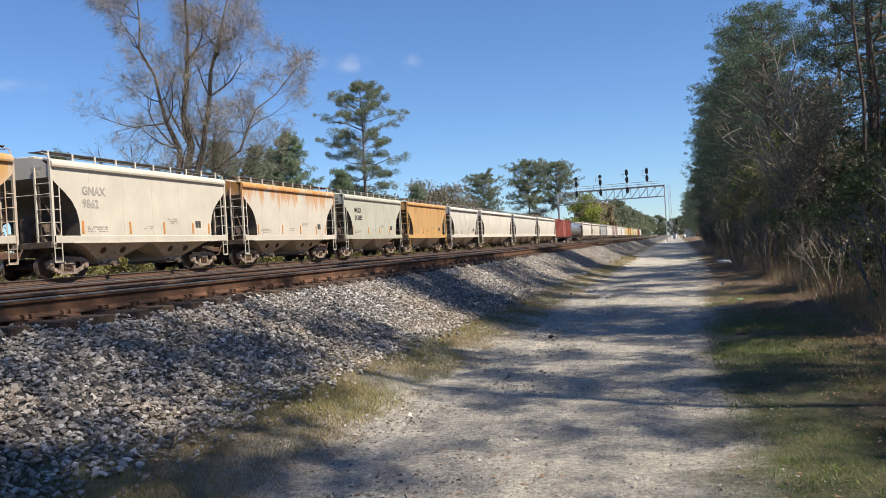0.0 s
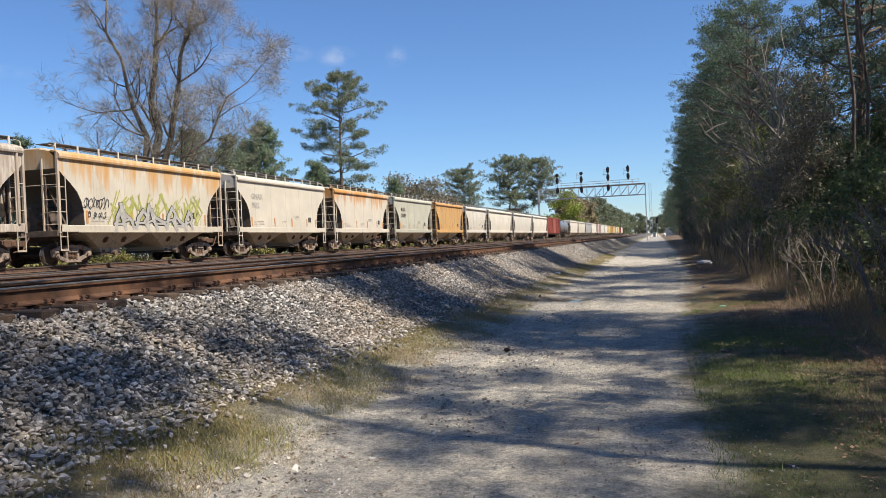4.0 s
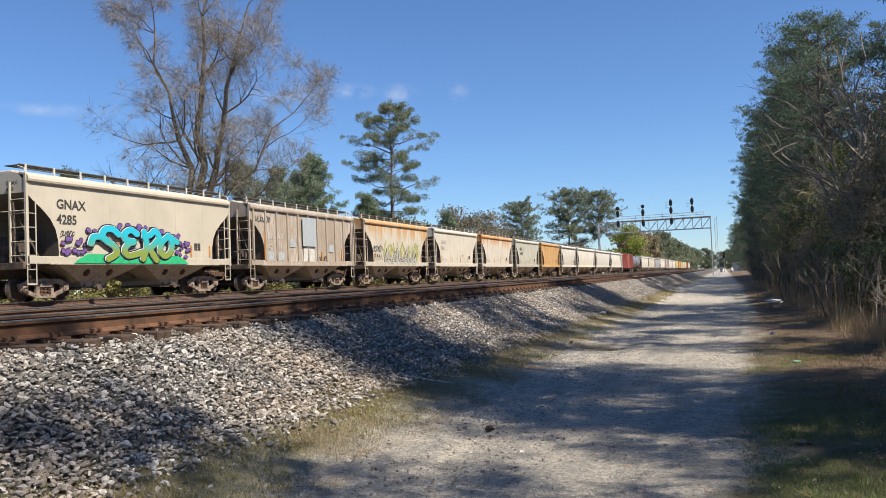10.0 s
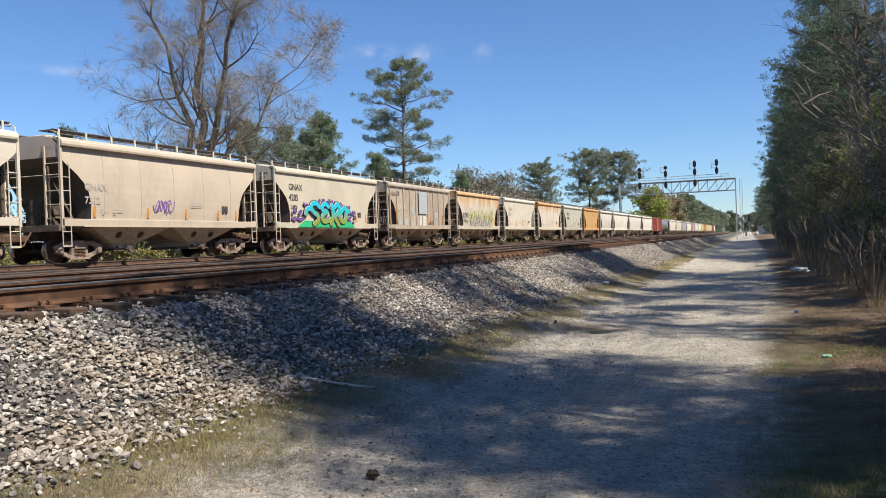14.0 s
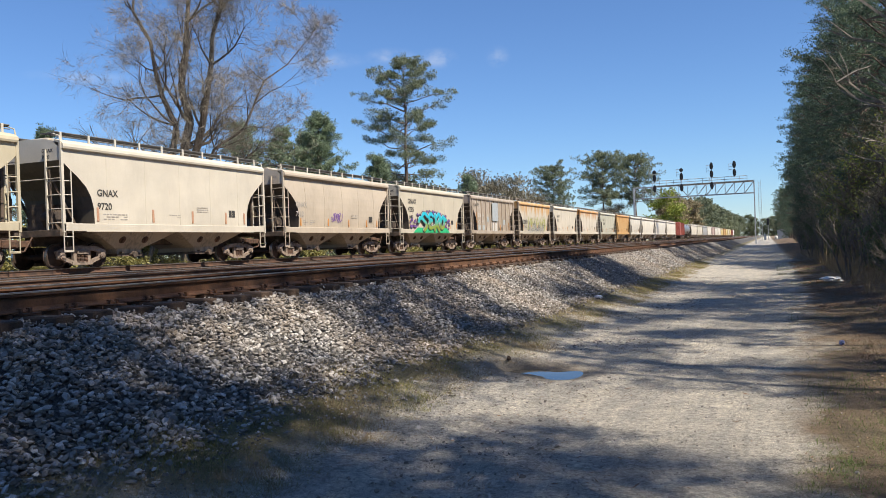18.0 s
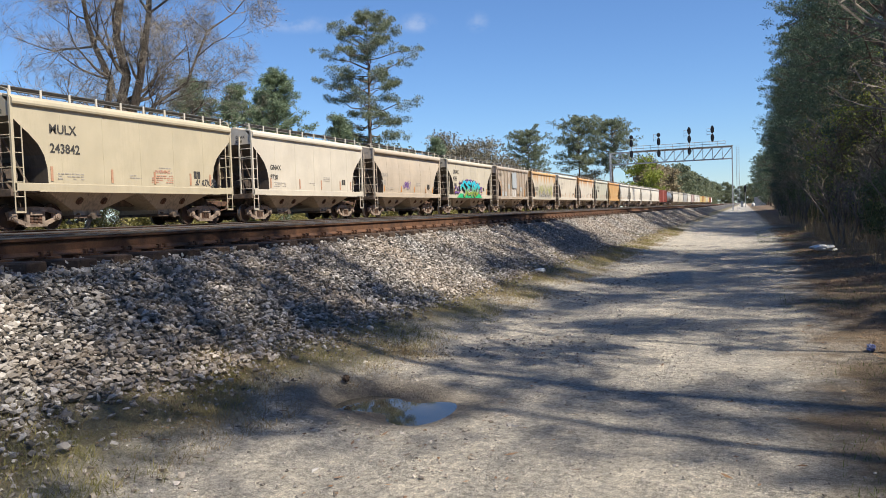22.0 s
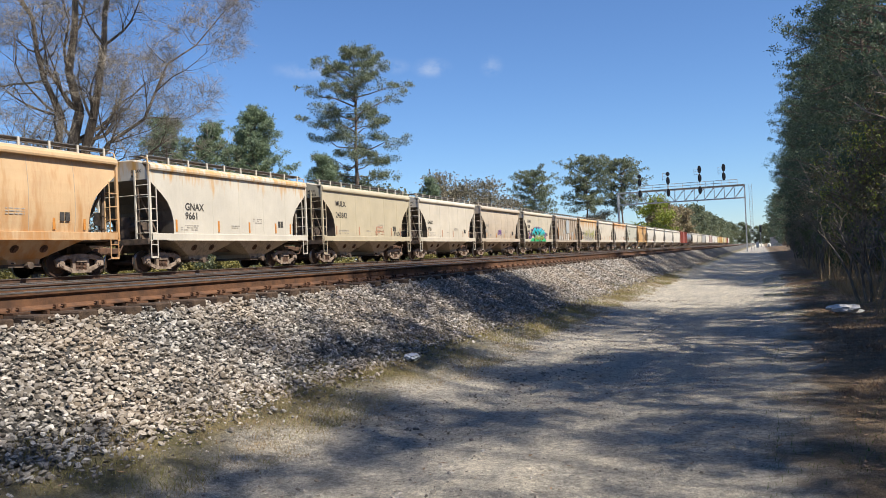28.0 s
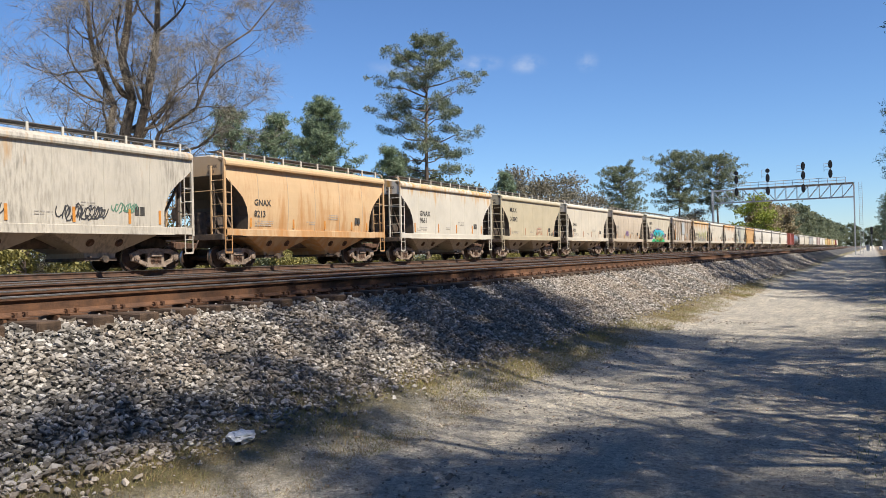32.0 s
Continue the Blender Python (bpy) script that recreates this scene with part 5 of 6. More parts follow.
def pad_pine(seed, h, bare, spread, limbs, shoots, per, nlen, nwid, thin=1.0, puff=(0.75, 1.5)):
    """Pine whose limbs end in flat, separate pads of needles with gaps of sky between them."""
    rng = np.random.default_rng(seed)
    wood, pads = M(), []
    lean = rng.normal(size=2) * 0.012 * h
    limb(wood, (0, 0, -0.3), (lean[0], lean[1], h * 0.97), (0.011 * h + 0.05) * thin, 0.03, rng, 7, 0.03, 8)
    top = np.array((lean[0], lean[1], h * 0.97))
    for i in range(limbs):
        k = (i + rng.uniform(0, 1)) / limbs
        base = top * (bare + (0.985 - bare) * k)
        wide = (0.55 + 0.45 * math.sin(math.pi * (0.10 + 0.70 * k))) * min(1.0, 3.6 * (1.06 - k)) ** 0.7
        reach = spread * wide * rng.choice([0.4, 0.65, 0.85, 1.0, 1.0, 1.22])
        a = i * 2.4 + rng.uniform(-0.6, 0.6)
        rise = -0.12 + 0.55 * k + rng.uniform(-0.3, 0.42)
        tip = base + np.array((math.cos(a), math.sin(a), rise)) * reach
        limb(wood, base, tip, (0.02 + 0.016 * reach) * thin, 0.012 * thin, rng, 3, 0.16, 4)
        for j in range(shoots):
            g = 0.38 + 0.64 * (j + rng.uniform(0, 1)) / shoots
            p = base + (tip - base) * g
            b = a + rng.uniform(0.3, 1.2) * (1 if j % 2 else -1) * (1 if g < 0.9 else 0.3)
            e = p + np.array((math.cos(b), math.sin(b), rng.uniform(-0.1, 0.8))) * (0.25 + 0.2 * reach * (1.25 - 0.6 * g)) * rng.uniform(0.6, 1.25)
            wood.tube(p, e, 0.013, 0.007, 3)
            r = nlen * rng.uniform(*puff)
            n = int(per * rng.uniform(0.6, 1.3))
            d = rng.normal(size=(n, 3))
            d /= np.linalg.norm(d, axis=1)[:, None]
            pads.append(e + d * rng.uniform(0.2, 1.0, (n, 1)) ** 0.5 * (r, r, r * 0.62))
    pads.append(top + (0, 0, 0.1) + rng.normal(size=(per * 3, 3)) * (nlen, nlen, nlen * 1.3))
    return wood, needles(np.concatenate(pads), 1, nlen, nwid, rng, 0.45)


def finish_tree(name, wood, v, mat, bark, label, group, crown="crown"):
    t = tagged(new(name), label, "tree" if "shrub" not in name else "shrub", group)
    part("trunk", wood, bark, t)
    part(crown, array_mesh(crown, v, quads(v), mat), None, t)
    return t


def bare_tree(seed, h, stems, spread, depth, mat_wood, label, group, buds=True):
    """Leafless spreading tree: several stems that fork again and again into fine twigs with swelling buds."""
    rng = np.random.default_rng(seed)
    wood, tw, cs = M(), [], []

    def grow(p, d, L, r, k):
        q = p + d * L
        mid = (p + q) / 2 + rng.normal(size=3) * L * 0.06
        n = 7 if k == 0 else (5 if k < 3 else 3)
        wood.tube(p, mid, r, r * 0.85, n)
        wood.tube(mid, q, r * 0.85, r * 0.7, n)
        if k >= depth:
            for _ in range(5):
                e = d + rng.normal(size=3) * 0.55 + np.array((0, 0, 0.15))
                e /= np.linalg.norm(e)
                l = rng.uniform(0.6, 1.3) * h / 22
                tw.append((q if rng.random() < 0.6 else mid, e, l))
                cs.append((q if rng.random() < 0.6 else mid) + e * l)
            return
        for j in range(3 if k > 0 and rng.random() < 0.55 else 2):
            e = d + rng.normal(size=3) * (0.42 if k else 0.3) * (spread if k < 2 else 1)
            e[2] += 0.22 if k < 3 else 0.05
            e /= np.linalg.norm(e)
            grow(q if j < 2 else mid, e, L * rng.uniform(0.62, 0.9), r * rng.uniform(0.55, 0.72), k + 1)

    for s in range(stems):
        a = 2 * math.pi * s / stems + 0.5 + rng.uniform(-0.4, 0.4)
        d = np.array((math.cos(a) * 0.2 * spread, math.sin(a) * 0.2 * spread, 1.0))
        grow(np.array((math.cos(a) * 0.2, math.sin(a) * 0.2, -0.3)), d / np.linalg.norm(d), h * 0.27, h * 0.0135, 0)
    o = np.array([t[0] for t in tw])
    e = np.array([t[1] * t[2] for t in tw])
    rngs = rng.normal(size=o.shape)
    s = np.cross(e, rngs)
    s = s / (np.linalg.norm(s, axis=1)[:, None] + 1e-9) * 0.011 * h / 22
    side = np.cross(s, e) * 0.25
    v = [np.stack([o - s, o + s, o + e * 0.6 + s * 0.6 + side, o + e], 1).reshape(-1, 3)]
    for k in (0.25, 0.5, 0.75):
        b = o + e * k
        e2 = e * 0.5 + rng.normal(size=e.shape) * np.linalg.norm(e, axis=1)[:, None] * 0.35
        v.append(np.stack([b - s * 0.7, b + s * 0.7, b + e2 * 0.6 + s * 0.5, b + e2], 1).reshape(-1, 3))
    v = np.concatenate(v)
    t = tagged(new("bare_tree"), label, "tree", group)
    part("trunk", wood, mat_wood, t)
    part("twig_mass", array_mesh("twig_mass", v, quads(v), TWIG), None, t)
    if buds:
        bv = needles(np.array(cs), 2, 0.16 * h / 22, 0.06 * h / 22, rng)
        part("bud_mass", array_mesh("bud_mass", bv, quads(bv), BUD), None, t)
    return t


def stem_tree(seed, leads, label, group):
    """Old leafless tree: leading stems from one low fork, side limbs at all heights, fine drooping twigs with buds."""
    rng = np.random.default_rng(seed)
    wood, o, e = M(), [], []

    def unit(v):
        return v / (np.linalg.norm(v) + 1e-9)

    def branch(p, d, L, r, k):
        """k: 0 limb, 1 side branch, 2 fine branch."""
        steps = (6, 4, 3)[k]
        q = p
        for i in range(steps):
            d = unit(d + rng.normal(size=3) * (0.16, 0.22, 0.3)[k] + np.array((0, 0, (0.10, 0.05, -0.02)[k])))
            n = q + d * L / steps
            f = 1 - 0.8 * i / steps
            wood.tube(q, n, r * f, r * (f - 0.8 / steps), (5, 4, 3)[k])
            q = n
            if k < 2 and i > 0:
                for _ in range(1 + int(rng.random() < (0.75, 0.55)[k])):
                    side = unit(d + unit(rng.normal(size=3)) * 0.95)
                    branch(q, side, L * rng.uniform(0.28, 0.5), r * f * 0.45, k + 1)
            if k == 2:
                for _ in range(4):
                    o.append(q)
                    e.append(unit(d + rng.normal(size=3) * 0.6 + np.array((0, 0, -0.05))) * rng.uniform(0.5, 1.2))

    for tip, r0 in leads:
        a, b = np.array((rng.uniform(-0.4, 0.4), rng.uniform(-0.4, 0.4), -0.3)), np.array(tip, float)
        q, N_ = a, 11
        for i in range(N_):
            t = (i + 1) / N_
            n = a + (b - a) * np.array((t ** 2.0, t ** 2.0, t)) + rng.normal(size=3) * 0.30 * (0.3 + t)
            wood.tube(q, n, r0 * (1 - 0.88 * i / N_), r0 * (1 - 0.88 * t), 8)
            q = n
            if i >= 2:
                for _ in range(1 + int(rng.random() < 0.85)):
                    ang = rng.uniform(0, 2 * math.pi)
                    d = unit(np.array((math.cos(ang), math.sin(ang), rng.uniform(0.15, 0.9))) + (b - a) * (1, 1, 0) * 0.05)
                    branch(q, d, (3.2 + 4.6 * (1 - t) ** 0.8) * rng.uniform(0.6, 1.25), r0 * 0.36 * (1.1 - t * 0.75), 0)
    o, e = np.array(o), np.array(e)
    s = np.cross(e, rng.normal(size=e.shape))
    s = s / (np.linalg.norm(s, axis=1)[:, None] + 1e-9) * 0.0085
    v = [np.stack([o - s, o + s, o + e * 0.6 + s * 0.6, o + e], 1).reshape(-1, 3)]
    for k in (0.35, 0.65):
        b = o + e * k
        e2 = e * 0.45 + rng.normal(size=e.shape) * np.linalg.norm(e, axis=1)[:, None] * 0.32
        v.append(np.stack([b - s * 0.7, b + s * 0.7, b + e2 * 0.6 + s * 0.5, b + e2], 1).reshape(-1, 3))
    v = np.concatenate(v)
    t = tagged(new("bare_tree"), label, "tree", group)
    part("trunk", wood, DARKBARK, t)
    part("twig_mass", array_mesh("twig_mass", v, quads(v), TWIG), None, t)
    high = o[:, 2] > 16 - 0.55 * o[:, 0] + rng.uniform(0, 8, len(o))
    bv = needles((o + e)[high], 1, 0.13, 0.04, rng)
    part("bud_mass", array_mesh("bud_mass", bv, quads(bv), BUD), None, t)
    return t


def clump_tree(seed, h, w, mat, bark, per, size, name, label, group, blobs=26, gap=0.0, low=0.1):
    """Broad-crowned tree or shrub: limbs that end in uneven clouds of leaves."""
    rng = np.random.default_rng(seed)
    wood, cs = M(), []
    limb(wood, (0, 0, -0.3), (0, 0, h * 0.7), 0.012 * h + 0.03, 0.03, rng, 4, 0.06, 6)
    for i in range(blobs):
        f = low + (0.97 - low) * (i + rng.random()) / blobs
        a = rng.uniform(0, 2 * math.pi)
        k = (f - low) / (1 - low)
        r = w * 0.5 * math.sqrt(max(0.05, 1 - (2 * k - 0.85) ** 2 / 1.5)) * rng.uniform(0.35, 1.0)
        c = np.array((math.cos(a) * r, math.sin(a) * r, f * h))
        limb(wood, (0, 0, max(0.0, min(f, 0.7) * h - r * 0.6)), c, 0.02 + 0.006 * h * 0.3, 0.012, rng, 2, 0.1, 4)
        n = max(6, int(per * rng.uniform(0.5, 1.3)))
        cs.append(c + rng.normal(size=(n, 3)) * (w * 0.085, w * 0.085, h * 0.032 + 0.08))
    c = np.concatenate(cs)
    v = needles(c, 4, size, size * 0.5, rng, 0.0)
    return finish_tree(name, wood, v, mat, bark, label, group)


def stand(ob, x, y, turn=0.0, scale=1.0, sink=0.0):
    ob.matrix_basis = Matrix.Translation((x, y, earth_z(x, y) - sink)) @ Matrix.Rotation(turn, 4, "Z") @ Matrix.Scale(scale, 4)
    return ob


def again(ob, x, y, turn=0.0, scale=1.0):
    c = copy_thing(ob, Matrix.Identity(4))
    return stand(c, x, y, turn, scale)


def single_trees():
    g = "trees beyond the tracks"
    leads = [(0.7, 0.6, 27.5, 0.52), (-4.6, 0.5, 25.5, 0.36), (4.4, -1.0, 26.0, 0.46), (9.6, 0.6, 18.5, 0.24)]
    big = stem_tree(11, [((l * 0.84 - d * 0.54, l * 0.54 + d * 0.84, z), r) for l, d, z, r in leads], "tall leafless many-stemmed tree with brown buds", g)
    stand(big, -42.3, 63.3, 0.0)
    side = bare_tree(12, 17.0, 3, 1.3, 4, GREYBARK, "smaller leafless tree with fine grey twigs", g)
    stand(side, -51.0, 67.0, 0.0)
    w, v = pad_pine(27, 24.0, 0.14, 4.3, 80, 8, 110, 0.24, 0.052, puff=(1.4, 3.0))
    stand(finish_tree("pine_tree", w, v, NEEDLE, BARK, "tall pine with open ragged crown", g), -38.6, 96.5, 1.0)
    w, v = pine_tree(22, 16.2, 0.05, 3.9, 3, 26, 0.42, 0.045, NEEDLE_B, limbs=80, shoots=6, cone=True)
    stand(finish_tree("pine_tree", w, v, NEEDLE_B, BARK, "young bushy blue-green pine", g), -44.6, 88.0, 0.3)
    w, v = pine_tree(23, 22.0, 0.47, 5.6, 3, 20, 0.58, 0.07, NEEDLE, limbs=60, shoots=6)
    p3 = finish_tree("pine_tree", w, v, NEEDLE, BARK, "mature pine with rounded crown", g)
    stand(p3, -35.5, 200.0, 0.4)
    again(p3, -31.0, 221.0, 2.2, 1.05)
    again(p3, -44.8, 190.0, 4.0, 0.86)
    y1 = clump_tree(31, 13.5, 10.0, LEAF_Y, BARK, 46, 0.5, "leafy_tree", "fresh yellow-green leafy tree", g, 34)
    stand(y1, -31.8, 292.0, 0.0, 1.3)
    return p3


single_trees()



def far_trees():
    g = "distant trees along the line"
    rnd = random.Random(4)
    thick = clump_tree(41, 9.0, 9.0, HAZE, GREYBARK, 170, 0.19, "bare_thicket_tree", "low grey-brown leafless thicket tree", g, 30, low=0.05)
    stand(thick, -42, 122)
    olive = clump_tree(42, 10.0, 8.0, NEEDLE, BARK, 130, 0.28, "bushy_tree", "dark olive bushy tree", g, 30, low=0.05)
    stand(olive, -40, 104)
    for i in range(18):
        again(thick, -36 - rnd.uniform(0, 22), 112 + i * 9 + rnd.uniform(-3, 3), rnd.uniform(0, 6), rnd.uniform(0.95, 1.4))
    for x, y, k in ((-58, 66, 0.95), (-66, 60, 1.0), (-52, 73, 0.9)):
        again(thick, x, y, rnd.uniform(0, 6), k)
    for x, y, k in ((-39, 76, 0.72), (-50, 84, 0.95), (-44, 112, 0.8), (-36, 128, 0.6), (-46, 98, 0.95)):
        again(olive, x, y, rnd.uniform(0, 6), k)
    w, v = pine_tree(24, 15.0, 0.12, 3.4, 3, 22, 0.45, 0.05, NEEDLE_B, limbs=60, shoots=5, cone=True)
    p = finish_tree("pine_tree", w, v, NEEDLE_B, BARK, "slender middle-sized pine beyond the tracks", g)
    stand(p, -49.5, 92.0)
    for x, y, k in ((-54, 60, 0.8), (-62, 72, 0.8), (-40.0, 92, 0.78), (-50.0, 81.4, 1.00), (-47.0, 83.8, 0.97), (-36, 110, 0.7)):
        again(p, x, y, rnd.uniform(0, 6), k)
    hz = clump_tree(43, 15.0, 11.0, TANWOOD, GREYBARK, 70, 0.6, "bare_wood_tree", "leafless brown woodland tree", g, 34, low=0.03)
    stand(hz, -33, 336)
    for i in range(7):
        again(hz, -35.5 + rnd.uniform(-4, 2), 345 + i * 13, rnd.uniform(0, 6), rnd.uniform(1.2, 1.45))
    gr = clump_tree(44, 17.0, 12.0, NEEDLE, BARK, 60, 0.7, "wood_edge_tree", "dark green woodland-edge tree", g, 34, low=0.03)
    stand(gr, -34.5, 446)
    for i in range(22):
        again(gr, -36 + rnd.uniform(-5, 2), 440 + i * 26, rnd.uniform(0, 6), rnd.uniform(1.2, 1.5))
    for i in range(10):
        again(gr, -70 + rnd.uniform(-8, 8), 120 + i * 14, rnd.uniform(0, 6), rnd.uniform(0.5, 0.7))
    for i in range(12):
        again(gr, -60 + i * 9 + rnd.uniform(-2, 2), 1080 + rnd.uniform(0, 60), rnd.uniform(0, 6), rnd.uniform(1.2, 1.7))
    sh = clump_tree(45, 1.7, 3.0, SCRUB, BARK, 60, 0.13, "roadside_shrub", "low green shrub beyond the train", "shrubs beyond the train", 16, low=0.02)
    stand(sh, -29, 30)
    for i in range(22):
        again(olive, -66 + rnd.uniform(-9, 9), 22 + i * 8, rnd.uniform(0, 6), rnd.uniform(0.35, 0.6))
    for i in range(46):
        again(sh if i % 3 else thick, -50 + rnd.uniform(-4, 4), 8 + i * 4.6, rnd.uniform(0, 6), rnd.uniform(1.7, 2.5) if i % 3 else rnd.uniform(0.4, 0.6))
    for i in range(46):
        again(sh, -28.5 - rnd.uniform(0, 9), 12 + i * 3.4 + rnd.uniform(-2, 2), rnd.uniform(0, 6), rnd.uniform(0.5, 1.35))


far_trees()


# pines added as shadow casters: kind, x, y, turn, scale
SHADE_PINES = (
    ("high", 12.76, -0.39, 1.46, 1.10),
    ("high", 8.21, 1.48, 2.14, 1.17),
    ("pine", 13.41, 3.60, 5.40, 0.76),
    ("high", 11.51, 5.20, 4.88, 0.85),
    ("high", 7.59, 6.02, 5.32, 1.16),
    ("high", 13.28, 6.22, 5.19, 0.81),
    ("high", 7.17, 8.13, 0.76, 0.67),
    ("high", 10.54, 10.74, 0.71, 0.81),
    ("high", 11.76, 11.59, 3.56, 0.95),
    ("pine", 9.04, 11.95, 2.91, 0.62),
    ("high", 13.99, 12.38, 4.34, 1.22),
    ("high", 8.52, 13.32, 3.77, 0.93),
    ("high", 7.16, 13.35, 2.12, 0.96),
    ("high", 10.83, 13.83, 1.58, 0.85),
    ("high", 8.04, 14.79, 5.91, 1.06),
    ("high", 12.73, 19.17, 0.80, 0.86),
    ("high", 9.03, 19.41, 1.87, 1.13),
    ("high", 7.34, 21.06, 3.82, 1.24),
    ("high", 7.18, 23.31, 1.21, 0.75),
    ("high", 13.05, 24.00, 2.85, 0.72),
    ("high", 11.98, 24.95, 2.19, 0.92),
    ("high", 13.02, 26.09, 4.91, 0.74),
    ("high", 10.62, 27.67, 2.22, 0.98),
    ("high", 11.34, 30.01, 1.72, 0.81),
    ("high", 8.22, 30.18, 3.62, 0.82),
    ("high", 8.20, 31.99, 5.31, 0.61),
    ("high", 7.05, 33.77, 3.15, 1.10),
    ("high", 11.72, 35.35, 6.22, 1.24),
    ("high", 7.96, 35.60, 3.35, 1.17),
    ("pine", 8.42, 38.19, 1.54, 0.92),
)


def woods():
    g = "trees of the wood beside the road"
    rnd = random.Random(9)
    kinds = []
    for k, (h, sp, bare, nm) in enumerate(((19.0, 3.3, 0.08, NEEDLE_D), (16.5, 3.2, 0.05, NEEDLE_D), (20.5, 3.5, 0.18, NEEDLE_D))):
        w, v = pad_pine(60 + k, h, bare, sp, 80, 6, 64, 0.20, 0.036, puff=(1.4, 2.8))
        kinds.append(finish_tree("wood_pine", w, v, nm, BARK, "tall dark green pine of the dense wood", g))
    leafy = [clump_tree(70 + k, h, wd, LEAF, BARK, 125, 0.125, "evergreen_tree", "dense dark evergreen broadleaf tree", g, 44, low=0.04) for k, (h, wd) in enumerate(((9.0, 5.0), (12.0, 5.6)))]
    bare = [bare_tree(80 + k, h, 2, 1.0, 4, PALEBARK, "thin leafless tree with pale twigs in the wood edge", g, False) for k, h in enumerate((9.0, 12.5))]
    brown = [clump_tree(77 + k, h, wd, mt, GREYBARK, pr, sz, "brushy_tree", lb, g, 40, low=0.05) for k, (h, wd, mt, pr, sz, lb) in enumerate(((8.0, 4.4, HAZE, 60, 0.12, "grey-brown twiggy leafless tree in the wood edge"), (9.5, 4.6, OLIVELEAF, 80, 0.10, "olive-brown leafy tree in the wood edge")))]
    spring = clump_tree(75, 7.0, 4.0, LEAF_Y, BARK, 26, 0.075, "sprouting_tree", "thin young tree with fresh green leaves", g, 26, low=0.2)
    first = set()

    def put(ob, x, y, s):
        if ob.name in first:
            return again(ob, x, y, rnd.uniform(0, 6.28), s)
        first.add(ob.name)
        return stand(ob, x, y, rnd.uniform(0, 6.28), s)

    w, v = pad_pine(66, 20.0, 0.66, 2.0, 24, 6, 40, 0.24, 0.045, thin=0.25, puff=(1.2, 2.4))
    high = finish_tree("wood_pine", w, v, NEEDLE_D, BARK, "tall pine with a high open crown, added to shade the road", g)
    # tall pines added along the walk, mostly unseen, to shade the road in bands
    for kind, xx, yy, turn, k in SHADE_PINES:
        ob = high if kind == "high" else kinds[0]
        if ob.name in first:
            again(ob, xx, yy, turn, k)
        else:
            first.add(ob.name)
            stand(ob, xx, yy, turn, k)
    for i in range(7):
        put(kinds[i % 3], 13.6 + rnd.uniform(-0.6, 1.6), 34.0 + 3.6 * i, rnd.uniform(0.85, 1.0))
    y = 13.5
    while y < 150:
        far = y > 70
        gap = 12 < y < 56
        if not gap:
            put(kinds[rnd.randrange(3)], 6.8 + rnd.uniform(-0.9, 1.0), y, rnd.uniform(0.88, 1.14))
        open_side = 19 < y < 29
        back_off = 3.2 if 15 < y < 31 else 0.0
        put(leafy[rnd.randrange(2)], (9.6 if open_side else 7.2) + rnd.uniform(-0.4, 1.0), y + 1.9, rnd.uniform(0.5, 0.72))
        if rnd.random() < 0.6:
            put(leafy[rnd.randrange(2)], (10.2 if open_side else 7.2) + rnd.uniform(-0.3, 1.4), y + 4.2, rnd.uniform(0.5, 0.75))
        if rnd.random() < 0.6:
            put(brown[0], 5.2 + back_off + rnd.uniform(-0.3, 0.6), y + rnd.uniform(0, 2), rnd.uniform(0.45, 0.8))
        if rnd.random() < 0.6 and y < 90:
            put(bare[rnd.randrange(2)], 5.0 + back_off + rnd.uniform(-0.3, 0.9), y + rnd.uniform(0.5, 3), rnd.uniform(0.5, 0.85))
        if rnd.random() < 0.45 and not gap:
            put(kinds[rnd.randrange(3)], 10.2 + rnd.uniform(-1.2, 1.5), y + 2.2, rnd.uniform(0.9, 1.1))
        if rnd.random() < 0.7:
            put(leafy[rnd.randrange(2)], 9.5 + rnd.uniform(-1.0, 2.0), y + rnd.uniform(0, 3), rnd.uniform(0.6, 0.9))
        put(brown[rnd.randrange(2)], (8.6 if back_off else 5.6) + rnd.uniform(-0.3, 0.9), y + rnd.uniform(2, 4), rnd.uniform(0.6, 1.0))
        if 8 < y < 60 and rnd.random() < 0.6:
            put(spring, 4.6 + back_off + rnd.uniform(-0.4, 0.6), y + rnd.uniform(0, 3), rnd.uniform(0.7, 1.1))
        y += rnd.uniform(5.6, 7.6) * (1.0 if not far else 0.75)
    for i in range(24):
        put(kinds[rnd.randrange(3)], 6.3 + rnd.uniform(-0.6, 3.0), 152 + i * 11, rnd.uniform(0.8, 1.1))
    for i in range(12):
        put(leafy[rnd.randrange(2)], 17 + rnd.uniform(-2, 3), -20 + i * 12.5, rnd.uniform(0.8, 1.0))

    for k, ob in enumerate((*kinds, *leafy, *bare, *brown, spring)):
        if ob.name not in first:
            put(ob, 7.5, 64.0 + 5 * k, 0.7)


woods()


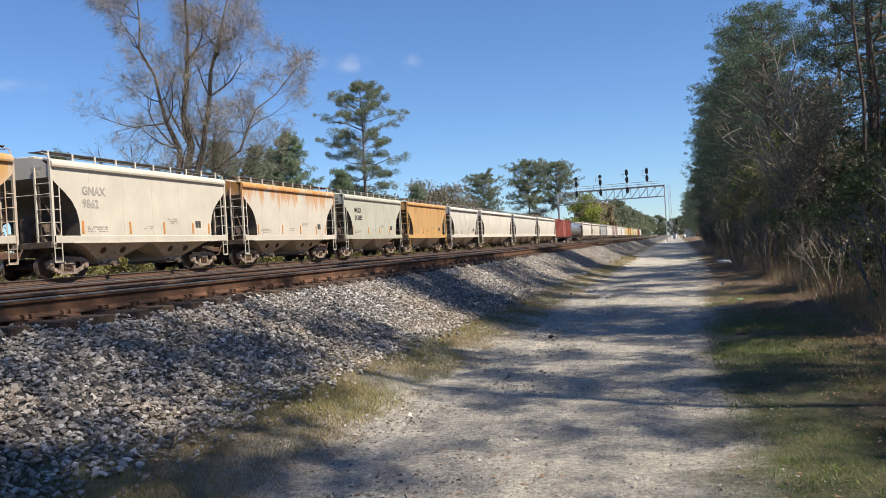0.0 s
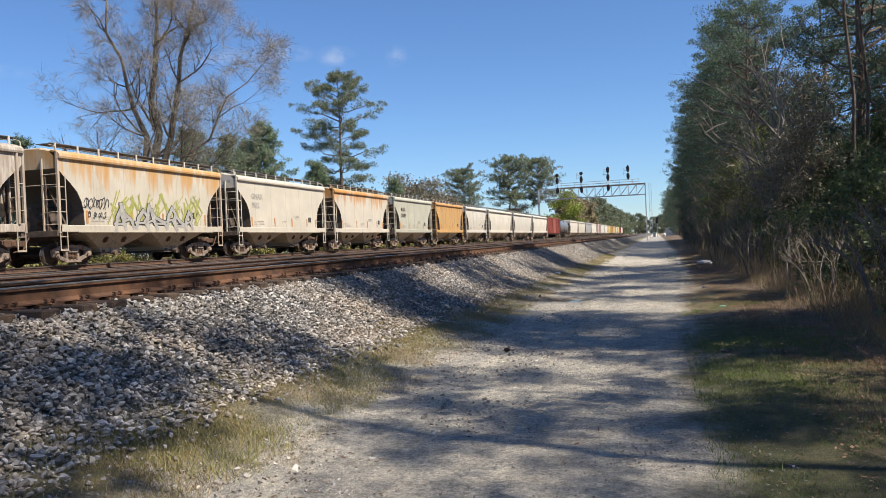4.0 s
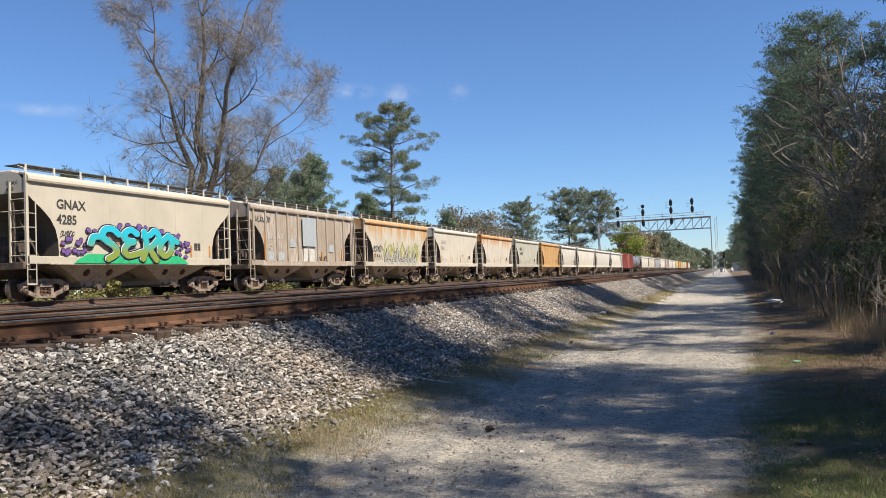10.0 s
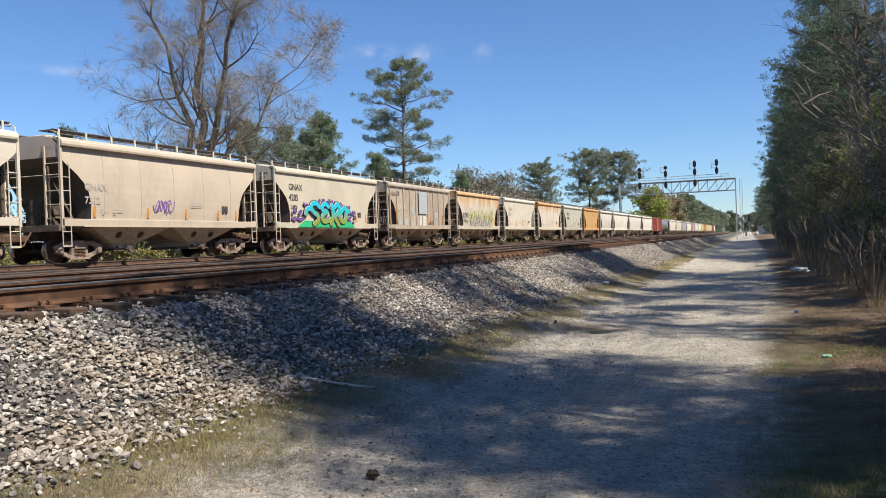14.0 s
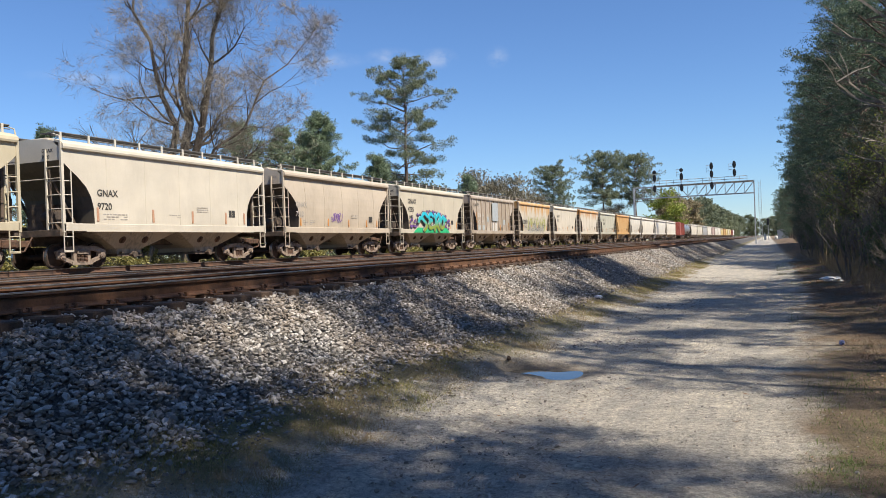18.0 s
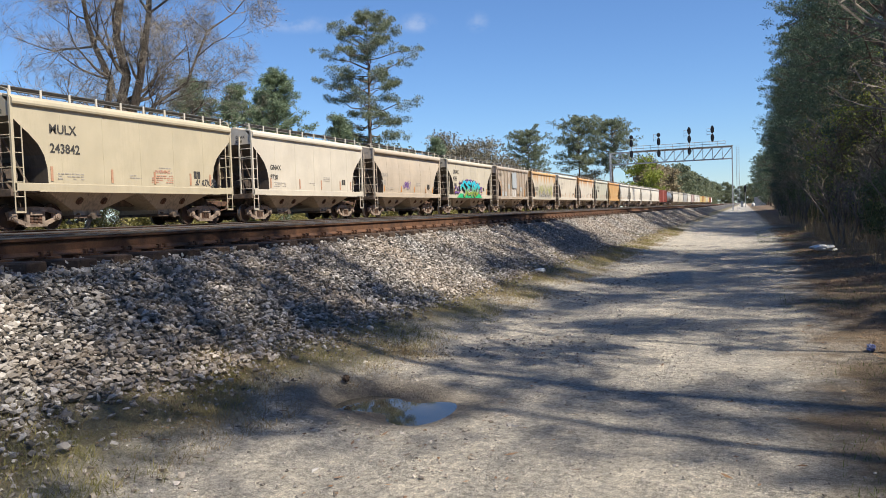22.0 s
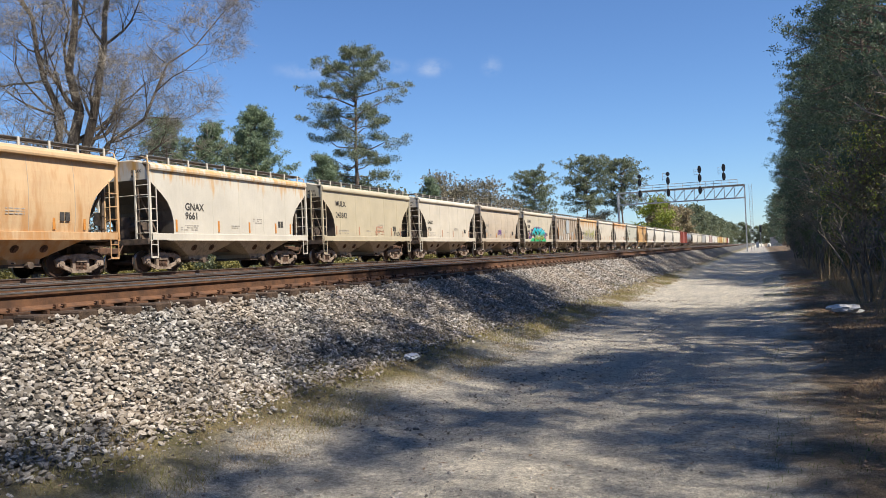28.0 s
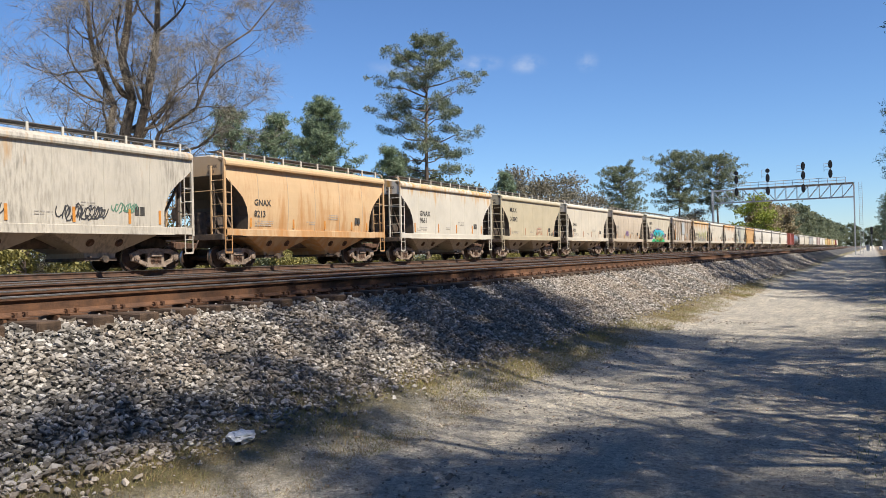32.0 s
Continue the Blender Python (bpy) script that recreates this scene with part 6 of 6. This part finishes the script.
def undergrowth():
    rnd = random.Random(14)
    g = "undergrowth at the wood's edge"
    sh = clump_tree(90, 2.6, 2.4, LEAF, BARK, 75, 0.085, "evergreen_shrub", "dark green evergreen shrub at the wood's edge", g, 22, low=0.03)
    br = bare_tree(91, 3.6, 4, 1.5, 3, GREYBARK, "tangled leafless grey-brown shrub", g, False)
    tagged(br, category="shrub")
    br.name = "bare_shrub"
    stand(sh, 4.1, 12.0)
    stand(br, 3.4, 14.0)
    y = -4.0
    while y < 105:
        if rnd.random() < 0.8:
            again(sh, 4.3 + rnd.uniform(-0.5, 1.0), y, rnd.uniform(0, 6), rnd.uniform(0.6, 1.15))
        if rnd.random() < 0.75:
            again(br, 3.5 + rnd.uniform(-0.6, 0.8), y + 0.8, rnd.uniform(0, 6), rnd.uniform(0.45, 1.0))
        y += rnd.uniform(1.6, 2.6) * (1 if y < 50 else 2)


undergrowth()


# ---- small ground cover ----
def blades(name, n, xs, ys, h, w, mat, label, rng, patch=None, lean=0.5, keep=0.5):
    """Thin blades on the ground, thicker on the ground where the patches say so."""
    x, y = rng.uniform(*xs, n), ys[0] + (ys[1] - ys[0]) * rng.random(n) ** 1.5
    if patch:
        f = np.array([noise.noise(Vector((a * patch, b * patch, 3.3))) for a, b in zip(x, y)])
        ok = f + rng.uniform(-0.25, 0.25, n) > keep
        x, y = x[ok], y[ok]
        n = len(x)
    z = np.interp(x, PROFILE_X, PROFILE_Z) - 0.01
    a, t = rng.uniform(0, 2 * np.pi, n), rng.uniform(0.1, lean, n)
    H = h * rng.uniform(0.35, 1.15, n)
    d = np.stack([np.cos(a) * t, np.sin(a) * t, np.ones(n)], 1) * H[:, None]
    s = np.stack([-np.sin(a + 0.7), np.cos(a + 0.7), np.zeros(n)], 1) * (w * rng.uniform(0.6, 1.4, n))[:, None]
    o = np.stack([x, y, z], 1)
    v = np.stack([o - s, o + s, o + d * 0.55 + s * 0.8, o + d], 1).reshape(-1, 3)
    return tagged(new(name, array_mesh(name, v, quads(v), mat)), label, "grass", kind="stuff")


def tufts(name, n, xs, ys, h, w, mat, label, rng, patch, keep, per=22, wide=0.05):
    """Clumps of blades that stand where the patches say so."""
    x, y = rng.uniform(*xs, n), ys[0] + (ys[1] - ys[0]) * rng.random(n) ** 1.6
    f = np.array([noise.noise(Vector((a * patch, b * patch, 7.7))) for a, b in zip(x, y)])
    ok = (f + rng.uniform(-0.2, 0.2, n) > keep) & ~((np.abs(x + 2.4) < 0.9) & (np.abs(y - 22.1) < 0.7))
    x, y, H = np.repeat(x[ok], per), np.repeat(y[ok], per), np.repeat(rng.uniform(0.4, 1.2, n)[ok], per)
    n = len(x)
    x, y = x + rng.normal(size=n) * wide, y + rng.normal(size=n) * wide
    z = np.interp(x, PROFILE_X, PROFILE_Z) - 0.01
    a, t = rng.uniform(0, 2 * np.pi, n), rng.uniform(0.2, 2.2, n)
    d = np.stack([np.cos(a) * t, np.sin(a) * t, np.ones(n)], 1) * (h * H * rng.uniform(0.5, 1.1, n))[:, None]
    s = np.stack([-np.sin(a), np.cos(a), np.zeros(n)], 1) * (w * rng.uniform(0.6, 1.4, n))[:, None]
    o = np.stack([x, y, z], 1)
    v = np.stack([o - s, o + s, o + d * 0.55 + s * 0.8, o + d], 1).reshape(-1, 3)
    return tagged(new(name, array_mesh(name, v, quads(v), mat)), label, "grass", kind="stuff")


def ground_cover():
    rng = np.random.default_rng(3)
    tufts("verge_tufts", 7000, (-4.1, -2.75), (0, 62), 0.045, 0.0022, SCRUB, "tufts of olive-green grass on the gravel verge", rng, 0.8, 0.0)
    tufts("straw_tufts", 11000, (-4.15, -2.6), (0, 62), 0.042, 0.0022, DRYGRASS, "tufts of pale straw on the gravel verge", rng, 1.1, 0.02)
    tufts("lawn_tufts", 3500, (0.5, 2.0), (0, 20), 0.05, 0.0024, GREENGRASS, "tufts of green grass beside the road", rng, 0.7, -0.05)
    tufts("brown_tufts", 9000, (1.3, 4.6), (0, 62), 0.07, 0.0024, BRAMBLE, "tufts of dead brown grass under the trees", rng, 0.9, 0.0)
    blades("verge_grass", 110000, (-4.15, -2.9), (-1, 62), 0.065, 0.0028, SCRUB, "short green and straw verge grass", rng, 0.9, 1.1, 0.05)
    blades("verge_straw", 120000, (-4.2, -2.8), (-1, 62), 0.06, 0.0026, DRYGRASS, "short dry straw-coloured verge grass", rng, 1.3, 1.2, 0.0)
    blades("lawn_grass", 70000, (0.35, 2.3), (0, 15), 0.05, 0.0024, GREENGRASS, "thin green grass beside the road", rng, 0.7, 0.9, -0.12)
    blades("patchy_grass", 40000, (0.6, 3.0), (13, 62), 0.06, 0.0026, GREENGRASS, "patches of green grass among fallen leaves", rng, 0.5, 0.9, 0.12)
    blades("dead_grass", 42000, (1.5, 5.0), (0, 70), 0.11, 0.0022, BRAMBLE, "dry brown grass under the trees", rng, 0.8, 1.3, 0.0)
    blades("tall_weeds", 24000, (2.5, 4.6), (6, 80), 0.55, 0.0032, DRYGRASS, "tall dry brown weeds and brambles at the wood's edge", rng, 0.6, 1.1, 0.06)
    blades("dry_canes", 1300, (2.6, 4.4), (6, 80), 1.9, 0.0055, DRYGRASS, "tall pale dry canes at the wood's edge", rng, 0.5, 0.45, 0.0)
    # fallen leaves
    n = 22000
    x, y = rng.uniform(1.2, 6.0, n), -1 + 50 * rng.random(n) ** 1.4
    o = np.stack([x, y, np.interp(x, PROFILE_X, PROFILE_Z) + 0.014], 1)
    a = rng.uniform(0, 6.28, n)
    u = np.stack([np.cos(a), np.sin(a), rng.uniform(-0.3, 0.3, n)], 1) * rng.uniform(0.012, 0.03, (n, 1))
    w = np.stack([-np.sin(a), np.cos(a), rng.uniform(-0.3, 0.3, n)], 1) * rng.uniform(0.008, 0.018, (n, 1))
    v = np.stack([o - u, o + w, o + u, o - w], 1).reshape(-1, 3)
    tagged(new("fallen_leaves", array_mesh("fallen_leaves", v, quads(v), LEAFLITTER)), "dry brown fallen leaves under the trees", "leaves", kind="stuff")


def road_debris():
    """Dark flakes of bark, twigs and dead leaves trodden into the track."""
    rng = np.random.default_rng(17)
    n = 9000
    x, y = rng.uniform(-4.0, 1.0, n), 1 + 46 * rng.random(n) ** 1.3
    f = np.array([noise.noise(Vector((a * 0.9, b * 0.5, 9.1))) for a, b in zip(x, y)])
    ok = (f + rng.uniform(-0.3, 0.3, n) > 0.05) & ~((np.abs(x + 2.4) < 0.8) & (np.abs(y - 22.15) < 0.6))
    x, y = x[ok], y[ok]
    n = len(x)
    o = np.stack([x, y, np.interp(x, PROFILE_X, PROFILE_Z) + 0.008], 1)
    a = rng.uniform(0, 6.28, n)
    long = rng.uniform(0.008, 0.022, (n, 1)) * rng.choice([1, 1, 1, 2.6], (n, 1))
    u = np.stack([np.cos(a), np.sin(a), rng.uniform(-0.25, 0.25, n)], 1) * long
    w = np.stack([-np.sin(a), np.cos(a), rng.uniform(-0.5, 0.5, n)], 1) * rng.uniform(0.004, 0.011, (n, 1))
    v = np.stack([o - u, o + w, o + u, o - w], 1).reshape(-1, 3)
    tagged(new("road_debris", array_mesh("road_debris", v, quads(v), LEAFLITTER)), "dark flakes of bark and leaf trodden into the gravel", "debris", kind="stuff")


LEAFLITTER = leaf_mat("dead_leaves", (0.144, 0.077, 0.036), (0.324, 0.207, 0.117), 0.1)
ground_cover()
road_debris()


# ---- ballast ----
def block():
    """A cube with slightly pulled-in top and bottom, the start of a broken stone."""
    v = np.array([(x, y, z) for z in (-1, 1) for y in (-1, 1) for x in (-1, 1)], dtype=float) * 0.72
    f = np.array([(0, 2, 3), (0, 3, 1), (4, 5, 7), (4, 7, 6), (0, 1, 5), (0, 5, 4), (2, 6, 7), (2, 7, 3), (0, 4, 6), (0, 6, 2), (1, 3, 7), (1, 7, 5)])
    return v, f


def lump():
    """Twenty-sided lump, the start of a rounder broken stone."""
    p = (1 + 5 ** 0.5) / 2
    v = np.array([(-1, p, 0), (1, p, 0), (-1, -p, 0), (1, -p, 0), (0, -1, p), (0, 1, p), (0, -1, -p), (0, 1, -p), (p, 0, -1), (p, 0, 1), (-p, 0, -1), (-p, 0, 1)]) * 0.55
    f = np.array([(0, 11, 5), (0, 5, 1), (0, 1, 7), (0, 7, 10), (0, 10, 11), (1, 5, 9), (5, 11, 4), (11, 10, 2), (10, 7, 6), (7, 1, 8), (3, 9, 4), (3, 4, 2), (3, 2, 6), (3, 6, 8), (3, 8, 9), (4, 9, 5), (2, 4, 11), (6, 2, 10), (8, 6, 7), (9, 8, 1)])
    return v, f


def scatter_stones(name, label, x, y, z, size, rng, mat, start=block):
    """Angular broken stones at the given places, one joined mesh."""
    bv, bf = start()
    n = len(x)
    shapes = np.stack([bv * (1 + rng.uniform(-0.55, 0.45, (len(bv), 3))) for _ in range(12)])
    v = shapes[rng.integers(0, 12, n)] * rng.uniform(0.6, 1.3, (n, 1, 3)) * (1.14, 0.95, 0.64) * (size / 2)[:, None, None]
    q = np.stack([np.ones(n), rng.normal(size=n) * 0.20, rng.normal(size=n) * 0.20, np.zeros(n)], 1)
    spin = rng.uniform(0, np.pi, n)
    q = np.stack([q[:, 0] * np.cos(spin), q[:, 1] * np.cos(spin) + q[:, 2] * np.sin(spin), q[:, 2] * np.cos(spin) - q[:, 1] * np.sin(spin), q[:, 0] * np.sin(spin)], 1)
    q /= np.linalg.norm(q, axis=1)[:, None]
    w, a, b, c = q.T
    R = np.stack([np.stack([1 - 2 * (b * b + c * c), 2 * (a * b - c * w), 2 * (a * c + b * w)], 1),
                  np.stack([2 * (a * b + c * w), 1 - 2 * (a * a + c * c), 2 * (b * c - a * w)], 1),
                  np.stack([2 * (a * c - b * w), 2 * (b * c + a * w), 1 - 2 * (a * a + b * b)], 1)], 1)
    v = np.einsum("nij,nkj->nki", R, v) + np.stack([x, y, z], 1)[:, None, :]
    f = bf[None] + (np.arange(n) * len(bv))[:, None, None]
    return tagged(new(name, array_mesh(name, v.reshape(-1, 3), f.reshape(-1, 3), mat)), label, "ballast stones", kind="stuff")


def ballast():
    rng = np.random.default_rng(8)

    def slope(n, y0, y1, s0, s1, lift):
        x = -3.40 - 2.12 * rng.random(n) ** 0.92
        y = rng.uniform(y0, y1, n)
        size = rng.uniform(s0, s1, n) * rng.choice([0.7, 1.0, 1.0, 1.25], n)
        edge = rng.random(n) < np.clip((-3.55 - x) / 0.45, 0.05, 1)
        x, y, size = x[edge], y[edge], size[edge]
        wave = np.array([noise.noise(Vector((a * 0.9, b * 0.9, 1.0))) for a, b in zip(x, y)])
        return x, y, np.interp(x, PROFILE_X, PROFILE_Z) + lift + 0.014 * wave + rng.uniform(-0.024, 0.024, len(x)), size

    x, y, z, s = slope(98000, 2.2, 47, 0.030, 0.058, 0.016)
    scatter_stones("ballast_slope", "grey and buff crushed-stone ballast on the track shoulder", x, y, z, s, rng, STONE_M, lump)
    x, y, z, s = slope(40000, 46, 110, 0.045, 0.09, 0.012)
    scatter_stones("ballast_slope_far", "grey crushed-stone ballast further along the shoulder", x, y, z, s, rng, STONE_M)
    n = 12000
    x, y = rng.uniform(-8.3, -5.5, n), 1 + 62 * rng.random(n) ** 1.3
    s = rng.uniform(0.045, 0.085, n)
    scatter_stones("ballast_between_ties", "ballast stones lying between the ties", x, y, np.full(n, 1.045) + rng.uniform(0, 0.025, n), s, rng, STONE_M)
    n = 11000
    x, y = -5.22 - 0.72 * rng.random(n), 1 + 56 * rng.random(n) ** 1.25
    scatter_stones("ballast_at_tie_ends", "ballast stones heaped round the tie ends", x, y, np.interp(x, [-5.95, -5.5, -5.2], [1.10, 1.085, 0.97]) + rng.uniform(-0.03, 0.035, n), rng.uniform(0.035, 0.07, n), rng, STONE_M)
    n = 15000
    x, y = -3.85 + 2.6 * rng.random(n) ** 1.7, 2.0 + 44 * rng.random(n) ** 1.25
    f = np.array([noise.noise(Vector((a * 1.1, b * 0.8, 4.4))) for a, b in zip(x, y)])
    keep = (f + rng.uniform(-0.35, 0.35, n) > -0.05) & ~((np.abs(x + 2.4) < 0.8) & (np.abs(y - 22.15) < 0.6))
    x, y = x[keep], y[keep]
    scatter_stones("stray_stones", "stray ballast stones trodden into the verge and track edge", x, y, np.interp(x, PROFILE_X, PROFILE_Z) + 0.002, rng.uniform(0.012, 0.034, len(x)) * rng.choice([1, 1, 1, 1.5], len(x)), rng, STONE_M)
    n = 34000
    x, y = rng.uniform(-4.3, 0.9, n), 1.5 + 42 * rng.random(n) ** 1.35
    edge = rng.random(n) < np.where(x < -3.0, 0.9, 0.55)
    edge &= ~((np.abs(x + 2.4) < 0.75) & (np.abs(y - 22.15) < 0.5))
    x, y = x[edge], y[edge]
    n = len(x)
    scatter_stones("road_pebbles", "small loose pebbles on the gravel track", x, y, np.interp(x, PROFILE_X, PROFILE_Z) + 0.004, rng.uniform(0.006, 0.015, n) * rng.choice([1, 1, 1, 1.6], n), rng, PEBBLE_M)


ballast()


# ---- puddle and litter ----
def puddle():
    m, nt, b = nodes_of("still_water")
    b.inputs["Base Color"].default_value = (0.05, 0.045, 0.035, 1)
    b.inputs["Roughness"].default_value = 0.02
    b.inputs["IOR"].default_value = 1.33
    b.inputs["Specular IOR Level"].default_value = 0.9
    ob = new("puddle", M().add([(-3.6, 21.2, -0.022), (-1.5, 21.2, -0.022), (-1.5, 22.7, -0.022), (-3.6, 22.7, -0.022)], [(0, 1, 2, 3)]).mesh("puddle", m))
    tagged(ob, "shallow puddle reflecting the sky on the gravel track", "puddle", kind="structure")


puddle()
PAPER = plain("dirty_white_plastic", (0.72, 0.72, 0.72), (0.55, 0.55, 0.54), 12.0, 0.5)
PALEWOOD = plain("bleached_wood", (0.46, 0.40, 0.32), (0.58, 0.52, 0.44), 9.0, 0.9)
BLUECAN = plain("blue_can_paint", (0.12, 0.15, 0.34), (0.32, 0.32, 0.40), 30.0, 0.35)
GREENGLASS = plain("green_plastic", (0.10, 0.34, 0.20), (0.30, 0.45, 0.34), 20.0, 0.35)


def crumpled(name, label, x, y, size, mat, seed, flat=0.5, cat="litter"):
    rng = np.random.default_rng(seed)
    bm = bmesh.new()
    bmesh.ops.create_icosphere(bm, subdivisions=3, radius=1.0)
    for v in bm.verts:
        k = noise.noise(v.co * 2.1 + Vector((seed, 0, 0))) * 0.55 + float(rng.uniform(-0.16, 0.16))
        v.co = Vector((v.co.x * size[0], v.co.y * size[1], v.co.z * size[2] * flat)) * (1 + k)
    lo = min(v.co.z for v in bm.verts)
    me = bpy.data.meshes.new(name)
    bm.to_mesh(me)
    bm.free()
    me.materials.append(mat)
    ob = new(name, me)
    ob.matrix_basis = pose(x, y, earth_z(x, y) - lo - 0.01, 0, 0, seed * 37)
    return tagged(ob, label, cat)


def litter():
    crumpled("plastic_bag", "crumpled white plastic bag on the verge", -3.6, 31.9, (0.125, 0.10, 0.085), PAPER, 3)
    crumpled("plastic_bag", "dirty white plastic bag at the wood's edge", 2.1, 40.3, (0.3, 0.22, 0.16), PAPER, 4)
    crumpled("drink_can", "crushed blue drink can in the grass", 1.23, 24.9, (0.035, 0.065, 0.035), BLUECAN, 5, 1.0)
    crumpled("bottle_scrap", "bright green plastic scrap in dry grass", 1.3, 19.2, (0.075, 0.045, 0.035), GREENGLASS, 6)
    crumpled("earth_clod", "dark clod of earth on the gravel track", -2.1, 13.16, (0.045, 0.04, 0.03), TIE, 7, 1.0, "clod")
    crumpled("earth_clod", "dark clod of earth in the puddle", -2.95, 22.50, (0.03, 0.028, 0.03), TIE, 8, 1.0, "clod")
    crumpled("dark_rock", "half-buried dark rock beside the road", 0.85, 12.9, (0.06, 0.045, 0.035), DARKBARK, 9, 0.6, "rock")
    m = M()
    pts = [(-0.42, -0.03), (-0.2, 0.02), (0.05, 0.03), (0.3, 0.08), (0.46, 0.16)]
    m.loft([[(a, b - 0.024, 0.0), (a, b + 0.024, 0.0), (a, b + 0.02, 0.016), (a, b - 0.02, 0.016)] for a, b in pts])
    ob = new("wood_strip", m.mesh("wood_strip", PALEWOOD))
    ob.matrix_basis = pose(-3.65, 15.3, earth_z(-3.65, 15) + 0.02, 0, 12, 20)
    tagged(ob, "bent pale strip of bark on the verge", "wood strip")


litter()


# ---- far end of the line ----
def far_end():
    sg = tagged(new("mast_signal"), "small dark mast signal far down the line", "railway signal")
    x, y = 0.3, 300.0
    part("mast", M().tube((x, y, 0), (x, y, 7.5), 0.09, n=8), GALV, sg)
    part("signal_head", M().box(x - 0.35, x + 0.35, y - 0.2, y + 0.1, 5.0, 7.2, 0.1), BLACK, sg)
    part("case", M().box(x - 1.5, x - 0.6, y - 0.4, y + 0.4, 0, 1.9, 0.05), GALV, sg)
    cab = tagged(new("relay_cabin"), "grey metal relay cabin far down the line", "cabin")
    x, y = 5.0, 310.0
    part("wall", M().box(x - 1.8, x + 1.8, y - 1.5, y + 1.5, 0.0, 3.0, 0.04), GALV, cab)
    part("roof", M().loft([[(x + a, y + b, z) for a, z in ((-2.0, 3.0), (2.0, 3.0), (2.0, 3.1), (0, 3.5), (-2.0, 3.1))] for b in (-1.7, 1.7)]), GALV, cab)
    tank = tagged(new("white_tank"), "white rounded tank beside the far road", "tank")
    part("shell", M().loft([[(2.6 + r * math.cos(t), 290 + r * math.sin(t), z) for t in (2 * math.pi * i / 16 for i in range(16))] for r, z in ((0.5, 0), (0.5, 0.9), (0.42, 1.15), (0.2, 1.3), (0.03, 1.33))]), PAPER, tank, smooth=True)


far_end()


# ---- things that move ----
def motions():
    end = 32.0
    for car, y in CARS:
        walk(car, [(t, pose(FAR_X, y + SPEED * t, RAIL_Z)) for t in (0.0, 8.0, 16.0, 24.0, end)])
    step = 0.125
    n = int(end / step)
    turn = math.degrees(SPEED * step / 0.424)
    for w, dy in WHEELS:
        walk(w, [(i * step, pose(0, dy, 0.424, -turn * i, 0, 0)) for i in range(n + 1)])


motions()
